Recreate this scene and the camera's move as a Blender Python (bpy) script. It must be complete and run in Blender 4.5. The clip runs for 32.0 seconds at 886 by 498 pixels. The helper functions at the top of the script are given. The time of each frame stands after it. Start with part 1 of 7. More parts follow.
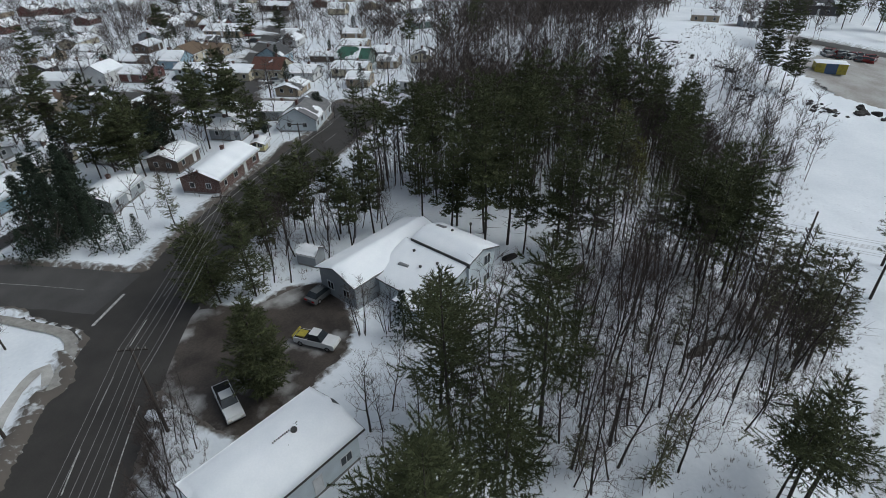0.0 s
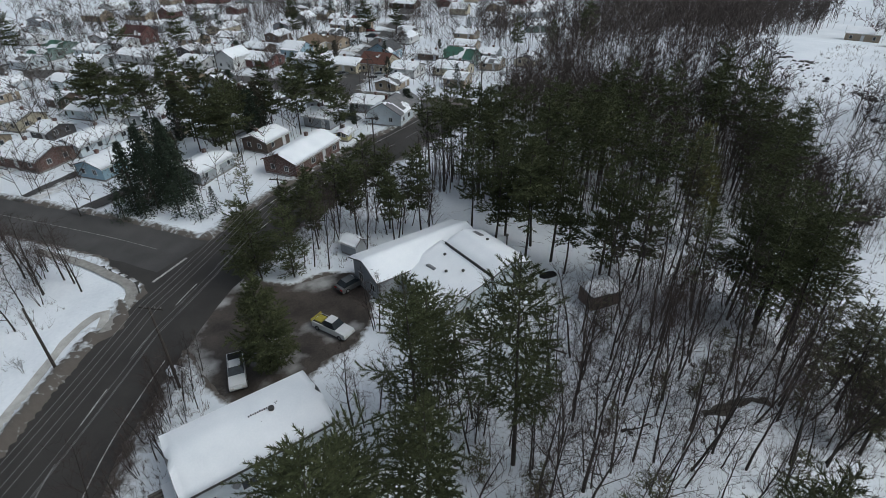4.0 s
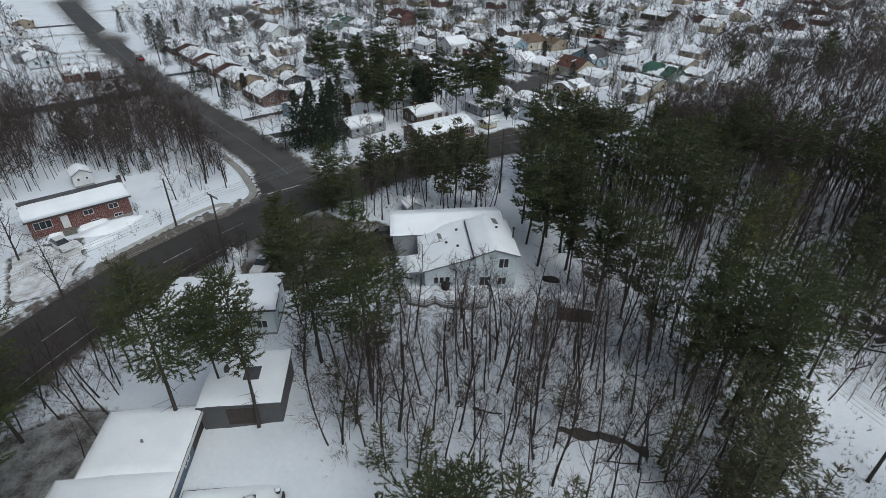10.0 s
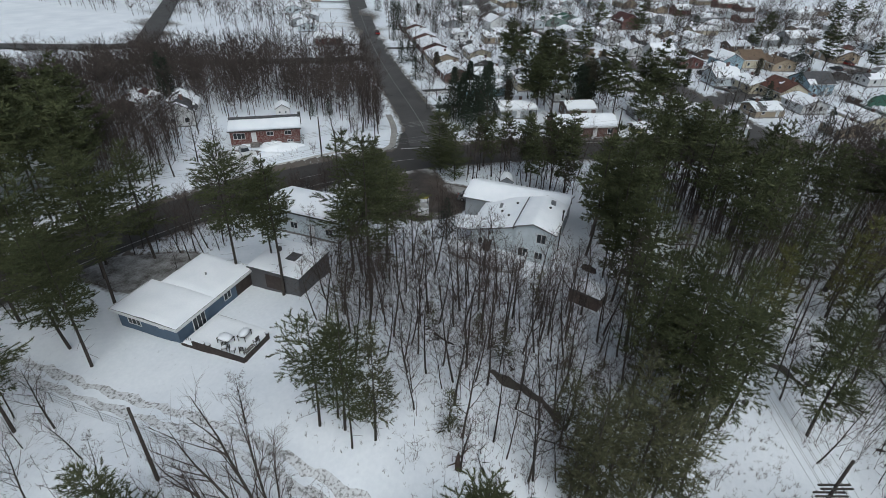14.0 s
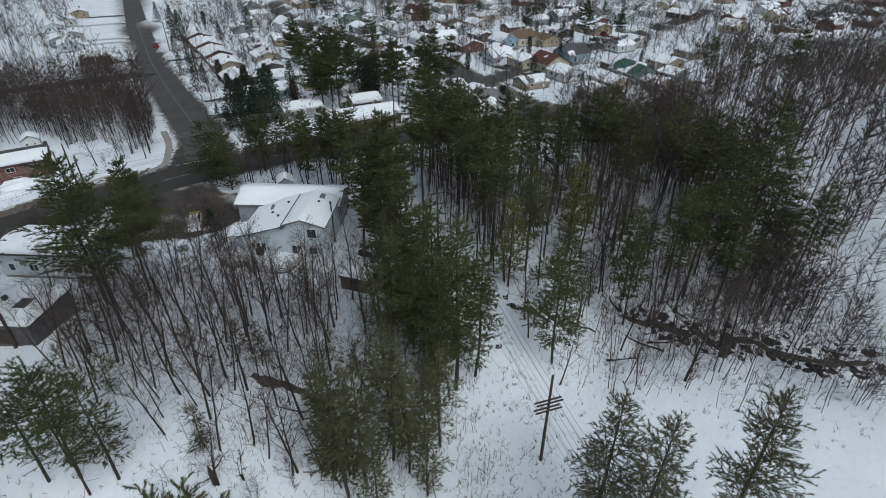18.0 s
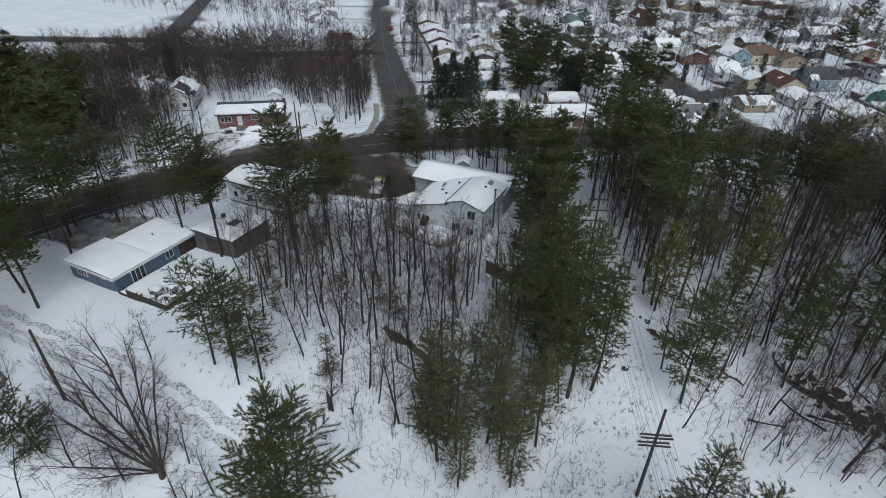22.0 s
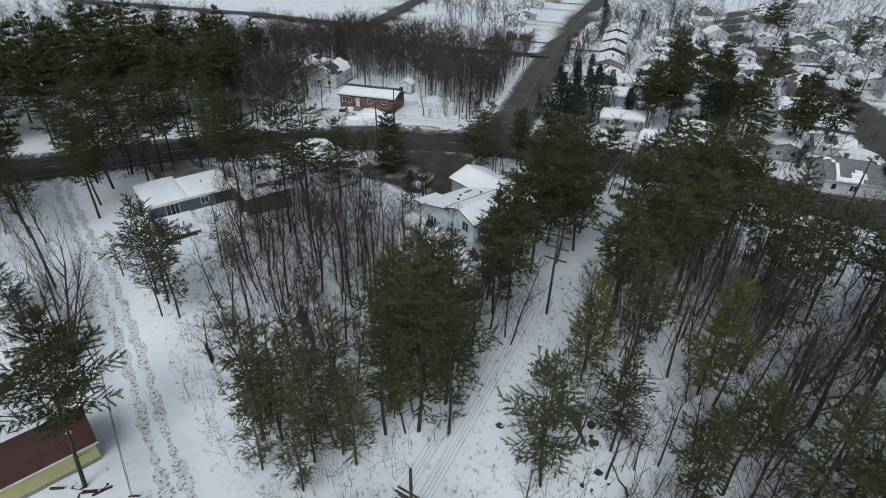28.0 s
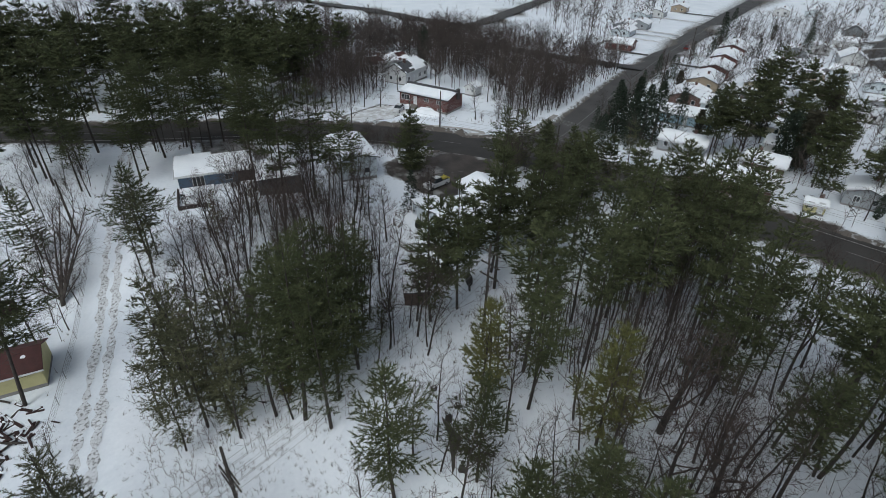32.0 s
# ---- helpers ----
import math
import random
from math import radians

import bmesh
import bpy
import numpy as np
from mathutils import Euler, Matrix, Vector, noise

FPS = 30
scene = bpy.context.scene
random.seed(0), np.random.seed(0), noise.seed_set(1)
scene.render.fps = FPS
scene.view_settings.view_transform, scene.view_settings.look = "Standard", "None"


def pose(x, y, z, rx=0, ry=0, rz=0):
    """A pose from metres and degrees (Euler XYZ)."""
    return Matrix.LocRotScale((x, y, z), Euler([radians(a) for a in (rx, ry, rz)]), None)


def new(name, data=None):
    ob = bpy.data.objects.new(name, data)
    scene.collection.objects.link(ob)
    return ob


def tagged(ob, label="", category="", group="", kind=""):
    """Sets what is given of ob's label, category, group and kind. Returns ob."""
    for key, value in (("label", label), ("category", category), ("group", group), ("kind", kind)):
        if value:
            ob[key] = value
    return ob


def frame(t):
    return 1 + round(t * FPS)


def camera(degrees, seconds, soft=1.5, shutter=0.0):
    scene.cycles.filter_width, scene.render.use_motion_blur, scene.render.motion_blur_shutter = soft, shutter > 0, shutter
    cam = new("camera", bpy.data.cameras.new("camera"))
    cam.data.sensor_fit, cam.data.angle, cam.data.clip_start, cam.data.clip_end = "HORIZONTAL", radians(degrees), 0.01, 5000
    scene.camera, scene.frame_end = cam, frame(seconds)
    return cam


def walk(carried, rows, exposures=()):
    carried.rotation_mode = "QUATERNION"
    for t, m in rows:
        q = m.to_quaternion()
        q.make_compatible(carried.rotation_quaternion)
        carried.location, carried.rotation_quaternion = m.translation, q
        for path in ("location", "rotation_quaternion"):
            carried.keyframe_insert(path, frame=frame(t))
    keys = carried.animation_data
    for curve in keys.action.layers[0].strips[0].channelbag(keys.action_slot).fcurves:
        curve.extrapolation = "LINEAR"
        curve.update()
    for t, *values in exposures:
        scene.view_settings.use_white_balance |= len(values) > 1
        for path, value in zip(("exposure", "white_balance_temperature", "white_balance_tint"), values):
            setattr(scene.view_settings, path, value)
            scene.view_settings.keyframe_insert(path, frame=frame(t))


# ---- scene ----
cam = camera(79.4, 32.0, 0.4)
METRES, EYE, TILT, LEAN, TURN = 133.78, 40.0, 0.0, 0.0, 41.1
ROWS = [
    (0.0, 0.0, 0.0, 0.0, -0.69, -32.73, 1.07),
    (0.5, 0.0037, 0.0009, -0.0006, 1.22, -32.69, 1.0),
    (1.0, 0.0107, 0.002, -0.0014, 5.07, -32.58, 0.85),
    (1.5, 0.018, 0.0033, -0.0017, 7.68, -32.52, 0.8),
    (2.0, 0.0271, 0.0051, -0.002, 10.66, -32.43, 0.68),
    (2.5, 0.0371, 0.0073, -0.0016, 12.15, -32.42, 0.69),
    (3.0, 0.0486, 0.01, -0.0012, 12.54, -32.4, 0.74),
    (3.5, 0.0599, 0.0126, -0.001, 13.05, -32.37, 0.78),
    (4.0, 0.0726, 0.0153, -0.0012, 13.31, -32.34, 0.83),
    (4.5, 0.0853, 0.0176, -0.0017, 13.65, -32.31, 0.86),
    (6.5, 0.1505, 0.026, -0.002, 20.76, -32.12, 0.56),
    (7.0, 0.1707, 0.0289, -0.0014, 22.03, -32.11, 0.57),
    (7.5, 0.1898, 0.0325, -0.0007, 24.1, -32.1, 0.55),
    (8.0, 0.21, 0.0364, -0.0006, 30.57, -32.03, 0.06),
    (8.5, 0.2315, 0.0425, 0.0, 35.25, -31.97, -0.1),
    (9.0, 0.2546, 0.0493, 0.0016, 37.04, -31.95, -0.05),
    (9.5, 0.2745, 0.0552, 0.0024, 39.21, -31.91, -0.17),
    (10.0, 0.2964, 0.0623, 0.0035, 43.29, -31.89, -0.43),
    (10.5, 0.3172, 0.0699, 0.004, 45.64, -31.9, -0.46),
    (11.0, 0.3388, 0.0764, 0.0034, 49.71, -31.9, -0.69),
    (11.5, 0.3594, 0.0847, 0.0037, 56.54, -31.98, -1.04),
    (12.0, 0.3814, 0.0962, 0.0047, 60.1, -32.03, -1.15),
    (12.5, 0.4005, 0.1084, 0.0054, 63.02, -32.07, -1.22),
    (13.0, 0.4199, 0.1225, 0.0042, 66.18, -32.09, -1.32),
    (13.5, 0.438, 0.1378, 0.0028, 69.99, -32.13, -1.42),
    (15.5, 0.4903, 0.1975, -0.0017, 67.95, -31.99, -1.09),
    (16.0, 0.496, 0.2039, -0.002, 62.96, -31.95, -0.63),
    (16.5, 0.5003, 0.211, -0.0022, 58.23, -31.93, -0.25),
    (17.0, 0.5038, 0.2195, -0.0026, 53.66, -31.97, 0.13),
    (17.5, 0.5051, 0.2283, -0.0027, 50.52, -31.98, 0.37),
    (18.0, 0.5075, 0.2353, -0.0026, 52.05, -31.96, 0.16),
    (18.5, 0.5104, 0.2393, -0.0027, 55.63, -31.94, -0.01),
    (19.0, 0.5129, 0.2405, -0.0029, 58.73, -31.95, -0.24),
    (19.5, 0.5159, 0.2414, -0.0033, 62.47, -31.97, -0.39),
    (20.0, 0.5186, 0.2431, -0.0036, 67.32, -32.03, -0.59),
    (20.5, 0.5212, 0.2453, -0.0037, 68.88, -32.08, -0.63),
    (21.0, 0.5236, 0.247, -0.0037, 69.76, -32.1, -0.56),
    (21.5, 0.5258, 0.2486, -0.0042, 70.67, -32.1, -0.58),
    (22.0, 0.5297, 0.2545, -0.0048, 74.78, -32.12, -0.71),
    (22.5, 0.5336, 0.2632, -0.0049, 75.77, -32.13, -0.62),
    (23.0, 0.5374, 0.2753, -0.005, 76.06, -32.13, -0.52),
    (23.5, 0.5402, 0.2893, -0.0052, 77.02, -32.14, -0.5),
    (24.0, 0.5424, 0.3078, -0.0051, 79.42, -32.16, -0.53),
    (24.5, 0.5436, 0.3261, -0.0049, 80.84, -32.16, -0.55),
    (25.0, 0.5442, 0.3473, -0.0054, 85.77, -32.15, -0.72),
    (25.5, 0.5445, 0.3696, -0.0057, 88.41, -32.14, -0.76),
    (27.5, 0.5308, 0.4621, -0.0076, 100.08, -32.17, -1.05),
    (28.0, 0.5243, 0.485, -0.007, 100.67, -32.2, -1.02),
    (28.5, 0.5182, 0.5054, -0.0062, 101.41, -32.22, -1.01),
    (29.0, 0.5111, 0.527, -0.0052, 104.77, -32.25, -1.07),
    (29.5, 0.5049, 0.5445, -0.0039, 107.86, -32.31, -1.25),
    (30.0, 0.4975, 0.5655, -0.0029, 111.06, -32.32, -1.33),
    (30.5, 0.4909, 0.5832, -0.0023, 112.85, -32.34, -1.34),
    (31.0, 0.4836, 0.6024, -0.0021, 113.95, -32.31, -1.33),
    (31.5, 0.4785, 0.616, -0.0021, 114.87, -32.33, -1.42),
    (32.0, 0.4757, 0.6241, -0.0024, 115.51, -32.37, -1.42),
]
walk(cam, [(t, pose(0, 0, EYE, TILT, LEAN, TURN) @ pose(METRES * x, METRES * y, METRES * z, 90 + pitch, roll, yaw)) for t, x, y, z, yaw, pitch, roll in ROWS],
     [(0.0, 0.02, 5950, 3), (32.0, 0.02, 5950, 3)])


# ---- light ----
SUN_EL, SUN_ROT = radians(50), radians(55)
world = bpy.data.worlds.new("overcast_sky")
scene.world = world
world.use_nodes = True
wn, wl = world.node_tree.nodes, world.node_tree.links
sky = wn.new("ShaderNodeTexSky")
sky.sky_type, sky.sun_disc, sky.sun_elevation, sky.sun_rotation = "NISHITA", False, SUN_EL, SUN_ROT
sky.air_density, sky.dust_density, sky.ozone_density = 1.0, 6.0, 1.0
grey = wn.new("ShaderNodeHueSaturation")
grey.inputs["Saturation"].default_value = 0.5
wl.new(sky.outputs["Color"], grey.inputs["Color"])
wl.new(grey.outputs["Color"], wn["Background"].inputs["Color"])
wn["Background"].inputs["Strength"].default_value = 0.10
sun = new("sun", bpy.data.lights.new("sun", "SUN"))
sun.data.energy, sun.data.angle, sun.data.color = 0.5, radians(40), (1.0, 0.98, 0.96)
sun.matrix_world = pose(0, 0, 80, 90 - math.degrees(SUN_EL), 0, 180 - math.degrees(SUN_ROT))


# ---- materials ----
def mat(name, a, b=None, rough=0.8, scale=3.0, fine=30.0, bump=0.3, dist=0.02, metal=0.0, per_object=0.0, spec=0.3, contrast=0.5, per_sprig=0.0):
    """Two-scale noise between the colours a and b, with fine relief."""
    m = bpy.data.materials.new(name)
    m.use_nodes = True
    nt = m.node_tree
    n, l = nt.nodes, nt.links
    p = n["Principled BSDF"]
    p.inputs["Roughness"].default_value, p.inputs["Metallic"].default_value = rough, metal
    p.inputs["Specular IOR Level"].default_value = spec
    b = b or tuple(c * 0.75 for c in a)
    geo = n.new("ShaderNodeNewGeometry")
    big, small = n.new("ShaderNodeTexNoise"), n.new("ShaderNodeTexNoise")
    big.inputs["Scale"].default_value, big.inputs["Detail"].default_value = scale, 5
    small.inputs["Scale"].default_value, small.inputs["Detail"].default_value = fine, 3
    for k in (big, small):
        l.new(geo.outputs["Position"], k.inputs["Vector"])
    add = n.new("ShaderNodeMath")
    add.operation = "MULTIPLY_ADD"
    l.new(small.outputs["Fac"], add.inputs[0])
    add.inputs[1].default_value = 0.45
    l.new(big.outputs["Fac"], add.inputs[2])
    ramp = n.new("ShaderNodeMapRange")
    ramp.inputs["From Min"].default_value, ramp.inputs["From Max"].default_value = 0.725 - contrast / 2, 0.725 + contrast / 2
    l.new(add.outputs[0], ramp.inputs["Value"])
    mix = n.new("ShaderNodeMix")
    mix.data_type = "RGBA"
    mix.inputs["A"].default_value, mix.inputs["B"].default_value = (*a, 1), (*b, 1)
    l.new(ramp.outputs["Result"], mix.inputs["Factor"])
    out = mix.outputs["Result"]
    if per_object:
        info, hsv = n.new("ShaderNodeObjectInfo"), n.new("ShaderNodeHueSaturation")
        r = n.new("ShaderNodeMapRange")
        r.inputs["To Min"].default_value, r.inputs["To Max"].default_value = 1 - per_object, 1 + per_object
        l.new(info.outputs["Random"], r.inputs["Value"])
        l.new(r.outputs["Result"], hsv.inputs["Value"])
        l.new(out, hsv.inputs["Color"])
        out = hsv.outputs["Color"]
    if per_sprig:
        hsv, r = n.new("ShaderNodeHueSaturation"), n.new("ShaderNodeMapRange")
        r.inputs["To Min"].default_value, r.inputs["To Max"].default_value = 1 - per_sprig, 1 + per_sprig
        l.new(geo.outputs["Random Per Island"], r.inputs["Value"])
        l.new(r.outputs["Result"], hsv.inputs["Value"])
        l.new(out, hsv.inputs["Color"])
        out = hsv.outputs["Color"]
    l.new(out, p.inputs["Base Color"])
    if bump:
        bp = n.new("ShaderNodeBump")
        bp.inputs["Strength"].default_value, bp.inputs["Distance"].default_value = bump, dist
        l.new(add.outputs[0], bp.inputs["Height"])
        l.new(bp.outputs["Normal"], p.inputs["Normal"])
    return m


def overlay(m, colour, scale, lo, hi, detail=6):
    """Patches of another colour over a material, where a noise passes a level."""
    n, l = m.node_tree.nodes, m.node_tree.links
    p = n["Principled BSDF"]
    src = p.inputs["Base Color"].links[0].from_socket
    t, geo, r, mix = n.new("ShaderNodeTexNoise"), n.new("ShaderNodeNewGeometry"), n.new("ShaderNodeMapRange"), n.new("ShaderNodeMix")
    t.inputs["Scale"].default_value, t.inputs["Detail"].default_value = scale, detail
    l.new(geo.outputs["Position"], t.inputs["Vector"])
    r.inputs["From Min"].default_value, r.inputs["From Max"].default_value = lo, hi
    l.new(t.outputs["Fac"], r.inputs["Value"])
    mix.data_type = "RGBA"
    mix.inputs["B"].default_value = (*colour, 1)
    l.new(src, mix.inputs["A"])
    l.new(r.outputs["Result"], mix.inputs["Factor"])
    l.new(mix.outputs["Result"], p.inputs["Base Color"])
    return m


def siding(name, a, step=0.18, vertical=False, rough=0.6):
    """Lapped boards: a wave across the height over the two-scale noise."""
    m = mat(name, a, tuple(c * 0.82 for c in a), rough, 0.8, 14, 0.0)
    n, l = m.node_tree.nodes, m.node_tree.links
    w, geo = n.new("ShaderNodeTexWave"), n.new("ShaderNodeNewGeometry")
    w.wave_profile, w.bands_direction = "SAW", "X" if vertical else "Z"
    w.inputs["Scale"].default_value = 0.314 / step
    l.new(geo.outputs["Position"], w.inputs["Vector"])
    bp = n.new("ShaderNodeBump")
    bp.inputs["Strength"].default_value, bp.inputs["Distance"].default_value = 0.6, 0.02
    l.new(w.outputs["Fac"], bp.inputs["Height"])
    l.new(bp.outputs["Normal"], n["Principled BSDF"].inputs["Normal"])
    return m


def brick(name, a, b):
    m = mat(name, a, b, 0.85, 1.2, 20, 0.0)
    n, l = m.node_tree.nodes, m.node_tree.links
    t, geo, sep, comb = n.new("ShaderNodeTexBrick"), n.new("ShaderNodeNewGeometry"), n.new("ShaderNodeSeparateXYZ"), n.new("ShaderNodeCombineXYZ")
    l.new(geo.outputs["Position"], sep.inputs[0])
    s = n.new("ShaderNodeMath")
    l.new(sep.outputs[0], s.inputs[0]), l.new(sep.outputs[1], s.inputs[1])
    l.new(s.outputs[0], comb.inputs[0]), l.new(sep.outputs[2], comb.inputs[1])
    l.new(comb.outputs[0], t.inputs["Vector"])
    t.inputs["Scale"].default_value = 4.0
    t.inputs["Color1"].default_value, t.inputs["Color2"].default_value = (*a, 1), (*b, 1)
    t.inputs["Mortar"].default_value = (0.3, 0.27, 0.25, 1)
    l.new(t.outputs["Color"], n["Principled BSDF"].inputs["Base Color"])
    return m


def glass_mat(name, a):
    m = mat(name, a, tuple(c * 0.6 for c in a), 0.08, 1.0, 5, 0.0, spec=0.6)
    return m


SNOW_A, SNOW_B = (0.80, 0.83, 0.87), (0.66, 0.70, 0.75)
roof_snow_m = mat("snow_on_roofs", (0.84, 0.86, 0.89), (0.74, 0.77, 0.81), 0.75, 0.35, 6, 0.35, 0.06)
asphalt_m = mat("worn_asphalt", (0.050, 0.046, 0.042), (0.030, 0.0275, 0.0255), 0.7, 0.25, 9, 0.2, 0.01, spec=0.35)
side_asphalt_m = mat("salted_asphalt", (0.085, 0.082, 0.08), (0.05, 0.048, 0.047), 0.75, 0.2, 6, 0.2, 0.01)
mud_m = overlay(mat("wet_mud_drive", (0.075, 0.063, 0.054), (0.030, 0.025, 0.022), 0.6, 0.35, 5, 0.6, 0.04, contrast=0.4), (0.34, 0.335, 0.33), 0.16, 0.56, 0.68, 9)
slush_m = mat("rutted_slush", (0.74, 0.76, 0.79), (0.46, 0.45, 0.44), 0.7, 0.8, 4, 0.6, 0.05, contrast=0.3)
grey_slush_m = mat("grey_slush", (0.34, 0.34, 0.34), (0.07, 0.062, 0.055), 0.6, 0.6, 4, 0.6, 0.05, contrast=0.4)
quarry_m = mat("quarry_gravel", (0.24, 0.22, 0.20), (0.40, 0.40, 0.40), 0.9, 0.15, 2, 0.5, 0.05)
lane_m = overlay(mat("trodden_lane_snow", (0.74, 0.76, 0.79), (0.54, 0.55, 0.57), 0.75, 0.4, 4, 0.8, 0.1), (0.23, 0.23, 0.23), 3.4, 0.49, 0.63)
line_white_m = mat("road_paint_white", (0.55, 0.55, 0.53), (0.22, 0.22, 0.21), 0.7, 2.5, 30, 0.0, contrast=0.3)
line_faint_m = mat("faint_road_paint", (0.30, 0.30, 0.29), (0.07, 0.07, 0.07), 0.7, 2.0, 30, 0.0, contrast=0.35)
walk_m = mat("packed_grey_slush", (0.50, 0.49, 0.47), (0.30, 0.29, 0.27), 0.85, 0.7, 6, 0.4, 0.04)
kerb_m = mat("concrete_kerb", (0.34, 0.33, 0.31), (0.20, 0.19, 0.18), 0.9, 1.5, 25)
ditch_m = mat("brown_ditch_water", (0.050, 0.045, 0.039), (0.080, 0.072, 0.060), 0.3, 0.6, 6, 0.1)
rock_m = mat("dark_wet_rock", (0.026, 0.024, 0.023), (0.066, 0.060, 0.056), 0.8, 2.0, 20, 0.7, 0.05, per_object=0.3)
bark_m = mat("dark_bark", (0.030, 0.026, 0.023), (0.062, 0.054, 0.048), 0.9, 4, 40, 0.5, 0.02, per_object=0.35)
twig_m = mat("grey_brown_twigs", (0.042, 0.032, 0.028), (0.075, 0.058, 0.052), 0.9, 2, 20, 0.0, per_object=0.3)
pine_bark_m = mat("pine_bark", (0.032, 0.027, 0.024), (0.065, 0.055, 0.048), 0.9, 3, 30, 0.5, 0.02)
needle_m = mat("pine_needles", (0.047, 0.055, 0.027), (0.086, 0.094, 0.047), 0.8, 0.5, 6, 0.0, per_object=0.22, spec=0.1, per_sprig=0.4)
needle_yellow_m = mat("yellowed_pine_needles", (0.085, 0.090, 0.030), (0.12, 0.118, 0.045), 0.65, 0.6, 7, 0.0, per_object=0.15, spec=0.2, per_sprig=0.35)
pale_needle_m = mat("pale_pine_needles", (0.070, 0.073, 0.043), (0.112, 0.112, 0.066), 0.8, 0.6, 7, 0.0, per_object=0.2, spec=0.1, per_sprig=0.4)
spruce_m = mat("spruce_needles", (0.020, 0.030, 0.020), (0.038, 0.052, 0.034), 0.7, 0.9, 9, 0.0, per_object=0.25, spec=0.2, per_sprig=0.3)
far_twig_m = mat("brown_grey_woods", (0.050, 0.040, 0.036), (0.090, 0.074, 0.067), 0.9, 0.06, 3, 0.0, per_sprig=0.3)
cedar_m = mat("brown_cedar", (0.040, 0.038, 0.028), (0.07, 0.062, 0.042), 0.8, 0.9, 9, 0.0, per_object=0.25, spec=0.2)
stump_m = mat("split_reddish_wood", (0.10, 0.060, 0.046), (0.04, 0.03, 0.026), 0.85, 1.2, 20, 0.6, 0.03)
shed_m = siding("weathered_brown_boards", (0.13, 0.10, 0.085), 0.2, True, 0.85)
timber_m = mat("wet_red_brown_timber", (0.050, 0.026, 0.024), (0.024, 0.015, 0.014), 0.8, 2, 20, 0.5, 0.02)
brush_m = mat("dead_brush", (0.055, 0.042, 0.032), (0.10, 0.08, 0.06), 0.9, 2, 20, 0.0)
pole_m = mat("weathered_pole", (0.036, 0.031, 0.028), (0.070, 0.060, 0.053), 0.9, 3, 30, 0.4)
wire_m = mat("aluminium_wire", (0.20, 0.20, 0.20), (0.28, 0.28, 0.28), 0.5, 3, 30, 0, metal=0.3)
insulator_m = mat("insulator_porcelain", (0.25, 0.24, 0.22), None, 0.35, 3, 30, 0)
wood_m = mat("grey_deck_wood", (0.20, 0.185, 0.17), (0.12, 0.11, 0.10), 0.85, 2, 30, 0.3)
dark_wood_m = mat("dark_stained_wood", (0.034, 0.027, 0.025), (0.060, 0.046, 0.042), 0.8, 2, 30, 0.3)
trim_m = mat("white_trim", (0.66, 0.67, 0.68), (0.52, 0.53, 0.54), 0.5, 1.5, 20, 0.0)
dark_trim_m = mat("dark_fascia", (0.045, 0.043, 0.043), (0.07, 0.066, 0.064), 0.6, 1.5, 20, 0.0)
shingle_m = mat("grey_shingles", (0.12, 0.12, 0.125), (0.20, 0.20, 0.205), 0.9, 1.2, 12, 0.5, 0.02)
found_m = mat("concrete_block", (0.26, 0.25, 0.24), (0.17, 0.165, 0.16), 0.9, 1.0, 20, 0.3)
pane_m = glass_mat("window_glass", (0.030, 0.036, 0.042))
metal_m = mat("galvanised_metal", (0.30, 0.31, 0.32), (0.22, 0.22, 0.23), 0.45, 2, 30, 0.0, metal=0.6)
rubber_m = mat("tyre_rubber", (0.022, 0.022, 0.022), None, 0.9, 3, 40, 0.2)
rim_m = mat("wheel_rim", (0.35, 0.35, 0.36), None, 0.35, 3, 40, 0.0, metal=0.8)
lamp_m = mat("lamp_glass", (0.55, 0.53, 0.5), None, 0.15, 3, 40, 0.0)
tail_m = mat("tail_lamp", (0.28, 0.02, 0.02), None, 0.2, 3, 40, 0.0)
plow_m = mat("yellow_plow", (0.42, 0.36, 0.04), (0.20, 0.17, 0.05), 0.5, 2, 20, 0.1)
WALLS = {
    "white": siding("white_siding", (0.60, 0.61, 0.61)), "grey": siding("grey_siding", (0.30, 0.32, 0.34)),
    "palegrey": siding("pale_grey_siding", (0.56, 0.62, 0.66)), "blue": siding("slate_blue_siding", (0.085, 0.125, 0.18)),
    "skyblue": siding("sky_blue_siding", (0.30, 0.42, 0.50)), "cream": siding("cream_siding", (0.52, 0.47, 0.36)),
    "tan": siding("tan_siding", (0.33, 0.27, 0.20)), "green": siding("grey_green_siding", (0.19, 0.25, 0.23)),
    "yellow": siding("pale_yellow_siding", (0.50, 0.46, 0.24)), "brown": siding("brown_siding", (0.11, 0.08, 0.065)),
    "dark": siding("dark_grey_siding", (0.085, 0.085, 0.09)),
    "brick": brick("red_brick", (0.125, 0.032, 0.029), (0.085, 0.024, 0.022)),
    "darkbrick": brick("brown_brick", (0.115, 0.055, 0.045), (0.08, 0.04, 0.035)),
}
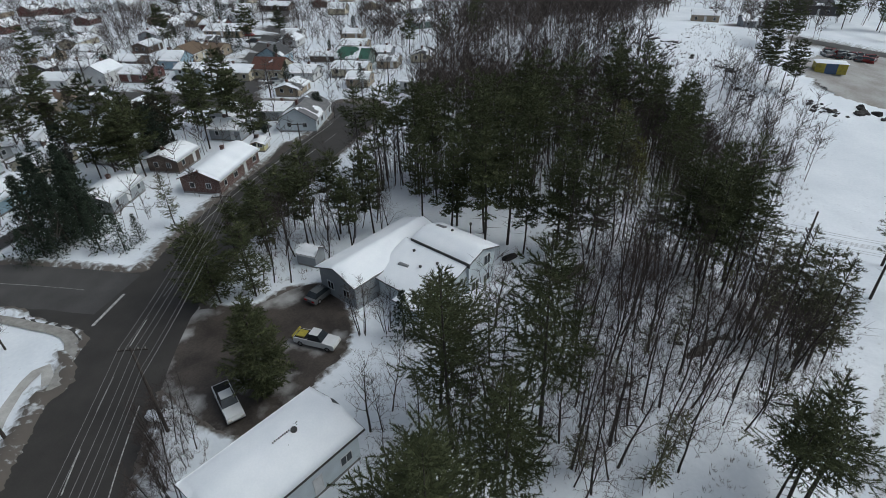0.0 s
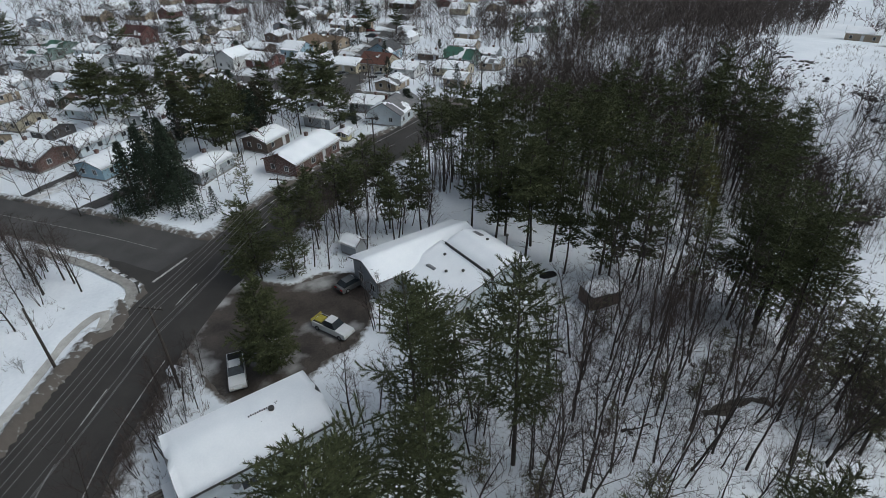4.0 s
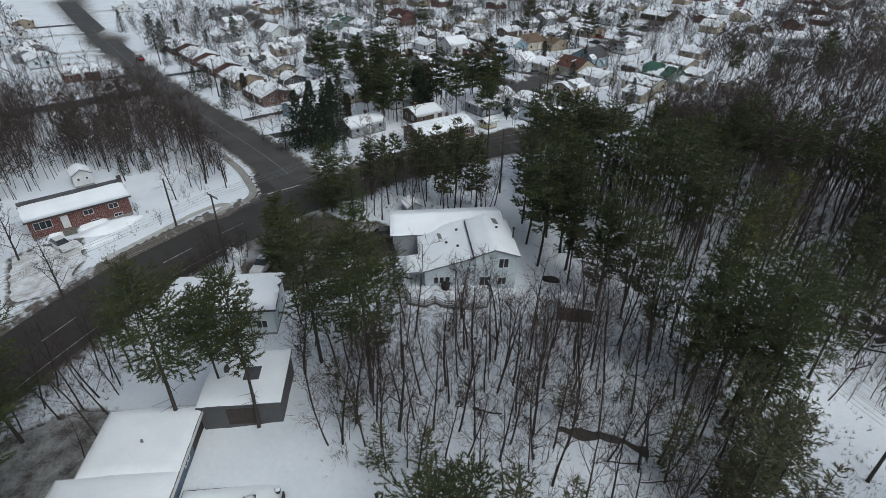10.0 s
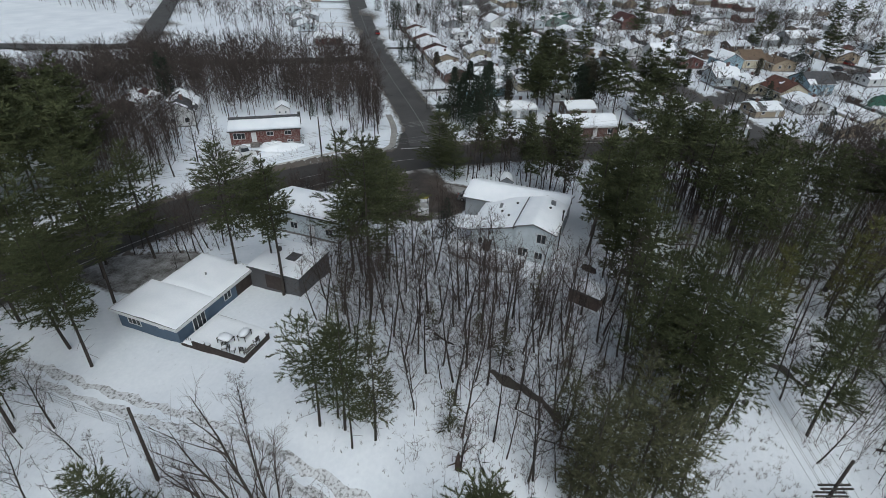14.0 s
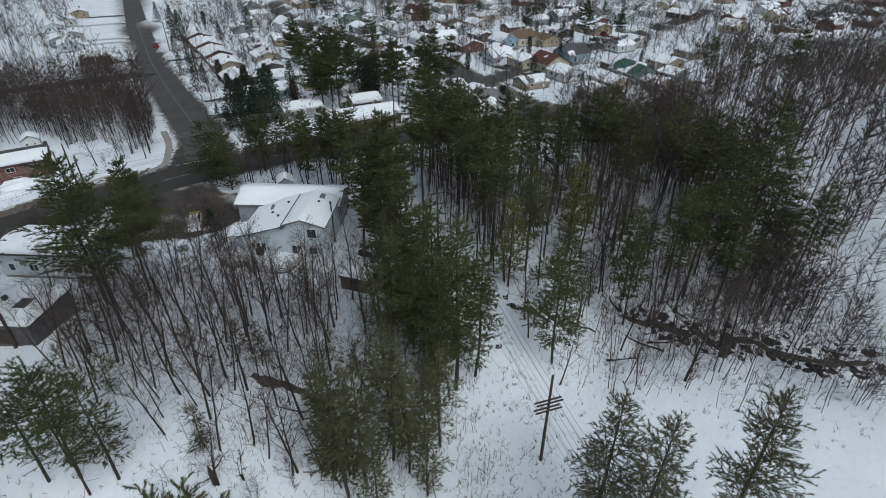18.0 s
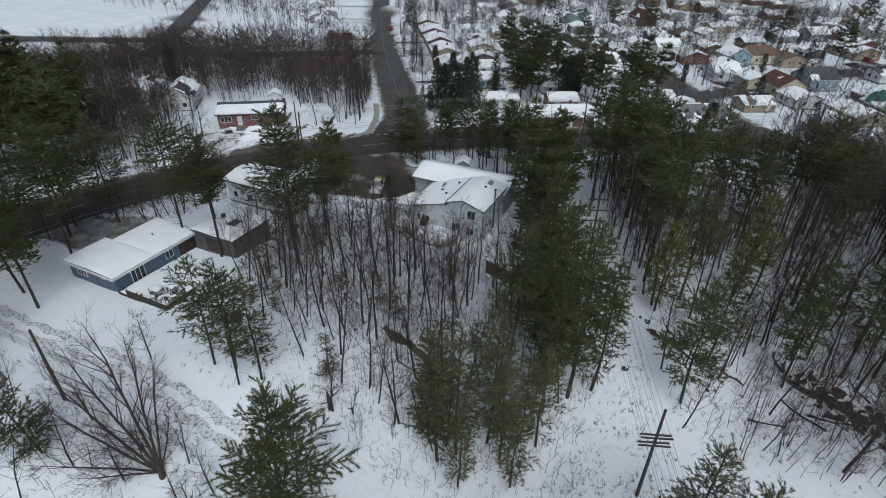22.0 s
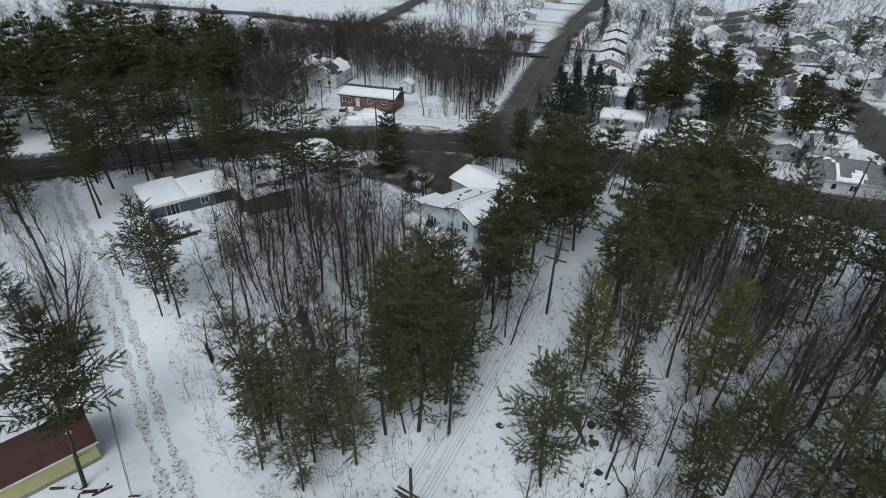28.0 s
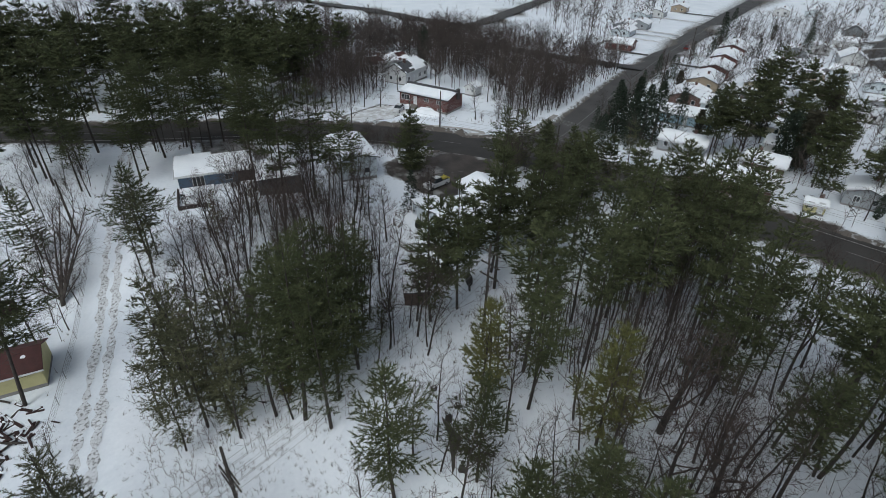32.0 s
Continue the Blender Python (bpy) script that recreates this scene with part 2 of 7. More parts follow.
ROOFS = {
    "grey": shingle_m, "dark": mat("charcoal_shingles", (0.055, 0.057, 0.062), (0.10, 0.10, 0.105), 0.9, 1.2, 12, 0.5, 0.02),
    "brown": mat("red_brown_shingles", (0.13, 0.060, 0.045), (0.085, 0.042, 0.034), 0.9, 1.2, 12, 0.5, 0.02),
    "tan": mat("tan_shingles", (0.16, 0.115, 0.08), (0.11, 0.08, 0.058), 0.9, 1.2, 12, 0.5, 0.02),
    "green": mat("green_shingles", (0.06, 0.14, 0.10), (0.045, 0.10, 0.08), 0.9, 1.2, 12, 0.5, 0.02),
    "teal": mat("teal_shingles", (0.10, 0.22, 0.25), (0.07, 0.16, 0.19), 0.9, 1.2, 12, 0.5, 0.02),
    "maroon": mat("maroon_shingles", (0.075, 0.032, 0.030), (0.05, 0.024, 0.023), 0.85, 1.2, 12, 0.5, 0.02),
}
PAINT = {k: mat(k + "_car_paint", c, tuple(v * 0.9 for v in c), 0.25, 0.8, 10, 0.0, spec=0.5) for k, c in
         {"white": (0.62, 0.63, 0.64), "black": (0.03, 0.03, 0.032), "silver": (0.34, 0.35, 0.36), "red": (0.20, 0.025, 0.025), "blue": (0.05, 0.09, 0.18), "grey": (0.13, 0.135, 0.14)}.items()}


# ---- builders ----
def mesh(name, verts, faces, material, smooth=False):
    me = bpy.data.meshes.new(name)
    me.from_pydata([tuple(map(float, v)) for v in verts], [], faces)
    for k in (material if isinstance(material, (list, tuple)) else [material]):
        me.materials.append(k)
    if smooth:
        me.shade_smooth()
    return me


def put(name, data, parent=None, m=None, label=""):
    ob = new(name, data)
    if parent:
        ob.parent = parent
    if m is not None:
        ob.matrix_basis = m
    if label:
        ob["label"] = label
    return ob


def empty(name, m, label, category, group=""):
    return tagged(put(name, None, None, m), label, category, group)


class Soup:
    """Vertices and faces gathered for one mesh."""

    def __init__(self):
        self.v, self.f = [], []

    def add(self, verts, faces):
        k = len(self.v)
        self.v.extend(verts)
        self.f.extend([tuple(i + k for i in f) for f in faces])

    def box(self, x0, y0, z0, x1, y1, z1):
        self.add([(x0, y0, z0), (x1, y0, z0), (x1, y1, z0), (x0, y1, z0), (x0, y0, z1), (x1, y0, z1), (x1, y1, z1), (x0, y1, z1)],
                 [(3, 2, 1, 0), (4, 5, 6, 7), (0, 1, 5, 4), (1, 2, 6, 5), (2, 3, 7, 6), (3, 0, 4, 7)])

    def tube(self, pts, radii, sides=5, cap=True):
        k = len(self.v)
        pts = [Vector(p) for p in pts]
        for i, (p, r) in enumerate(zip(pts, radii)):
            d = pts[min(i + 1, len(pts) - 1)] - pts[max(i - 1, 0)]
            d = d.normalized() if d.length > 1e-6 else Vector((0, 0, 1))
            a = d.cross(Vector((0.31, 0.95, 0.05)) if abs(d.z) > 0.7 else Vector((0, 0, 1))).normalized()
            b = d.cross(a)
            for s in range(sides):
                w = 2 * math.pi * s / sides
                self.v.append(tuple(p + (a * math.cos(w) + b * math.sin(w)) * r))
        for i in range(len(pts) - 1):
            for s in range(sides):
                t = (s + 1) % sides
                self.f.append((k + i * sides + s, k + i * sides + t, k + (i + 1) * sides + t, k + (i + 1) * sides + s))
        if cap:
            self.f.append(tuple(k + (len(pts) - 1) * sides + s for s in range(sides)))

    def blade(self, p, d, length, width, side):
        q = p + d * length
        w = side * width * 0.5
        self.add([tuple(p - w), tuple(p + w), tuple(q)], [(0, 1, 2)])

    def mesh(self, name, material, smooth=False):
        return mesh(name, self.v, self.f, material, smooth)


# ---- ground ----
def sm(a, b, v):
    u = np.clip((np.asarray(v, float) - a) / (b - a), 0, 1)
    return u * u * (3 - 2 * u)


def base(x, y):
    """The smooth lie of the land."""
    x, y = np.asarray(x, float), np.asarray(y, float)
    w = sm(-6, -32, x)
    z = -2.1 * w * (1 - 0.6 * sm(54, 66, y) * (1 - sm(-42, -62, x))) - 0.6 * sm(-50, -80, x) - 1.1 * sm(32, 8, y) * (1 - w)
    z = z + 9.0 * np.exp(-(((x + 70) / 42) ** 2 + ((y - 178) / 50) ** 2))
    z = z - 4.7 * sm(36, 68, 1.4 * x + y) * sm(150, 115, y) * sm(60, 30, x)
    return z - 2.0 * sm(-25, 0, x) * sm(115, 150, y)


def smooth_line(pts, step=1.5):
    out = []
    for i in range(len(pts) - 1):
        p0, p1, p2, p3 = (np.array(pts[min(max(k, 0), len(pts) - 1)], float) for k in (i - 1, i, i + 1, i + 2))
        n = max(2, int(np.linalg.norm(p2 - p1) / step))
        for t in np.arange(n) / n:
            out.append(0.5 * (2 * p1 + (p2 - p0) * t + (2 * p0 - 5 * p1 + 4 * p2 - p3) * t * t + (3 * p1 - p0 - 3 * p2 + p3) * t ** 3))
    return np.array(out + [np.array(pts[-1], float)])


def line_dist(x, y, line):
    x, y, line = np.asarray(x, float), np.asarray(y, float), np.asarray(line, float)
    a, ab = line[:-1], line[1:] - line[:-1]
    k = (ab ** 2).sum(1)
    if x.size < 20000:
        dx, dy = x.ravel()[:, None] - a[:, 0], y.ravel()[:, None] - a[:, 1]
        t = np.clip((dx * ab[:, 0] + dy * ab[:, 1]) / k, 0, 1)
        return np.sqrt(((dx - t * ab[:, 0]) ** 2 + (dy - t * ab[:, 1]) ** 2).min(1)).reshape(x.shape)
    d = np.full(x.shape, 1e9)
    for p, q, n in zip(a, ab, k):
        t = np.clip(((x - p[0]) * q[0] + (y - p[1]) * q[1]) / n, 0, 1)
        d = np.minimum(d, (x - p[0] - t * q[0]) ** 2 + (y - p[1] - t * q[1]) ** 2)
    return np.sqrt(d)


def inside(x, y, poly):
    r = np.zeros(np.shape(x), bool)
    for (x0, y0), (x1, y1) in zip(poly, poly[1:] + poly[:1]):
        c = (y0 > y) != (y1 > y)
        r ^= c & (x < (x1 - x0) * (y - y0) / (y1 - y0 + 1e-12) + x0)
    return r


def edge_dist(x, y, poly):
    """Distance to a polygon's edge, above zero inside it."""
    p = np.array(poly + poly[:1], float)
    return np.where(inside(x, y, poly), 1, -1) * line_dist(x, y, p)


def wob(x, y, s=1.0, seed=0.0):
    """Cheap smooth wobble between about -1 and 1."""
    return (np.sin(x * 1.7 * s + 1.3 * np.sin(y * 1.1 * s + seed)) * np.cos(y * 1.9 * s + 1.7 * np.sin(x * 0.8 * s + seed * 2))
            + 0.5 * np.sin(x * 4.1 * s + y * 2.7 * s + seed) * np.cos(y * 3.3 * s - x * 1.9 * s)) / 1.5


MAIN = smooth_line([(160, -70), (60, -38), (32, -27), (12, -19.5), (-8, -14.5), (-24, -10.5), (-37, -5), (-47, 1.7), (-59, 12), (-68.5, 23), (-76.5, 34.5), (-84.5, 50), (-92.0, 68), (-97.5, 80), (-104, 87)])
SIDE = smooth_line([(-70, 14.5), (-78, 10), (-90, 2), (-125, -23), (-167, -51), (-243, -98), (-330, -150)])
BEND = smooth_line([(-20, -262), (-58, -209), (-85, -174), (-104, -135), (-113, -121), (-124, -122), (-153, -146), (-200, -185), (-260, -235)])
CROSS = smooth_line([(-96, -103), (-110, -76), (-124, -53), (-139, -33)])
TOWN_A = smooth_line([(-99, 86), (-108, 83.5), (-137, 67), (-158, 58), (-172, 46), (-186, 27), (-215, 3), (-244, -22), (-300, -47)])
QROAD = smooth_line([(-60, 236), (-26, 214), (10, 222), (70, 236)])
TOWN_B = smooth_line([(-132, 70), (-143, 80), (-167, 97), (-201, 128), (-246, 165), (-300, 205)])
LANE = smooth_line([(7.2, -17), (9.3, -8), (9.5, 3), (9.1, 23), (9.4, 39.5), (10.2, 50.6), (10.4, 62.5), (11, 80), (12, 110)])
CUT = smooth_line([(-76, 49), (-71, 51.5), (-34, 64), (-23, 68.8), (-5, 75.5), (20, 84)])
ROADS = [(MAIN, 10.6), (SIDE, 8.6), (BEND, 7.5), (CROSS, 4.6), (TOWN_A, 7.5), (TOWN_B, 7.0), (QROAD, 7.0)]
DRIVE = [(-59.5, 18.5), (-57, 15.5), (-52.5, 11.2), (-48.5, 10.6), (-45, 10.6), (-40.5, 10.8), (-36, 12.5), (-35, 17), (-37, 20.5), (-38, 26), (-41, 29.5), (-45, 31.5), (-50, 32.5), (-52.5, 29), (-52.5, 24)]
BLUE_DRIVE = [(-4.2, -1.5), (-5.2, 1.8), (-6.6, 3.4), (-9.5, 3.8), (-14.6, 3.4), (-15, 0.5), (-13.2, -2.8), (-11, -6), (-9, -10), (-3, -11), (-4.5, -6)]
RED_DRIVE = [(-49, -21), (-46, -23), (-35, -17), (-38, -12.5), (-45, -13), (-51, -16)]
BUNG_DRIVE = [(-92, 52.5), (-87, 55), (-92, 63), (-98, 61)]
QUARRY = [(-26, 174), (-10, 158), (25, 158), (60, 175), (60, 225), (-12, 215)]
JUNCTION = [(-60.5, 8.5), (-66, 8.8), (-74, 5.8), (-80, 5.5), (-82, 9), (-77, 14), (-72, 19.5), (-68, 22), (-62, 15)]
PATCHES = [JUNCTION, DRIVE, BLUE_DRIVE, RED_DRIVE, BUNG_DRIVE, QUARRY]


KERB = smooth_line([(-57.4, 2.7), (-62.5, 6.2), (-66.3, 6.9), (-70.9, 5.2), (-78, 1.8), (-85.5, -3.2)])
WALKWAY = smooth_line([(-58.6, 2.6), (-61.9, 3.4), (-61.0, 1.3), (-58.3, -1.2), (-53.9, -3.8), (-48.4, -7.4), (-44.8, -10.0)])


def land(x, y):
    """Height of the snow: banks beside the roads, roads and drives cut in, small drifts."""
    x, y = np.asarray(x, float), np.asarray(y, float)
    z = base(x, y) + 0.10 * wob(x, y, 0.35) + 0.04 * wob(x, y, 1.3, 2)
    dirt = np.zeros(np.shape(x))
    low = np.zeros(np.shape(x), bool)
    for line, w in ROADS:
        d = line_dist(x, y, line) - w / 2
        tall = 0.55 if w > 8 else 0.4
        rise = tall * np.exp(-((d - 1.3) / 0.8) ** 2) * (0.75 + 0.5 * wob(x, y, 0.8, 1))
        z = z + np.where(d > -0.2, rise, 0)
        dirt = np.maximum(dirt, np.exp(-(np.maximum(d, 0) / (2.3 if w > 10 else 1.5)) ** 2) * (0.75 + 0.35 * wob(x, y, 1.1, 3)))
        low |= d < 0.15
    out = np.where(low, base(x, y) - 0.16, z)
    for p in PATCHES:
        s = edge_dist(x, y, p)
        f = sm(-0.6, 0.6, s + 0.45 * wob(x, y, 0.55, 4))
        near_it = s > -1.6
        rim = base(x, y) + 0.16 + 0.05 * wob(x, y, 1.1, 5)
        out = np.where(near_it & ~low, np.where(s > -0.6, rim, np.maximum(out, rim - 0.05)) * (1 - f) + (base(x, y) - 0.3) * f, out)
        dirt = np.maximum(dirt, 0.8 * np.exp(-(np.maximum(-s, 0) / 0.7) ** 2))
    z = out
    d = np.minimum(line_dist(x, y, KERB), line_dist(x, y, WALKWAY) + 0.1)
    z = np.where(d < 0.9, base(x, y) - 0.05, z)
    bank = np.exp(-((line_dist(x, y, WALKWAY) - 1.9) / 0.7) ** 2) * (line_dist(x, y, MAIN) < line_dist(x, y, WALKWAY) + 5.6)
    z = z + 0.5 * bank * (0.8 + 0.4 * wob(x, y, 1.2, 6))
    dirt = np.maximum(dirt, 0.85 * bank)
    d = line_dist(x, y, LANE)
    z = z - 0.12 * np.exp(-(d / 2.6) ** 4)
    return z, dirt


def ground_z(x, y):
    return float(land(np.array([x]), np.array([y]))[0][0])


def axis(lo, hi, step, far):
    mid = list(np.arange(lo, hi, step))
    left, s = [lo], step
    while left[-1] > -far:
        s *= 1.16
        left.append(left[-1] - s)
    right, s = [mid[-1]], step
    while right[-1] < far:
        s *= 1.16
        right.append(right[-1] + s)
    return np.array(left[:0:-1] + mid + right[1:])


def snow_ground():
    xs, ys = axis(-112, 26, 0.75, 2600), axis(-30, 112, 0.75, 2600)
    gx, gy = np.meshgrid(xs, ys, indexing="ij")
    z, dirt = land(gx.ravel(), gy.ravel())
    n, k = len(xs), len(ys)
    i = np.arange(n - 1)[:, None] * k + np.arange(k - 1)[None, :]
    i = i.ravel()
    faces = np.stack([i, i + k, i + k + 1, i + 1], 1)
    me = bpy.data.meshes.new("ground")
    me.from_pydata(np.stack([gx.ravel(), gy.ravel(), z], 1).tolist(), [], faces.tolist())
    me.shade_smooth()
    at = me.attributes.new("dirt", "FLOAT", "POINT")
    at.data.foreach_set("value", np.clip(dirt, 0, 1).astype(np.float32))
    m = mat("snow_ground", SNOW_A, SNOW_B, 0.75, 0.12, 2.2, 0.5, 0.12)
    nn, l = m.node_tree.nodes, m.node_tree.links
    p = nn["Principled BSDF"]
    src = p.inputs["Base Color"].links[0].from_socket
    a = nn.new("ShaderNodeAttribute")
    a.attribute_name = "dirt"
    noise_n, geo = nn.new("ShaderNodeTexNoise"), nn.new("ShaderNodeNewGeometry")
    noise_n.inputs["Scale"].default_value, noise_n.inputs["Detail"].default_value = 1.6, 6
    l.new(geo.outputs["Position"], noise_n.inputs["Vector"])
    mul = nn.new("ShaderNodeMath")
    mul.operation = "MULTIPLY_ADD"
    l.new(a.outputs["Fac"], mul.inputs[0])
    mul.inputs[1].default_value = 1.0
    l.new(noise_n.outputs["Fac"], mul.inputs[2])
    rng = nn.new("ShaderNodeMapRange")
    rng.inputs["From Min"].default_value, rng.inputs["From Max"].default_value = 0.66, 1.12
    l.new(mul.outputs[0], rng.inputs["Value"])
    mix = nn.new("ShaderNodeMix")
    mix.data_type = "RGBA"
    l.new(rng.outputs["Result"], mix.inputs["Factor"])
    l.new(src, mix.inputs["A"])
    mix.inputs["B"].default_value = (0.105, 0.092, 0.08, 1)
    l.new(mix.outputs["Result"], p.inputs["Base Color"])
    me.materials.append(m)
    tagged(put("ground", me), "wide uneven snow-covered ground with dirty ploughed banks", "ground", kind="structure")


snow_ground()


def ribbon(name, line, offsets, material, label, category, lift=0.03, s0=0, s1=None, jag=0.0, kind="structure", parent=None, drape=False, taper=0):
    """A strip along a line between side offsets, laid on the land; taper: pieces over which both ends narrow."""
    pts = line[s0:s1]
    d = np.gradient(pts, axis=0)
    d /= np.linalg.norm(d, axis=1)[:, None]
    nrm = np.stack([-d[:, 1], d[:, 0]], 1)
    v, f, k = [], [], len(offsets)
    for i, (p, q) in enumerate(zip(pts, nrm)):
        for j, o in enumerate(offsets):
            e = jag * float(wob(p[0], p[1], 0.9, j)) if j in (0, k - 1) else 0
            x, y = p + q * (o + e) * (min(1.0, (min(i, len(pts) - 1 - i) + 0.15) / taper) if taper else 1.0)
            v.append((x, y, (ground_z(x, y) if drape else float(base(x, y))) + lift))
    for i in range(len(pts) - 1):
        for j in range(k - 1):
            a = i * k + j
            f.append((a, a + 1, a + k + 1, a + k) if nrm is None else (a + k, a + k + 1, a + 1, a))
    ob = put(name, mesh(name, v, f, material, True), parent)
    if parent is None:
        tagged(ob, label, category, kind=kind)
    return ob


def patch(name, poly, material, label, category, lift=0.02, step=0.8):
    xs = np.arange(min(p[0] for p in poly) - 2, max(p[0] for p in poly) + 1, step)
    ys = np.arange(min(p[1] for p in poly) - 2, max(p[1] for p in poly) + 1, step)
    cells, verts, idx = [], [], {}
    for x in xs:
        for y in ys:
            wx, wy = x + step / 2, y + step / 2
            if edge_dist(np.array([wx]), np.array([wy]), poly)[0] > -1.1 and all(line_dist(np.array([wx]), np.array([wy]), l_)[0] > w / 2 - 0.6 for l_, w in ROADS[:2] if poly is not JUNCTION):
                c = []
                for a, b in ((0, 0), (1, 0), (1, 1), (0, 1)):
                    key = (round((x - xs[0]) / step) + a, round((y - ys[0]) / step) + b)
                    if key not in idx:
                        px, py = xs[0] + key[0] * step, ys[0] + key[1] * step
                        idx[key] = len(verts)
                        verts.append((px, py, float(base(px, py)) + lift + 0.008 * float(wob(px, py, 1.2))))
                    c.append(idx[key])
                cells.append(tuple(c))
    return tagged(put(name, mesh(name, verts, cells, material, True)), label, category, kind="structure")


def near(line, x, y):
    return int(np.argmin(np.hypot(line[:, 0] - x, line[:, 1] - y)))


def edge(w, n=4):
    return list(np.linspace(-w / 2 - 0.25, w / 2 + 0.25, n * 2 + 1))


main_road = ribbon("road_main", MAIN, edge(10.6), asphalt_m, "dark worn asphalt road with sandy shoulders", "road", 0.03, jag=0.2)
side_road = ribbon("road_side", SIDE, edge(8.6), side_asphalt_m, "grey salted asphalt side road past the woods", "road", 0.022, jag=0.2)
ribbon("road_bend", BEND, edge(7.5), side_asphalt_m, "grey asphalt road with a sharp bend", "road", 0.45, jag=0.3)
ribbon("road_cross", CROSS, edge(4.6), side_asphalt_m, "narrow dark track through bare trees", "road", 0.45, jag=0.3)
ribbon("road_town", TOWN_A, edge(7.5), side_asphalt_m, "wet grey residential street between snowy yards", "road", 0.022, jag=0.3)
ribbon("road_town_branch", TOWN_B, edge(7.0), side_asphalt_m, "grey residential street climbing through the town", "road", 0.014, jag=0.3)
ribbon("road_quarry", QROAD, edge(7.0), side_asphalt_m, "grey road behind the gravel yard", "road", 0.03, jag=0.3)
i0, i1 = near(MAIN, -56, 9), near(MAIN, -72, 28)
for k in range(near(MAIN, 40, -30), near(MAIN, -96, 80), 6):
    ribbon("centre_line", MAIN, [-0.07, 0.07], line_faint_m if k % 4 else line_white_m, "", "", 0.042, k, k + 4, parent=main_road)
ribbon("edge_line", MAIN, [-4.1, -3.98], line_white_m, "", "", 0.042, near(MAIN, 40, -30), i0 - 3, parent=main_road)
ribbon("edge_line", MAIN, [4.0, 4.12], line_white_m, "", "", 0.042, i1 + 2, near(MAIN, -96, 80), parent=main_road)
ribbon("centre_line", SIDE, [-0.07, 0.07], line_faint_m, "", "", 0.042, 4, near(SIDE, -240, -96), parent=side_road)
stop = Soup()
for a, b in (((-65.5, 9.6), (-69.3, 14.9)),):
    a, b = np.array(a), np.array(b)
    n_ = np.array([-(b - a)[1], (b - a)[0]]) / np.linalg.norm(b - a) * 0.2
    stop.add([(*(q), float(base(*q)) + 0.046) for q in (a - n_, b - n_, b + n_, a + n_)], [(0, 1, 2, 3)])
put("stop_line", stop.mesh("stop_line", line_white_m), side_road)
patch("road_junction", JUNCTION, asphalt_m, "dark widened asphalt where the roads meet", "road", 0.012)
patch("driveway_main", DRIVE, mud_m, "wet muddy brown driveway with thawed ruts", "driveway", 0.0)
ribbon("pavement_verge", WALKWAY, [-0.6, 0, 0.6], walk_m, "narrow pavement of packed grey slush behind the snow bank", "pavement", 0.1, jag=0.15)
ribbon("pavement_corner", KERB, [-0.7, 0, 0.7], kerb_m, "pale curved concrete pavement rounding the corner", "pavement", 0.11, jag=0.1)
patch("driveway_blue", BLUE_DRIVE, grey_slush_m, "slushy driveway with grey tyre ruts", "driveway")
patch("driveway_red", RED_DRIVE, slush_m, "packed snow and slush parking pad", "driveway")
patch("driveway_bungalow", BUNG_DRIVE, mud_m, "wet dark driveway beside the brick bungalow", "driveway")
patch("ground_quarry", QUARRY, quarry_m, "grey gravel yard with patchy snow", "ground", step=2.0)
TRACK = smooth_line([tuple(p) for p in LANE[::4]], 0.7)
for o in (-0.85, 0.75):
    ribbon("tyre_track", TRACK, list(o + np.linspace(-0.45, 0.45, 4)), lane_m, "rutted grey tyre tracks pressed into the snowy lane", "track", 0.035, 4, None, jag=0.45, drape=True)


# ---- houses ----
def window(parent, m, w, h, bars=1, name="window", door=False):
    """A framed window or door, proud of the wall; local x along the wall, y outward, z up from its sill."""
    key = (name, round(w, 2), round(h, 2), bars)
    if key not in WIN:
        s, t = Soup(), 0.07
        ring = [(x, y, z) for y in (0.003, 0.07) for q in (0.0, t) for x, z in ((-w / 2 + q, q), (w / 2 - q, q), (w / 2 - q, h - q), (-w / 2 + q, h - q))]
        s.add(ring, [f_ for i in range(4) for k in [(i + 1) % 4] for f_ in ((i, k, k + 8, i + 8), (k + 4, i + 4, i + 12, k + 12), (i + 8, k + 8, k + 12, i + 12), (k, i, i + 4, k + 4))])
        p, b = Soup(), Soup()
        p.box(-w / 2 + t, 0.002, t, w / 2 - t, 0.03, h - t)
        b.box(-0.03, 0.031, t, 0.03, 0.065, h - t)
        WIN[key] = (s.mesh(name + "_frame", trim_m), p.mesh("pane", pane_m if not door else trim_m), b.mesh("mullion", trim_m))
    f = put(name, WIN[key][0], parent, m)
    put("pane" if not door else "door_leaf", WIN[key][1], f)
    for k in range(1, bars + 1):
        put("mullion", WIN[key][2], f, pose(-w / 2 + w * k / (bars + 1), 0, 0))
    return f


WIN = {}


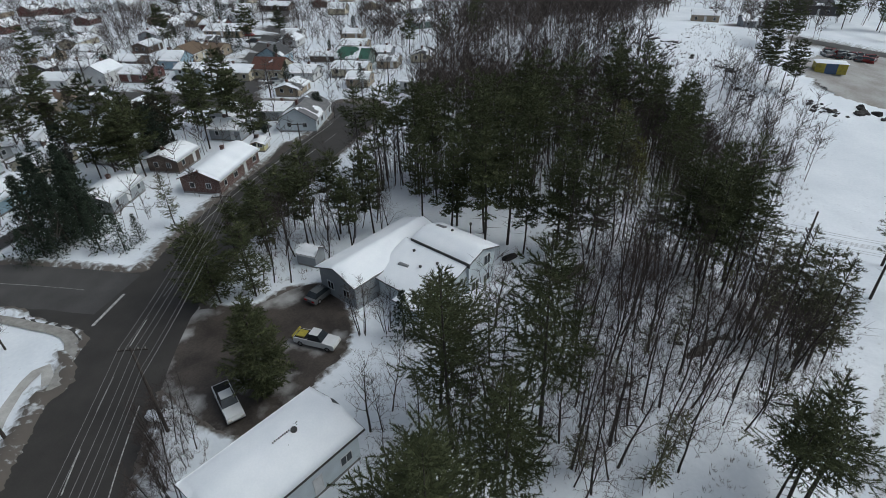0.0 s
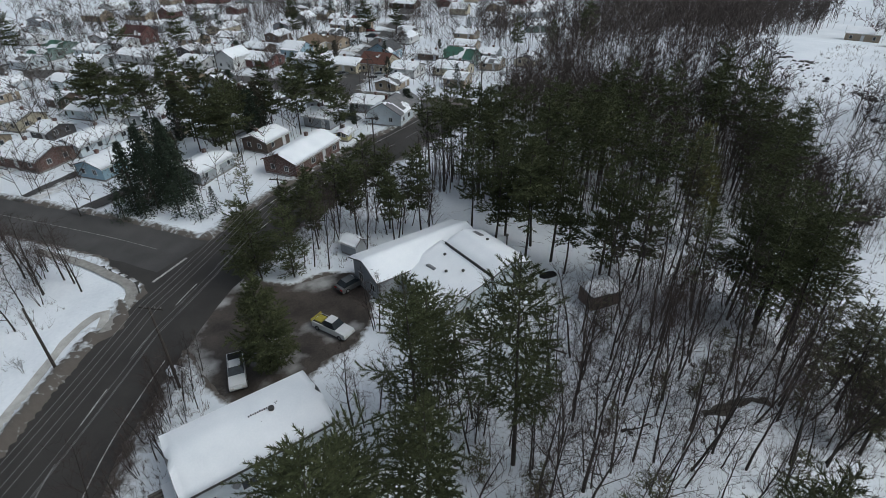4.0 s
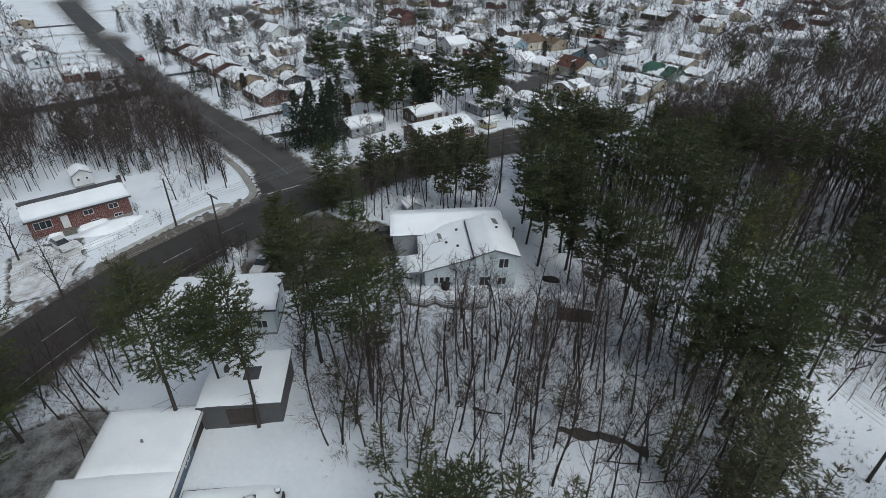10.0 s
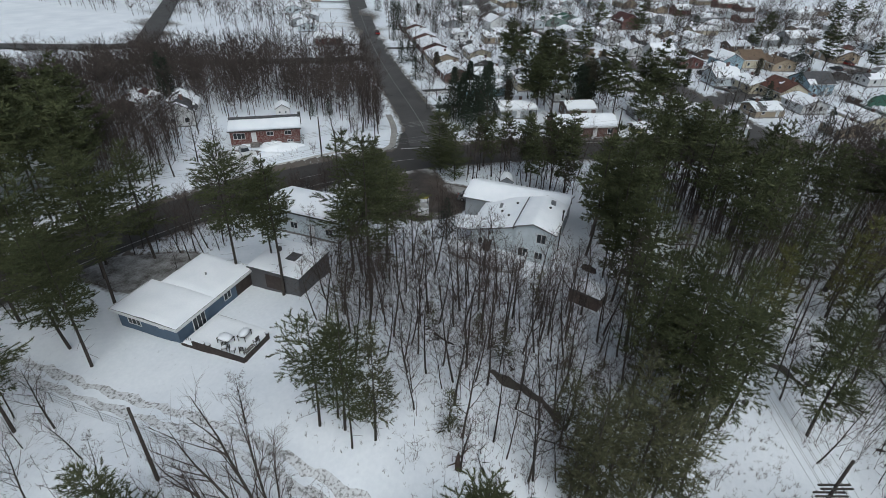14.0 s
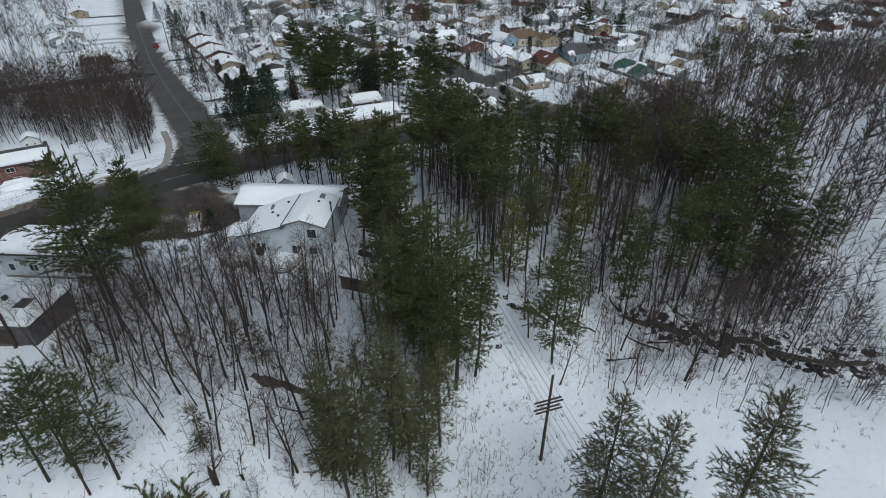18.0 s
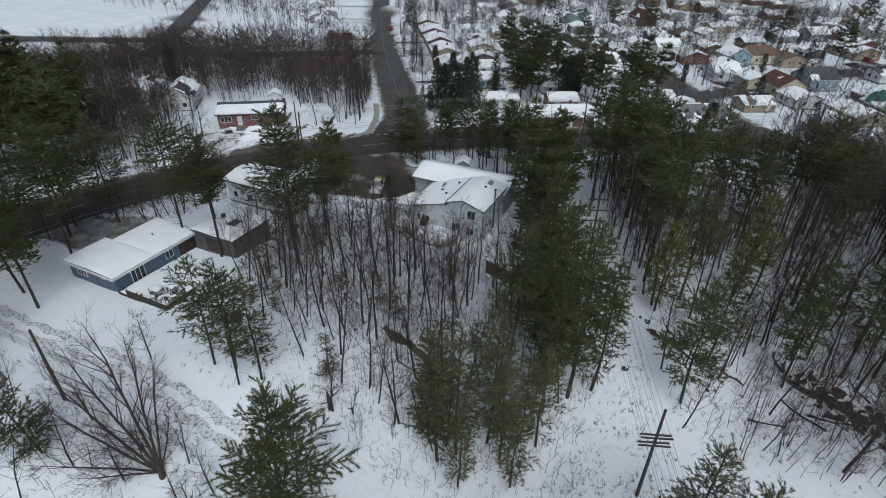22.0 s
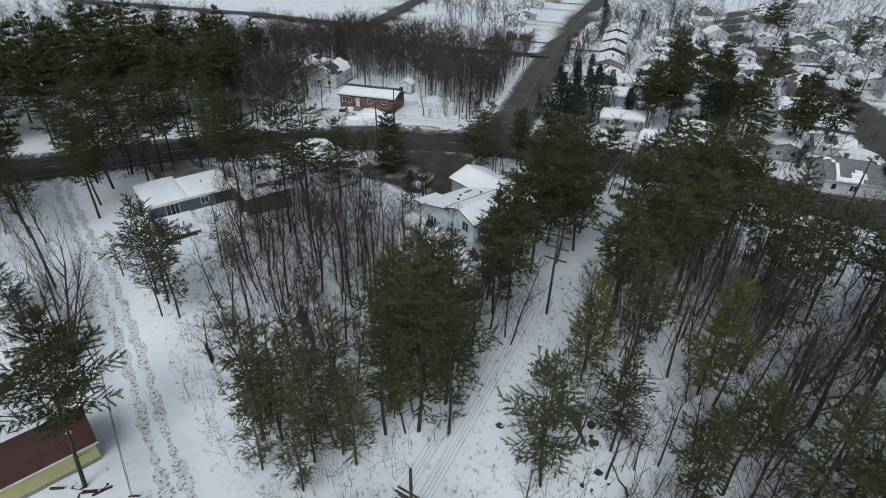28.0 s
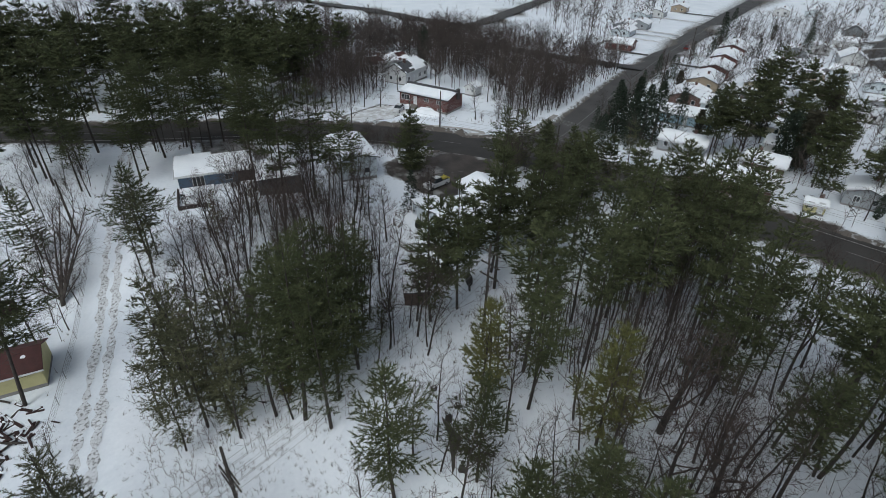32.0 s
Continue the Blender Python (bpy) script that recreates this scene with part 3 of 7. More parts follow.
def snow_cap(L, W, rise, over, thick, seed, bare=0.0, flat=False):
    """Snow over a gable roof with its ridge along x: soft edges, hollows, bare spots where it has slid."""
    n, k = max(8, int(L / 0.55)), max(8, int(W / 0.5))
    hl, hw = L / 2 + over, W / 2 + over
    v, keep, f = [], [], []
    for i in range(n + 1):
        for j in range(k + 1):
            u, w = 2 * i / n - 1, 2 * j / k - 1
            e = min(1 - abs(u), (1 - abs(w)) * hw / hl) * hl
            soft = min(1, max(0.0, e / 0.45)) ** 0.5
            x, y = u * (hl - 0.02 + 0.06 * float(wob(seed + i, j, 0.9))), w * (hw - 0.02)
            z = rise * (1 - abs(y) / (W / 2)) if not flat else 0.0
            rnd = float(wob(x + seed * 3.1, y + seed, 0.3))
            v.append((x, y, z + 0.03 + thick * soft * (1 + 0.25 * rnd) - (0.10 if not flat and abs(w) < 1.5 / k and rise > 0.6 else 0)))
            keep.append(rnd > bare * 2.0 - 1.1)
    for i in range(n):
        for j in range(k):
            a = i * (k + 1) + j
            q = (a, a + k + 1, a + k + 2, a + 1)
            if all(keep[c] for c in q) or bare <= 0:
                f.append(q)
    b0 = len(v)
    if bare <= 0:
        rim = [(i, 0) for i in range(n)] + [(n, j) for j in range(k)] + [(i, k) for i in range(n, 0, -1)] + [(0, j) for j in range(k, 0, -1)]
        ids = [i * (k + 1) + j for i, j in rim]
        for a in ids:
            x, y, z = v[a]
            v.append((x, y, (rise * (1 - abs(y) / (W / 2)) if not flat else 0.0) + 0.012))
        for c in range(len(ids)):
            d = (c + 1) % len(ids)
            f.append((ids[c], ids[d], b0 + d, b0 + c))
    return v, f


def gable_parts(parent, L, W, h, rise, wall, roof, over=0.4, thick=0.22, seed=1.0, bare=0.0, snow=True, found=0.35, trim=None):
    """Walls with gables, foundation, two-slope roof, fascia and the snow on it, around the parent's origin on the ground."""
    s = Soup()
    x, y = L / 2, W / 2
    s.add([(-x, -y, found), (x, -y, found), (x, y, found), (-x, y, found), (-x, -y, h), (x, -y, h), (x, y, h), (-x, y, h), (-x, 0, h + rise - 0.02), (x, 0, h + rise - 0.02)],
          [(0, 1, 5, 4), (2, 3, 7, 6), (1, 2, 6, 9, 5), (3, 0, 4, 8, 7), (3, 2, 1, 0), (4, 5, 9, 8), (6, 7, 8, 9)])
    put("wall", s.mesh("wall", wall), parent)
    s = Soup()
    s.box(-x + 0.02, -y + 0.02, -0.8, x - 0.02, y - 0.02, found + 0.01)
    put("foundation", s.mesh("foundation", found_m), parent)
    sl = rise / y
    s = Soup()
    ox, oy, t = x + over, y + over, 0.16
    ze = h - sl * over
    s.add([(-ox, -oy, ze), (ox, -oy, ze), (ox, 0, h + rise), (-ox, 0, h + rise), (ox, oy, ze), (-ox, oy, ze),
           (-ox, -oy, ze + t), (ox, -oy, ze + t), (ox, 0, h + rise + t), (-ox, 0, h + rise + t), (ox, oy, ze + t), (-ox, oy, ze + t)],
          [(3, 2, 1, 0), (5, 4, 2, 3), (6, 7, 8, 9), (9, 8, 10, 11), (0, 1, 7, 6), (4, 5, 11, 10), (1, 2, 8, 7), (2, 4, 10, 8), (5, 3, 9, 11), (3, 0, 6, 9)])
    put("roof", s.mesh("roof", roof), parent)
    for sy in (-1, 1):
        f = Soup()
        f.box(-ox - 0.02, sy * oy - 0.03, ze - 0.06, ox + 0.02, sy * oy + 0.03, ze + t - 0.01)
        put("fascia", f.mesh("fascia", trim or trim_m), parent)
    if snow:
        v, fc = snow_cap(L, W, rise, over, thick, seed, bare)
        ob = put("roof_snow", mesh("roof_snow", v, fc, roof_snow_m, True), parent, Matrix.Translation((0, 0, h + t)), "soft white snow lying on the roof" if bare <= 0 else "scraps of snow left on the roof")
        if bare > 0:
            tagged(ob, kind="stuff")


def house(x, y, rot, L, W, h, wall, roof, label, name="house", rise=None, bare=0.0, group="", wins=True, chimney=True, over=0.4, thick=0.24, snow=True, trim=None, z=None, found=0.35):
    rise = W * 0.2 if rise is None else rise
    m = pose(x, y, ground_z(x, y) if z is None else z, 0, 0, rot)
    e = empty(name, m, label, "house" if name.endswith("house") or name == "bungalow" else "shed", group)
    gable_parts(e, L, W, h, rise, WALLS[wall], ROOFS[roof], over, thick, x * 0.37 + y * 0.11, bare, snow, found, trim)
    if wins:
        storeys = 2 if h > 4.4 else 1
        n = max(2, int(L / 3.0))
        for st in range(storeys):
            sill = found + 0.75 + 2.6 * st
            for sy in (-1, 1):
                for k in range(n):
                    px = -L / 2 + (k + 0.5) * L / n
                    if k == n // 2 and st == 0:
                        window(e, pose(px, sy * W / 2, found + 0.05, 0, 0, 0 if sy > 0 else 180), 0.95, 2.05, 0, "door", True)
                    else:
                        window(e, pose(px, sy * W / 2, sill, 0, 0, 0 if sy > 0 else 180), 1.3 if k % 2 else 0.9, 1.15, 1 if k % 2 else 0)
            for sx in (-1, 1):
                window(e, pose(sx * L / 2, -W * 0.2, sill, 0, 0, -90 * sx), 1.0, 1.1, 1)
                window(e, pose(sx * L / 2, W * 0.22, sill, 0, 0, -90 * sx), 1.0, 1.1, 0)
    if chimney:
        s = Soup()
        cx = L * (0.18 if int(abs(x * 7)) % 2 else -0.22)
        zt = h + rise + 0.75
        s.box(cx - 0.28, 0.35, h + rise * 0.4, cx + 0.28, 0.95, zt), s.box(cx - 0.34, 0.29, zt, cx + 0.34, 1.01, zt + 0.12)
        put("chimney", s.mesh("chimney", WALLS["darkbrick"]), e)
    return e


def vent(parent, x, y, z, r=0.16, h=0.5):
    s = Soup()
    s.tube([(0, 0, -0.2), (0, 0, h), (0, 0, h), (0, 0, h + 0.14), (0, 0, h + 0.2)], [r * 0.6, r * 0.6, r, r, r * 0.3], 8)
    put("roof_vent", s.mesh("roof_vent", dark_trim_m), parent, pose(x, y, z), "dark metal roof vent")


def flat_slab(x0, y0, x1, y1, z, t):
    s = Soup()
    s.box(x0, y0, z, x1, y1, z + t)
    return s


# the split-level house in the woods: two-storey block, west wing, low front part
GZ = -2.25
MH = empty("house", pose(0, 0, 0), "pale grey split-level house with deep snow on its roof", "house")


def prism(name, pts, x0, x1, along, material, parent, label="", smooth=False):
    """A profile of (across, z) points pushed along x or y from x0 to x1."""
    n = len(pts)
    v = [((a, p, z) if along == "x" else (p, a, z)) for a in (x0, x1) for p, z in pts]
    f = [tuple(range(n)), tuple(range(2 * n - 1, n - 1, -1))] + [((i + 1) % n, i, i + n, (i + 1) % n + n) for i in range(n)]
    me = mesh(name, v, f, material, smooth)
    bm = bmesh.new()
    bm.from_mesh(me)
    bmesh.ops.recalc_face_normals(bm, faces=bm.faces[:])
    bm.to_mesh(me)
    bm.free()
    return put(name, me, parent, None, label)


def slope_snow(name, x0, x1, y0, y1, zf, parent, thick=0.22, seed=0.0):
    """Snow over a rectangle of roof whose surface is zf(x, y), with rounded edges."""
    n, k = max(6, int((x1 - x0) / 0.45)), max(6, int((y1 - y0) / 0.45))
    v, f = [], []
    for i in range(n + 1):
        for j in range(k + 1):
            x, y = x0 + (x1 - x0) * i / n, y0 + (y1 - y0) * j / k
            e = min(x - x0, x1 - x, y - y0, y1 - y)
            x += 0.05 * float(wob(y, seed, 1.1)) * (i in (0, n))
            y += 0.05 * float(wob(x, seed, 1.1)) * (j in (0, k))
            v.append((x, y, zf(x, y) + 0.02 + thick * min(1, max(0.0, e / 0.5)) ** 0.5 * (1 + 0.22 * float(wob(x, y, 0.45, seed)))))
    for i in range(n):
        for j in range(k):
            a = i * (k + 1) + j
            f.append((a, a + k + 1, a + k + 2, a + 1))
    put(name, mesh(name, v, f, roof_snow_m, True), parent, None, "smooth deep snow on the roof")


# two-storey block: ridge along x
prism("wall", [(42.6, GZ), (48.0, GZ), (48.0, 3.05), (45.0, 4.05), (42.6, 3.3)], -42.0, -33.0, "x", WALLS["palegrey"], MH)
prism("roof", [(42.3, 3.2), (45.0, 4.07), (48.45, 2.93), (48.45, 3.1), (45.0, 4.25), (42.3, 3.38)], -42.4, -32.6, "x", shingle_m, MH)
rz = lambda x, y: 4.25 - 0.333 * max(0, y - 45.0) - 0.322 * max(0, 45.0 - y)
slope_snow("roof_snow", -42.4, -32.62, 42.32, 48.42, rz, MH, 0.2, 3)
# west wing: ridge along y
prism("wall", [(-49.0, GZ), (-42.2, GZ), (-42.2, 1.55), (-45.6, 2.75), (-49.0, 1.55)], 32.0, 48.0, "y", WALLS["grey"], MH, "grey siding wall of the wing")
prism("roof", [(-49.45, 1.4), (-45.6, 2.77), (-41.8, 1.42), (-41.8, 1.6), (-45.6, 2.95), (-49.45, 1.58)], 31.55, 48.4, "y", shingle_m, MH)
wz = lambda x, y: 2.95 - 0.355 * abs(x + 45.6)
slope_snow("roof_snow", -49.42, -41.83, 31.57, 48.3, wz, MH, 0.2, 5)
# low front part: a long slope falling south
prism("wall", [(35.9, GZ), (42.6, GZ), (42.6, 2.85), (35.9, 1.0)], -42.2, -33.4, "x", WALLS["palegrey"], MH)
prism("roof", [(35.3, 0.88), (42.55, 2.88), (42.55, 3.05), (35.3, 1.05)], -43.5, -33.0, "x", shingle_m, MH)
fz = lambda x, y: 1.05 + 0.276 * (y - 35.3)
slope_snow("roof_snow", -43.6, -33.02, 35.32, 42.5, fz, MH, 0.2, 7)
# porch roof at the front corner
prism("porch_roof", [(33.6, 0.75), (36.0, 1.05), (36.0, 1.2), (33.6, 0.9)], -37.5, -33.2, "x", shingle_m, MH)
slope_snow("porch_snow", -37.5, -33.2, 33.6, 36.0, lambda x, y: 0.9 + 0.125 * (y - 33.6), MH, 0.18, 9)
for px in (-37.3, -33.4):
    s = Soup()
    s.box(px - 0.07, 33.7, GZ, px + 0.07, 33.84, 0.8)
    put("porch_post", s.mesh("porch_post", trim_m), MH)
prism("step_flashing", [(42.2, 2.8), (42.29, 2.8), (42.29, 3.45), (42.2, 3.45)], -42.4, -32.6, "x", dark_trim_m, MH)
window(MH, pose(-33.0, 46.3, 1.2, 0, 0, -90), 1.35, 1.5, 1)
window(MH, pose(-33.0, 46.2, -1.45, 0, 0, -90), 1.2, 1.2, 1)
window(MH, pose(-33.0, 43.9, -1.9, 0, 0, -90), 1.5, 1.9, 1, "patio_door")
for k in range(3):
    window(MH, pose(-33.4, 37.4 + 0.75 * k, -1.1, 0, 0, -90), 0.65, 1.1, 0)
for px in (-44.0, -47.0):
    window(MH, pose(px, 32.0, -1.0, 0, 0, 180), 1.2, 1.2, 1)
window(MH, pose(-36.5, 48.0, -0.9, 0, 0, 0), 1.0, 1.1, 1)
for y_ in (34.0, 38.0):
    window(MH, pose(-49.0, y_, -0.6, 0, 0, 90), 1.6, 1.3, 1)
for px, py in ((-40.6, 40.9), (-38.0, 39.2), (-36.4, 40.6), (-38.6, 46.2)):
    vent(MH, px, py, (rz if py > 42.5 else fz)(px, py), 0.2, 0.3)
for px, py, f_ in ((-40.6, 46.2, rz), (-40.2, 38.6, fz)):
    s = Soup()
    s.box(-0.75, -0.4, -0.1, 0.75, 0.4, 0.26), s.box(-0.68, -0.33, 0.26, 0.68, 0.33, 0.3)
    put("skylight", s.mesh("skylight", metal_m), MH, pose(px, py, f_(px, py), -14, 0, 8), "grey skylight melted clear of snow")
s = Soup()
s.tube([(-37.2, 48.3, GZ + 0.4), (-37.2, 48.3, 4.6)], [0.1, 0.1], 8), s.tube([(-37.2, 48.3, 4.6), (-37.2, 48.3, 4.85)], [0.18, 0.18], 8)
put("stove_pipe", s.mesh("stove_pipe", dark_trim_m), MH, None, "dark metal stove pipe")

# the low deck around the east side, with its rail
deck = empty("deck", pose(0, 0, 0), "snow-covered low wooden deck with grey rail", "deck")
DECK = [(-33.5, 33.0), (-30.6, 33.4), (-29.6, 35.6), (-30.3, 37.0), (-29.2, 38.2), (-28.4, 41.6), (-28.9, 43.6), (-31.0, 44.6), (-33.3, 44.4)]
s = Soup()
n_ = len(DECK)
s.add([(*p, GZ + 0.05) for p in DECK] + [(*p, GZ + 0.55) for p in DECK], [tuple(range(n_, 2 * n_))] + [(i, (i + 1) % n_, (i + 1) % n_ + n_, i + n_) for i in range(n_)])
put("platform", s.mesh("platform", wood_m), deck)
s = Soup()
inner = [(p[0] * 0.96 - 31.5 * 0.04, p[1] * 0.96 + 38.8 * 0.04) for p in DECK]
s.add([(*p, GZ + 0.56) for p in DECK] + [(*p, GZ + 0.85) for p in inner], [tuple(range(n_, 2 * n_))] + [(i, (i + 1) % n_, (i + 1) % n_ + n_, i + n_) for i in range(n_)])
put("deck_snow", s.mesh("deck_snow", roof_snow_m), deck, None, "deep unbroken snow on the deck")
for (ax, ay), (bx, by) in zip(DECK[:-1], DECK[1:]):
    L_ = math.hypot(bx - ax, by - ay)
    a_ = math.degrees(math.atan2(by - ay, bx - ax))
    r = put("rail", None, deck, pose(ax, ay, GZ + 0.55, 0, 0, a_))
    for nm, z0, z1, w in (("top_rail", 0.9, 0.98, 0.07), ("middle_rail", 0.5, 0.57, 0.04), ("bottom_rail", 0.15, 0.22, 0.04)):
        put(nm, flat_slab(0.06, -w, L_ - 0.06, w, z0, z1 - z0).mesh(nm, wood_m), r)
    s = Soup()
    s.box(-0.06, -0.06, -0.5, 0.06, 0.06, 1.05)
    put("rail_post", s.mesh("rail_post", wood_m), r)
    s = Soup()
    s.box(0, -0.09, 0.982, L_, 0.09, 1.06)
    put("rail_snow", s.mesh("rail_snow", roof_snow_m), r)
bb = Soup()
bb.tube([(0, 0, 0), (0, 0, 0.5), (0, 0, 0.95), (0, 0, 1.2)], [0.5, 0.62, 0.55, 0.2], 10)
tagged(put("covered_barbecue", bb.mesh("covered_barbecue", rubber_m, True), None, pose(-32.6, 38.6, GZ + 0.8)), "round barbecue under a black cover on the deck", "barbecue")

# the long low grey house by the road
H2 = house(-29.2, 11.7, 90, 12.2, 6.6, 4.0, "palegrey", "dark", "long pale grey bungalow with a snow-laden low roof", "bungalow", rise=0.75, z=-1.9, over=0.5, trim=dark_trim_m, chimney=False, thick=0.28)
for px, py, n_ in ((-3.7, 0.5, 7), (-1.5, -0.1, 9), (2.9, 0.4, 6), (0.9, -0.9, 4)):
    s, r = Soup(), random.Random(int(px * 10))
    for k in range(n_):
        q, w = Vector((r.gauss(0, 0.16), r.gauss(0, 0.2), 0)), r.uniform(0.05, 0.13)
        s.tube([q + Vector((0, 0, -0.3)), q, q + Vector((r.uniform(-0.1, 0.1), r.uniform(-0.1, 0.1), w * 1.4))], [w, w * 1.2, w * 0.3], 6)
    put("thawed_hole", s.mesh("thawed_hole", dark_trim_m), H2, pose(px, py, 4.86), "dark litter melting through the roof snow")
s = Soup()
for k in range(9):
    s.tube([(0.3 + 0.2 * k, 0.25 + 0.05 * (k % 3), 4.85), (0.3 + 0.2 * k, 0.3, 5.15 + 0.05 * (k % 2))], [0.1, 0.05], 5)
s.box(0.1, 0.1, 4.7, 2.3, 0.5, 4.92), s.tube([(2.2, 0.0, 4.7), (2.2, 0.0, 5.25)], [0.28, 0.28], 8)
put("antenna_bracket", s.mesh("antenna_bracket", dark_trim_m), H2, None, "dark fallen antenna poking through the snow")
s = Soup()
s.tube([(0, 0, 0), (0, 0.12, 0.02)], [0.38, 0.30], 12), s.tube([(0, 0, 0), (0, 0.5, 0)], [0.03, 0.03], 5)
put("satellite_dish", s.mesh("satellite_dish", metal_m), H2, pose(-2.5, -3.7, 2.6, 0, 0, 180))

s = Soup()
s.box(-7.6, -1.6, -0.2, -6.1, 1.2, 0.9)
put("porch", s.mesh("porch", wood_m), H2, None, "grey wooden entry porch")
s = Soup()
s.box(-7.7, -1.7, 0.9, -6.12, 1.3, 1.12)
put("porch_snow", s.mesh("porch_snow", roof_snow_m), H2)
for k in range(5):
    s = Soup()
    s.box(-8.9, 0.3 + 0.26 * k, -0.6 + 0.2 * k, -7.7, 0.56 + 0.26 * k, -0.4 + 0.2 * k)
    put("step", s.mesh("step", wood_m), H2)

# blue bungalow with a wide flat roof, its deck and the garage beyond
BL = empty("bungalow", pose(-5.0, 9.2, -1.75), "slate blue bungalow with white fascia and flat snowy roof", "house")
s = Soup()
s.box(0.3, -4.6, 0.6, 5.5, 4.1, 3.0), s.box(-4.0, -3.2, 0.6, 0.3, 4.1, 3.0)
put("wall", s.mesh("wall", WALLS["blue"]), BL)
s = Soup()
s.box(-6.9, -3.2, 0.0, -4.0, 4.1, 3.0)
put("addition_wall", s.mesh("addition_wall", dark_wood_m), BL, None, "dark stained board wall")
s = Soup()
s.box(0.35, -4.55, -0.8, 5.45, 4.05, 0.6), s.box(-6.85, -3.15, -0.8, 0.35, 4.05, 0.6)
put("foundation", s.mesh("foundation", dark_wood_m), BL, None, "dark stained skirting")
s = Soup()
s.box(-0.2, -5.1, 3.0, 6.0, 4.6, 3.22), s.box(-7.3, -3.7, 3.0, -0.2, 4.6, 3.22)
put("roof", s.mesh("roof", shingle_m), BL)
s = Soup()
s.box(-7.3, 4.6, 2.96, 6.06, 4.66, 3.3), s.box(6.0, -5.1, 2.96, 6.06, 4.6, 3.3), s.box(-0.2, -5.16, 2.96, 6.06, -5.1, 3.3), s.box(-7.3, -3.76, 2.96, -0.26, -3.7, 3.3), s.box(-0.26, -5.16, 2.96, -0.2, -3.7, 3.3), s.box(-7.36, -3.76, 2.96, -7.3, 4.66, 3.3)
put("fascia", s.mesh("fascia", trim_m), BL)
slope_snow("roof_snow", -0.2, 5.95, -5.05, 4.5, lambda x, y: 3.23 + 0.22 * (1 - abs(y) / 5.2), BL, 0.2, 11)
slope_snow("roof_snow", -7.2, -0.2, -3.65, 4.5, lambda x, y: 3.23 + 0.22 * (1 - abs(y) / 5.2), BL, 0.2, 12)
s = Soup()
s.tube([(0, 0, 0), (0, 0, 0.6)], [0.12, 0.12], 8)
put("vent", s.mesh("vent", metal_m), BL, pose(-3.2, 0.6, 3.3))
for p in ((5.5, -2.2, 1.5, 1.9, 1.1, 2), (5.5, 1.8, 2.2, 0.8, 0.45, 0)):
    window(BL, pose(p[0], p[1], p[2], 0, 0, -90), p[3], p[4], p[5])
window(BL, pose(2.4, 4.1, 0.75, 0, 0, 0), 1.9, 2.0, 2, "patio_door")
window(BL, pose(-2.4, 4.1, 1.5, 0, 0, 0), 1.2, 1.1, 1)
DK = empty("deck", pose(-2.3, 18.6, -0.9), "snowy deck behind a dark board parapet", "deck")
s = Soup()
s.box(-2.6, -5.0, -0.6, 3.0, 3.6, 0.25)
put("platform", s.mesh("platform", dark_wood_m), DK)
slope_snow("deck_snow", -2.55, 2.85, -4.95, 3.45, lambda x, y: 0.27, DK, 0.18, 13)
for x0, y0, x1, y1 in ((2.9, -3.3, 3.05, 3.6), (-1.2, 3.5, 2.9, 3.65)):
    n_ = 12 if x1 - x0 < 1 else 8
    for k in range(n_):
        s = Soup()
        t0, t1 = k / n_, (k + 0.93) / n_
        if x1 - x0 < 1:
            s.box(x0, y0 + (y1 - y0) * t0, -0.6, x1, y0 + (y1 - y0) * t1, 1.0 + 0.03 * (k % 2))
        else:
            s.box(x0 + (x1 - x0) * t0, y0, -0.6, x0 + (x1 - x0) * t1, y1, 1.0 + 0.03 * (k % 2))
        put("board", s.mesh("board", dark_wood_m), DK)
    s = Soup()
    s.box(x0 - 0.03, y0, 1.03, x1 + 0.03, y1, 1.1)
    put("cap_rail", s.mesh("cap_rail", dark_wood_m), DK)
for k in range(3):
    s = Soup()
    s.tube([(2.5, -4.6 + 0.3 * k, -0.5), (2.5, -4.6 + 0.3 * k, 0.9)], [0.03, 0.03], 5)
    put("baluster", s.mesh("baluster", dark_wood_m), DK)


def leg_set(e, sx, sy, h):
    for ax in (-sx, sx):
        for ay in (-sy, sy):
            s_ = Soup()
            s_.box(ax - 0.03, ay - 0.03, 0, ax + 0.03, ay + 0.03, h)
            put("leg", s_.mesh("leg", dark_wood_m), e)


def snow_lump(sx, sy, sz):
    bm = bmesh.new()
    bmesh.ops.create_icosphere(bm, subdivisions=2, radius=1)
    for v in bm.verts:
        k = 1 + 0.2 * noise.noise(v.co * 1.7 + Vector((sx * 9, 0, 0)))
        v.co = Vector((max(-0.8, min(0.8, v.co.x)) / 0.8 * sx, max(-0.8, min(0.8, v.co.y)) / 0.8 * sy, max(v.co.z, -0.05) * sz)) * k
    me = bpy.data.meshes.new("snow_cap")
    bm.to_mesh(me)
    bm.free()
    me.materials.append(roof_snow_m)
    for p_ in me.polygons:
        p_.use_smooth = True
    return me


def patio_table(x, y, rot, sx, sy):
    e = empty("patio_table", pose(x, y, -0.47, 0, 0, rot), "patio table buried under a cap of snow", "table", "deck furniture")
    s_ = Soup()
    s_.box(-sx, -sy, 0.66, sx, sy, 0.71)
    put("tabletop", s_.mesh("tabletop", dark_trim_m), e)
    leg_set(e, sx - 0.08, sy - 0.08, 0.66)
    put("snow_cap", snow_lump(sx * 0.95, sy * 0.95, 0.3), e, pose(0, 0, 0.72))


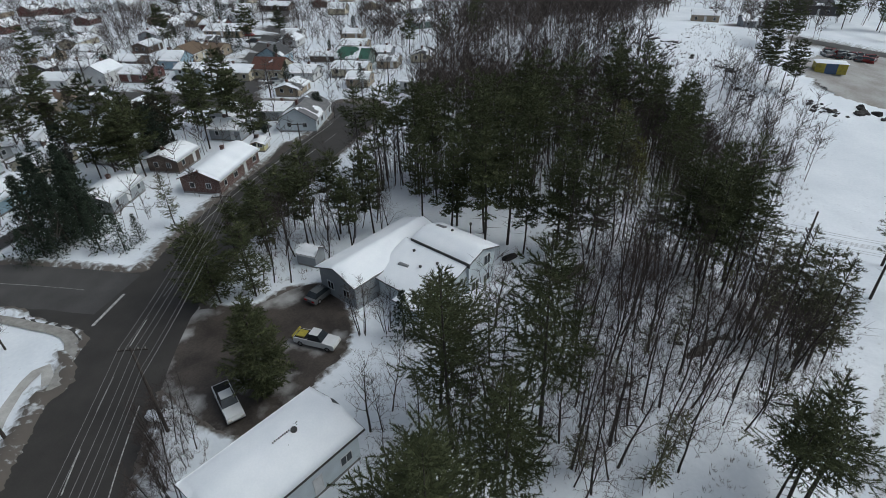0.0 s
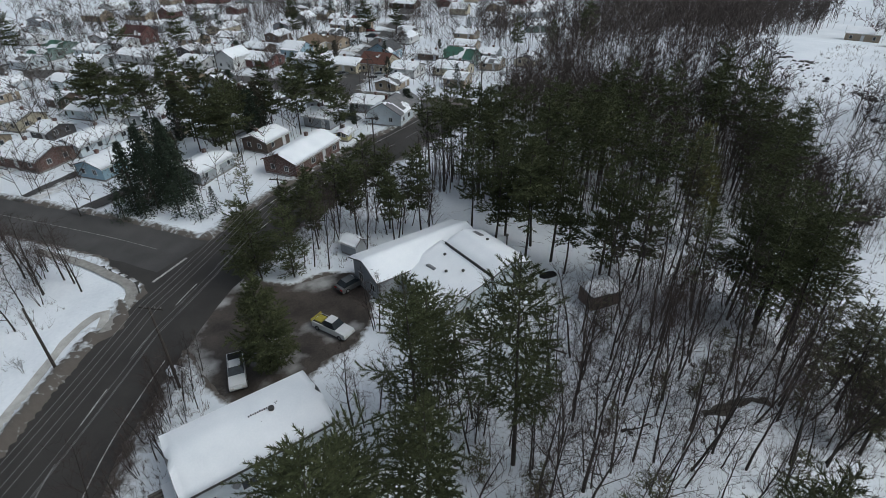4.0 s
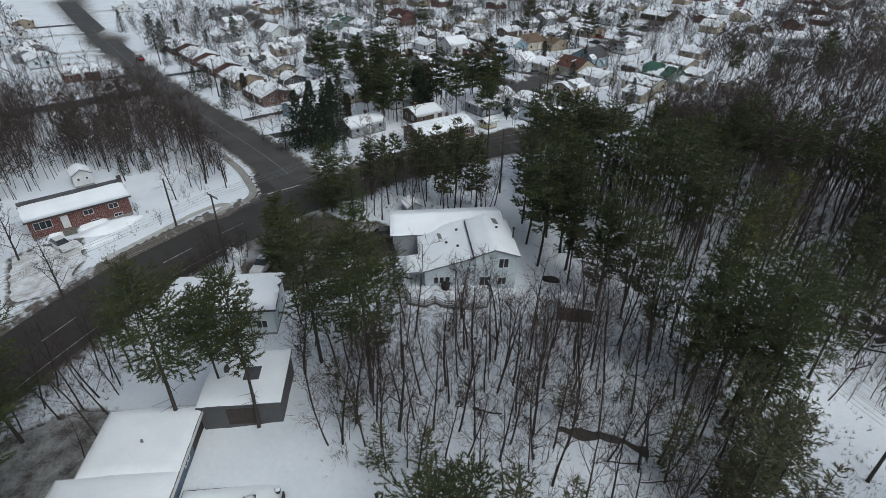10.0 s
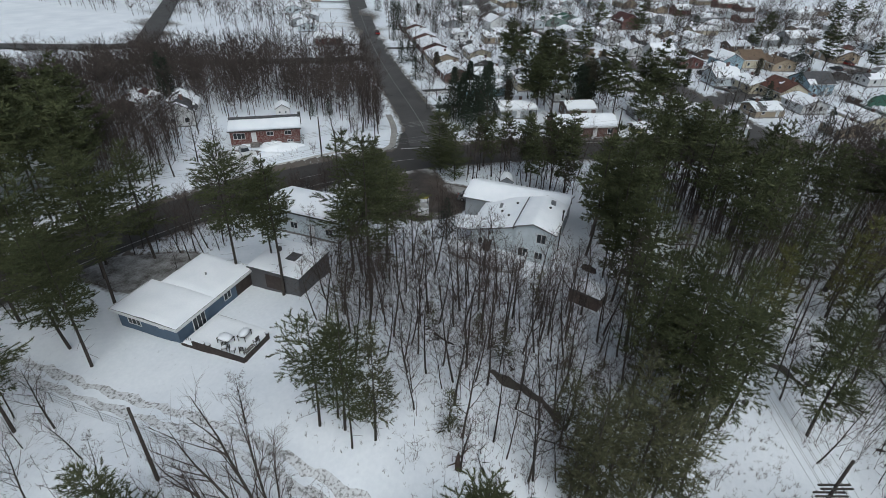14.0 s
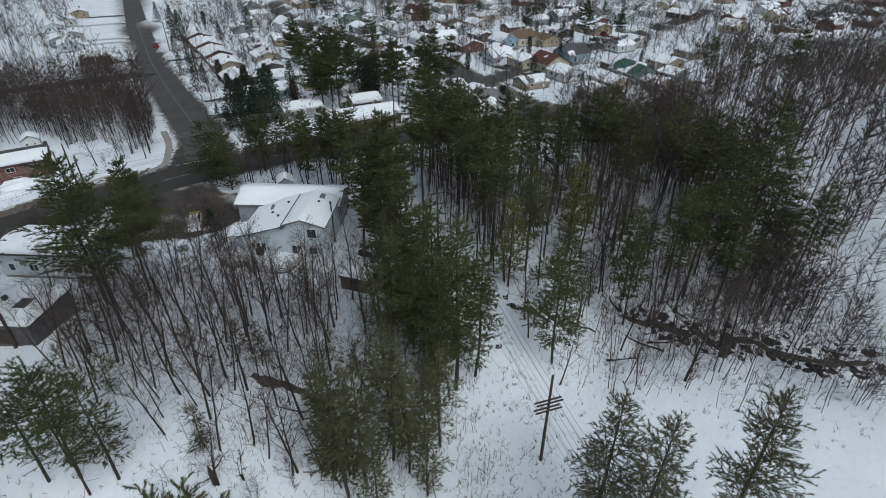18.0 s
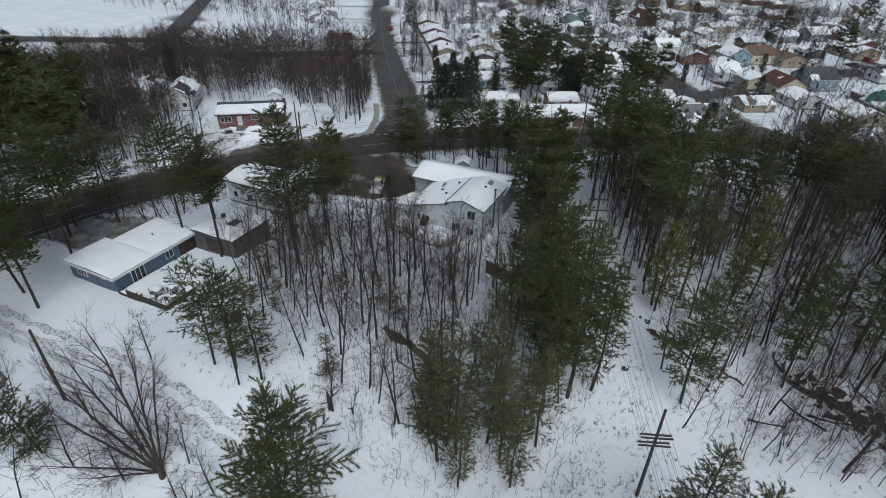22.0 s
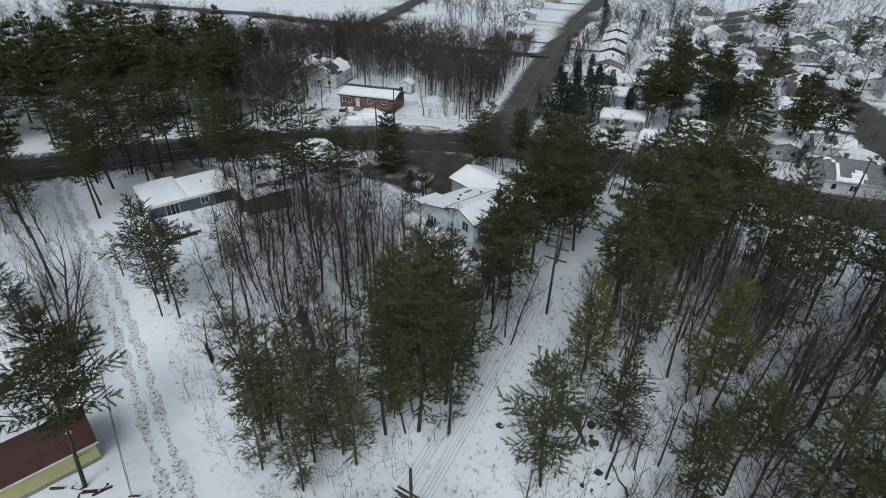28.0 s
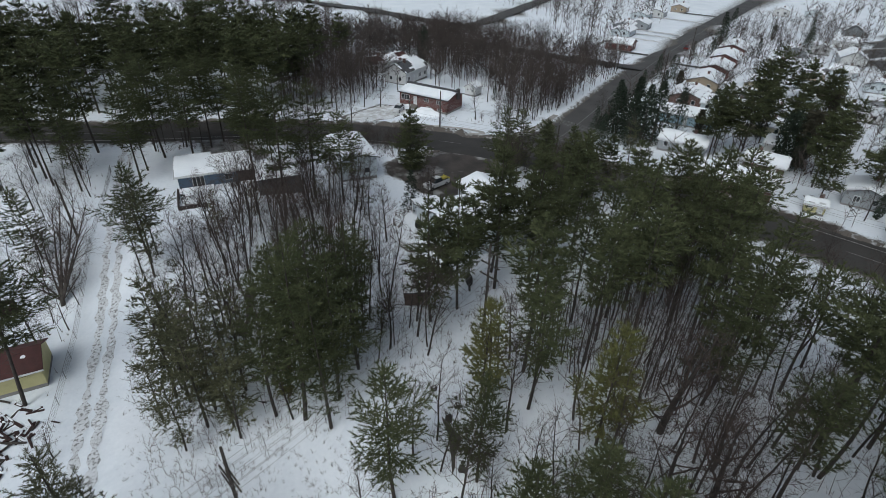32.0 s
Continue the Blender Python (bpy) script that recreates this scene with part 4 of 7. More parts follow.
def patio_chair(x, y, rot, lab):
    e = empty("patio_chair", pose(x, y, -0.47, 0, 0, rot), lab, "chair", "deck furniture")
    s_ = Soup()
    s_.box(-0.27, -0.27, 0.40, 0.27, 0.27, 0.45)
    put("seat", s_.mesh("seat", dark_trim_m), e)
    for k_ in range(4):
        s_ = Soup()
        s_.box(-0.27, -0.25 + 0.135 * k_, 0.45, -0.23, -0.15 + 0.135 * k_, 1.0)
        put("back_slat", s_.mesh("back_slat", dark_trim_m), e)
    leg_set(e, 0.24, 0.24, 0.40)
    put("snow_cap", snow_lump(0.25, 0.25, 0.2), e, pose(0.02, 0, 0.46))


patio_table(-2.6, 19.6, 8, 0.75, 0.5)
patio_table(-1.2, 18.2, 85, 0.8, 0.6)
patio_chair(-0.1, 18.9, 40, "dark patio chair heaped with snow")
patio_chair(-0.2, 19.9, 120, "tipped dark patio chair beside the table")
patio_chair(-0.6, 20.9, 200, "dark patio chair by the deck bench")
patio_chair(-2.4, 21.3, 260, "dark patio chair against the parapet")
bench = empty("garden_bench", pose(-1.0, 21.5, -0.47, 0, 0, 0), "slatted bench along the parapet under snow", "bench", "deck furniture")
for k in range(7):
    s = Soup()
    s.box(-0.75 + 0.22 * k, -0.25, 0.4, -0.58 + 0.22 * k, 0.25, 0.44)
    put("slat", s.mesh("slat", wood_m), bench)
leg_set(bench, 0.7, 0.2, 0.4)
for x, y in ((0.2, 17.0), (0.25, 16.3), (-3.9, 21.6)):
    e = empty("flower_pot", pose(x, y, -0.47), "dark flower pot filled with snow", "pot", "deck furniture")
    s = Soup()
    s.tube([(0, 0, 0), (0, 0, 0.42)], [0.18, 0.26], 10)
    put("pot", s.mesh("pot", dark_trim_m), e)
    put("snow_cap", snow_lump(0.2, 0.2, 0.18), e, pose(0, 0, 0.4))
GA = empty("garage", pose(-15.0, 17.2, -0.5), "flat-roofed dark grey garage under patchy snow", "garage")
s = Soup()
s.box(-3.45, -3.65, -0.9, 3.45, 3.65, 2.4)
put("wall", s.mesh("wall", WALLS["dark"]), GA)
s = Soup()
s.box(-3.65, -3.85, 2.4, 3.65, 3.85, 2.62)
put("roof", s.mesh("roof", ROOFS["dark"]), GA)
v_, f_ = snow_cap(7.1, 7.5, 0.0, 0.1, 0.14, 4.4, 0.16, True)
put("roof_snow", mesh("roof_snow", v_, f_, roof_snow_m, True), GA, pose(0, 0, 2.625), "patchy snow strewn with needles")
s = Soup()
s.box(-0.25, -0.2, 2.62, 0.25, 0.2, 3.3)
put("chimney", s.mesh("chimney", dark_trim_m), GA, pose(-0.8, -2.0, 0))
s = Soup()
s.box(3.45, -1.3, 0.0, 3.51, 1.5, 2.0)
put("garage_door", s.mesh("garage_door", dark_wood_m), GA)

# red brick bungalow across the road, with two flats of roof
RB = house(-58.2, -19.0, 125, 14.0, 7.2, 3.3, "brick", "dark", "red brick bungalow with snowy roof and white windows", "bungalow", rise=0.9, z=-2.1, trim=dark_trim_m, thick=0.26, wins=False, chimney=False)
for x, w_, h_, z_, b_ in ((-5.2, 2.4, 1.3, 1.5, 2), (1.0, 1.4, 0.9, 1.9, 1), (4.6, 1.4, 0.9, 1.9, 1), (1.6, 1.3, 0.55, 0.35, 1), (4.9, 1.3, 0.55, 0.35, 1)):
    window(RB, pose(x, -3.6, z_, 0, 0, 180), w_, h_, b_)
window(RB, pose(-2.3, -3.6, 0.75, 0, 0, 180), 1.0, 2.05, 0, "door", True)
for k in range(4):
    s = Soup()
    s.box(-3.2, -5.0 + 0.3 * k, 0.0, -1.4, -4.7 + 0.3 * k, 0.2 + 0.17 * k)
    put("step", s.mesh("step", wood_m), RB)
s = Soup()
s.box(-7.3, -0.1, 4.5, 7.3, 0.75, 4.86)
put("ridge_strip", s.mesh("ridge_strip", ROOFS["dark"]), RB, None, "dark thawed strip along the ridge")
s = Soup()
s.box(6.9, 0.6, 2.6, 7.5, 1.6, 5.1)
put("chimney", s.mesh("chimney", dark_trim_m), RB)
WS = house(-73.4, -25.6, 35, 3.6, 3.2, 2.3, "white", "grey", "small white garden shed capped with snow", "garden_shed", rise=1.0, wins=False, chimney=False, over=0.2)
window(WS, pose(1.8, 0.7, 1.3, 0, 0, -90), 0.5, 0.5, 0)
window(WS, pose(1.8, -0.7, 1.3, 0, 0, -90), 0.5, 0.5, 0)
house(-61.0, -44.5, 38, 12.0, 7.0, 3.6, "white", "dark", "white two-level house with a half-cleared dark roof", "house", rise=1.9, bare=0.42)
house(-58.5, -58.0, 20, 14.5, 7.0, 3.0, "white", "maroon", "long white bungalow with maroon roof under patchy snow", "bungalow", rise=1.2, bare=0.45)
house(-92.8, 43.3, 120, 14.4, 7.6, 2.9, "darkbrick", "brown", "brown brick bungalow with a snow-covered long roof", "bungalow", rise=1.5)
# sheds
house(-55.4, 35.2, 20, 3.0, 2.4, 1.9, "grey", "grey", "small grey garden shed among bare trunks", "garden_shed", rise=0.8, wins=False, chimney=False, over=0.15, thick=0.12)
BS = empty("garden_shed", pose(-26.2, 54.2, ground_z(-26.2, 54.2) - 0.15, 0, 0, 73), "weathered brown board shed topped with deep snow", "shed")
s = Soup()
s.box(-2.0, -1.5, 0, 2.0, 1.5, 2.2)
put("wall", s.mesh("wall", shed_m), BS)
s = Soup()
s.box(-2.2, -1.7, 2.2, 2.2, 1.7, 2.32)
put("roof", s.mesh("roof", ROOFS["dark"]), BS)
slope_snow("roof_snow", -2.15, 2.15, -1.65, 1.65, lambda x, y: 2.32, BS, 0.38, 5)
s = Soup()
s.box(-0.5, -1.56, 0.05, 0.5, -1.5, 1.95)
put("door", s.mesh("door", dark_wood_m), BS)
YS = house(19.1, 48.6, 4, 8.0, 5.0, 2.4, "yellow", "maroon", "pale yellow shed with a bare maroon roof", "shed", rise=1.25, snow=False, wins=False, chimney=False, over=0.25, z=-4.6)
put("roof_snow", snow_lump(0.28, 0.2, 0.12), YS, pose(-2.6, 0.9, 3.28, -26), "small leftover lump of snow")

# ---- town ----
SNOWY = "house with thick snow on its roof"
COLOUR_WORDS = {"white": "white", "grey": "grey", "palegrey": "pale grey", "skyblue": "sky-blue", "cream": "cream", "tan": "tan", "green": "grey-green", "yellow": "pale yellow", "brown": "brown", "brick": "red brick", "darkbrick": "brown brick", "blue": "slate blue", "dark": "dark grey"}


def town(rows, group, wins=True):
    for x, y, rot, L, W, h, wall, roof, bare in rows:
        kind = "one-and-a-half-storey" if h > 3.2 else "single-storey"
        label = f"{COLOUR_WORDS[wall]} {kind} " + (SNOWY if bare < 0.2 else f"house with a {roof} roof half clear of snow")
        house(x, y, rot, L * 1.04, W * 1.08, h * 0.88, wall, roof, label, "house", rise=W * (0.3 if h > 3.2 else 0.18), bare=bare, group=group, wins=wins)

town([(-190.5, -43.2, 35, 13, 8, 3, "brick", "grey", 0),
      (-174.3, -32.1, 35, 13, 8, 3, "brick", "grey", 0),
      (-158.4, -21.4, 35, 12, 8, 3, "brick", "grey", 0),
      (-143.1, -11.4, 35, 12, 8, 3, "tan", "grey", 0),
      (-126.1, -0.5, 35, 11, 8, 3, "darkbrick", "grey", 0),
      (-113.2, 12.1, 125, 11.5, 6.4, 3, "skyblue", "grey", 0),
      (-129.0, 10.0, 125, 12, 7, 2.9, "palegrey", "grey", 0),
      (-98.8, 25.5, 125, 9, 6, 2.8, "grey", "grey", 0),
      (-185.9, -20.4, 35, 8, 5, 2.6, "white", "grey", 0),
      (-155.3, -2.7, 35, 9, 7, 3, "cream", "grey", 0),
      (-211.7, 20.0, 40, 9, 7, 3, "grey", "grey", 0.1)], "bungalows along the side road")
town([(-182.3, 79.2, 30, 8, 7, 3.6, "skyblue", "grey", 0),
      (-187.6, 86.3, 120, 8, 8, 3.6, "cream", "tan", 0.8),
      (-188.0, 95.5, 30, 9, 8, 3.2, "tan", "tan", 0.8),
      (-156.8, 76.5, 120, 8, 7, 3.4, "palegrey", "grey", 0),
      (-153.5, 84.9, 30, 9, 7, 3.2, "cream", "grey", 0.05),
      (-147.6, 92.3, 30, 9, 8, 3.6, "cream", "brown", 0.85),
      (-159.5, 101.4, 120, 8, 8, 4, "skyblue", "dark", 0.6),
      (-137.1, 96.3, 30, 8, 7, 3, "white", "grey", 0),
      (-136.5, 116.0, 30, 10, 8, 3.4, "green", "green", 0.5),
      (-128.5, 107.4, 30, 10, 7, 2.8, "cream", "grey", 0),
      (-149.6, 113.7, 30, 8, 4, 2.4, "brown", "brown", 0.3)], "houses on the town street")
town([(-216.0, 118.0, 30, 15, 9, 3, "tan", "grey", 0),
      (-242.0, 139.0, 30, 9, 7, 3.4, "palegrey", "grey", 0.3),
      (-259.8, 154.7, 30, 9, 7, 3.2, "white", "grey", 0),
      (-254.4, 168.9, 30, 14, 7, 3, "brown", "grey", 0),
      (-169.1, 143.9, 30, 8, 6, 2.8, "tan", "grey", 0),
      (-153.0, 130.5, 30, 9, 7, 2.8, "tan", "grey", 0),
      (-191.5, 189.8, 60, 9, 7, 3.2, "palegrey", "grey", 0.1),
      (-182.6, 174.5, 30, 9, 7, 3, "white", "grey", 0),
      (-188.3, 199.5, 60, 9, 7, 3.4, "grey", "grey", 0),
      (-162.5, 175.7, 60, 9, 7, 3.2, "green", "grey", 0.4),
      (-191.9, 209.2, 60, 8, 7, 3.4, "palegrey", "grey", 0)], "houses beyond the street")
town([(-205.8, 37.1, 35, 11, 7, 3, "white", "grey", 0),
      (-181.4, 57.0, 120, 8, 7, 4.6, "white", "grey", 0),
      (-177.9, 65.3, 30, 11, 8, 3, "brick", "grey", 0),
      (-228.7, 56.1, 35, 9, 7, 3, "tan", "grey", 0.1),
      (-268.9, 51.2, 35, 9, 7, 3.2, "grey", "grey", 0.3),
      (-239.5, 32.6, 35, 9, 7, 3, "white", "grey", 0),
      (-245.4, 12.8, 35, 9, 8, 3.2, "green", "green", 0.6),
      (-232.8, 21.7, 35, 9, 7, 3, "palegrey", "grey", 0.2),
      (-151.9, 43.5, 120, 8, 8, 3.8, "palegrey", "dark", 0.7)], "houses of the west blocks")
town([(-138.4, 47.5, 120, 8, 7, 3.4, "white", "grey", 0.1),
      (-167.4, 38.1, 35, 9, 7, 3.2, "tan", "tan", 0.5),
      (-104.7, 72.0, 125, 12, 8, 3.4, "palegrey", "grey", 0.6),
      (-114.2, 70.5, 35, 8, 6, 2.8, "grey", "grey", 0),
      (-99.0, 55.7, 125, 3, 2.6, 2, "yellow", "tan", 0),
      (-211.6, -12.9, 40, 9, 7, 4.6, "white", "grey", 0),
      (-265.2, -47.6, 35, 8, 7, 4, "grey", "dark", 0.5),
      (-294.5, -104.6, 35, 11, 7, 3, "white", "grey", 0),
      (-308.3, -96.7, 35, 10, 7, 3, "palegrey", "grey", 0.1),
      (-224.6, 1.7, 35, 8, 7, 3.2, "palegrey", "grey", 0.3),
      (-272.3, 4.6, 35, 9, 7, 3, "white", "grey", 0.1)], "houses in the back lots")
town([(-172.1, -83.3, 35, 11, 7, 2.8, "palegrey", "grey", 0),
      (-152.9, -61.6, 125, 9, 7, 3, "brick", "grey", 0.2),
      (-190.2, -93.9, 35, 9, 7, 3, "grey", "grey", 0),
      (-222.4, -118.6, 35, 10, 7, 3, "white", "grey", 0),
      (-246.6, -128.2, 35, 9, 7, 3, "tan", "grey", 0),
      (-209.4, -115.6, 35, 11, 7, 3, "palegrey", "grey", 0),
      (-180.1, -92.3, 35, 10, 7, 3, "grey", "grey", 0.1),
      (-223.9, -32.5, 35, 8, 6, 3, "white", "grey", 0),
      (-211.0, -33.2, 35, 9, 6, 2.6, "grey", "grey", 0),
      (-153.2, 12.2, 35, 8, 6, 2.8, "palegrey", "grey", 0)], "houses at the side road")
town([(-278.3, 158.2, 30, 10, 7, 3.2, "white", "grey", 0),
      (-189.2, 47.6, 35, 9, 7, 3, "white", "grey", 0),
      (-199.5, 57.9, 35, 9, 7, 3, "palegrey", "grey", 0.1),
      (-213.8, 32.8, 35, 9, 7, 3, "white", "grey", 0),
      (-245.9, 39.9, 35, 10, 8, 4.6, "brick", "maroon", 0.7),
      (-236.6, 7.2, 35, 9, 7, 3.2, "green", "green", 0.3),
      (-263.1, 81.0, 35, 9, 7, 3, "white", "grey", 0.1),
      (-223.7, 69.2, 35, 9, 7, 3, "white", "grey", 0)], "houses at the far edge")

rh = random.Random(21)
filler = 0
for k in range(900):
    x_, y_ = rh.uniform(-215, -100), rh.uniform(-15, 135)
    if filler < 30 and all(math.hypot(x_ - o.location.x, y_ - o.location.y) > 11.5 for o in scene.objects if o.parent is None and o.name[:5] in ("house", "bunga")) and min(line_dist(np.array([x_]), np.array([y_]), l_)[0] - w / 2 for l_, w in ROADS) > 5.5 and math.hypot(x_ + 91, y_ - 16) > 14:
        filler += 1
        town([(x_, y_, 30 + 90 * (k % 2), rh.choice((6, 7, 8, 9)), 6, rh.choice((2.4, 2.8, 3.0)), rh.choice(("white", "palegrey", "cream", "tan", "grey", "dark", "brown")), rh.choice(("grey", "grey", "dark")), rh.choice((0, 0, 0.1, 0.3)))], "back-lot houses and garages")
filler = 0
for k in range(400):
    x_, y_ = rh.uniform(-360, -196), rh.uniform(-40, 230)
    if filler < 44 and all(math.hypot(x_ - o.location.x, y_ - o.location.y) > 13 for o in scene.objects if o.parent is None and o.name.startswith("house")) and min(line_dist(np.array([x_]), np.array([y_]), l_)[0] for l_, w in ROADS) > 9:
        filler += 1
        town([(x_, y_, 35 + 90 * (k % 2), rh.choice((8, 9, 10, 12)), 7, rh.choice((2.8, 3.0, 3.4)), rh.choice(("white", "palegrey", "cream", "tan", "brick", "grey")), rh.choice(("grey", "grey", "dark", "brown")), rh.choice((0, 0, 0, 0.1, 0.4)))], "houses at the far edge", False)


filler = 0
for k in range(300):
    x_, y_ = rh.uniform(-360, -215), rh.uniform(170, 330)
    if filler < 30 and y_ > -0.75 * (x_ + 215) + 130 and all(math.hypot(x_ - o.location.x, y_ - o.location.y) > 14 for o in scene.objects if o.parent is None and o.name.startswith("house")) and min(line_dist(np.array([x_]), np.array([y_]), l_)[0] for l_, w in ROADS) > 9:
        filler += 1
        town([(x_, y_, 35 + 90 * (k % 2), rh.choice((8, 9, 10, 12)), 7, rh.choice((2.8, 3.0, 3.4)), rh.choice(("white", "palegrey", "cream", "tan", "brick", "grey")), rh.choice(("grey", "dark", "brown")), rh.choice((0, 0, 0.1)))], "houses at the far edge", False)

# drives from the streets to the houses beside them
drive_n = 0
for o in [q for q in scene.objects if q.parent is None and q.name.startswith("house") and q.location.x < -100]:
    best = None
    for l_, w in ROADS:
        i_ = near(l_, o.location.x, o.location.y)
        d_ = math.hypot(l_[i_][0] - o.location.x, l_[i_][1] - o.location.y)
        if best is None or d_ < best[0]:
            best = (d_, l_[i_], w)
    if 9 < best[0] < 30 and drive_n < 34:
        a_, c_ = np.array(best[1]), np.array([o.location.x, o.location.y])
        u_ = (c_ - a_) / best[0]
        sh = np.array([-u_[1], u_[0]]) * 5.0
        line_ = smooth_line([tuple(a_ + u_ * (best[2] / 2 + 0.2) + sh), tuple(c_ - u_ * 1.5 + sh)], 1.5)
        drive_n += 1
        ribbon("driveway_town", line_, [-1.25, 0, 1.25], side_asphalt_m if drive_n % 3 == 0 else slush_m, "ploughed wet driveway beside a town house", "driveway", 0.24, jag=0.25)

for line_, mt in (([(-95.4, 3.0), (-96.3, 5.0), (-98.2, 9.2), (-100.5, 13.5)], side_asphalt_m), ([(-106.0, -2.8), (-109.0, 1.5), (-111.5, 4.0)], slush_m)):
    ribbon("driveway_town", smooth_line(line_, 1.2), [-1.6, 0, 1.6], mt, "ploughed wet driveway beside a town house", "driveway", 0.24, jag=0.3)


# ---- trees ----
def rv(r, s=1.0):
    return Vector((r.uniform(-s, s), r.uniform(-s, s), r.uniform(-s, s)))


def pine_meshes(seed, h, levels=12, per=6, low=0.34, width=0.2, dens=38, blade=(0.34, 0.07), needle=None, gap=0.55, drop_out=0.12, inner=3.2):
    """A white pine: bent tapering trunk with dead stubs and loose tiers of limbs, each with side sprays of needle sprigs."""
    r = random.Random(seed)
    trunk, crown = Soup(), Soup()
    bend = Vector((r.uniform(-1, 1), r.uniform(-1, 1), 0)) * h * 0.022

    def axis_at(u):
        return Vector((0, 0, h * u)) + bend * (math.sin(u * 2.6) + 0.3 * math.sin(u * 7))

    def spray(a, b):
        d = b - a
        L = d.length
        d = d / max(L, 1e-3)
        for e in range(max(3, int(L * dens))):
            q = a + d * L * r.uniform(0.08, 1.06)
            bd = (d * 0.75 + rv(r, 0.85) + Vector((0, 0, 0.3))).normalized()
            crown.blade(q, bd, blade[0] * r.uniform(0.65, 1.35), blade[1] * r.uniform(0.75, 1.25), bd.cross(rv(r) + Vector((0, 0, 0.9))).normalized())
    n = 9
    trunk.tube([axis_at(i / n) + (Vector((0, 0, -0.4)) if i == 0 else Vector()) for i in range(n + 1)], [h * 0.0105 * (1 - 0.93 * i / n) + 0.012 for i in range(n + 1)], 6)
    for k in range(16):
        u = r.uniform(0.12, low + 0.12)
        a = r.uniform(0, 6.28)
        p = axis_at(u)
        L = r.uniform(0.5, 2.4)
        trunk.tube([p, p + Vector((math.cos(a) * L, math.sin(a) * L, r.uniform(-0.5, 0.3)))], [0.03, 0.01], 3, False)
    side_bias, side_pull = r.uniform(0, 6.28), r.uniform(0.1, 0.32)
    for lv in range(levels + 1):
        w = min(0.985, max(0.0, (lv + r.uniform(-0.3, 0.3)) / levels))
        u = low + (0.985 - low) * w
        shape = min(1.0, 0.55 + 1.9 * w) * min(1.0, 1.25 * (1 - w) ** 0.5)
        reach = h * width * shape * r.uniform(0.76, 1.18) + 0.35
        for b in range(per if w < 0.8 else per - 1):
            if r.random() < drop_out:
                continue
            a = 6.283 * b / per + lv * 2.4 + r.uniform(-0.5, 0.5)
            L = reach * r.uniform(0.55, 1.15) * (1 + side_pull * math.cos(a - side_bias))
            up = -0.12 + 0.34 * w + 1.1 * max(0.0, w - 0.72) + r.uniform(-0.12, 0.12)
            d = Vector((math.cos(a), math.sin(a), up)).normalized()
            across = Vector((-math.sin(a), math.cos(a), 0))
            p0 = axis_at(u) + Vector((0, 0, r.uniform(-0.25, 0.25)))
            mid = p0 + d * L * 0.55 + Vector((0, 0, -0.03 * L))
            tip = p0 + d * L + Vector((0, 0, 0.12 * L))
            crown.tube([p0, mid, tip], [0.02 + 0.010 * L, 0.02, 0.008], 3, False)
            for e in range(int(L * inner)):
                q = p0.lerp(mid, r.uniform(0.3, 1.5)) + across * r.uniform(-0.3, 0.3) * L * 0.5 + Vector((0, 0, r.uniform(-0.15, 0.05)))
                bd = (d + across * r.uniform(-0.9, 0.9) + rv(r, 0.3)).normalized()
                crown.blade(q, bd, blade[0] * r.uniform(1.5, 2.3), blade[1] * r.uniform(2.6, 3.8), bd.cross(rv(r, 0.6) + Vector((0, 0, 1))).normalized())
            t, k = (0.26 if w < 0.6 else 0.14), r.randint(0, 1)
            while t < 0.97:
                q = p0.lerp(mid, t / 0.55) if t < 0.55 else mid.lerp(tip, (t - 0.55) / 0.45)
                ln = (0.46 * L * (1.1 - 0.75 * t) + 0.22) * r.uniform(0.7, 1.2)
                bd = (d * 0.72 + across * (1 if k % 2 else -1) * r.uniform(0.5, 0.95) + Vector((0, 0, r.uniform(0.0, 0.3)))).normalized()
                spray(q, q + bd * ln)
                t += gap * r.uniform(0.7, 1.2) / L
                k += 1
            spray(mid.lerp(tip, 0.5), tip)
    spray(axis_at(0.93), axis_at(1.0) + Vector((0, 0, 0.5)))
    return trunk.mesh("trunk", pine_bark_m, True), crown.mesh("crown", needle or needle_m)


def spruce_meshes(seed, h, width=0.2, needle=None, rows=26, low=0.03, col=False):
    """A dense spruce or cedar: short tufts on many level limbs, almost to the ground."""
    r = random.Random(seed)
    trunk, crown = Soup(), Soup()
    trunk.tube([(0, 0, -0.4), (0, 0, h * 0.5), (0, 0, h * 0.97)], [h * 0.016, h * 0.009, 0.02], 6)
    for lv in range(rows):
        u = low + (0.99 - low) * lv / rows
        reach = h * width * ((1 - u) ** 1.0 if not col else math.sin(math.pi * min(1, 0.12 + u * 0.88)) ** 0.6) + 0.12
        for b in range(7):
            a = 0.9 * b + lv * 1.7 + r.uniform(-0.4, 0.4)
            L = reach * r.uniform(0.7, 1.12)
            d = Vector((math.cos(a), math.sin(a), r.uniform(-0.25, 0.15) if not col else 0.9)).normalized()
            p0 = Vector((0, 0, h * u))
            crown.tube([p0, p0 + d * L], [0.03, 0.01], 3, False)
            for c in range(4):
                q = p0 + d * L * (0.3 + 0.7 * (c + r.random()) / 4) + rv(r, 0.12 * L)
                for e in range(5):
                    bd = (d * 0.6 + rv(r)).normalized()
                    crown.blade(q, bd, r.uniform(0.3, 0.6), r.uniform(0.10, 0.20), bd.cross(rv(r)).normalized())
    return trunk.mesh("trunk", pine_bark_m, True), crown.mesh("crown", needle or spruce_m)


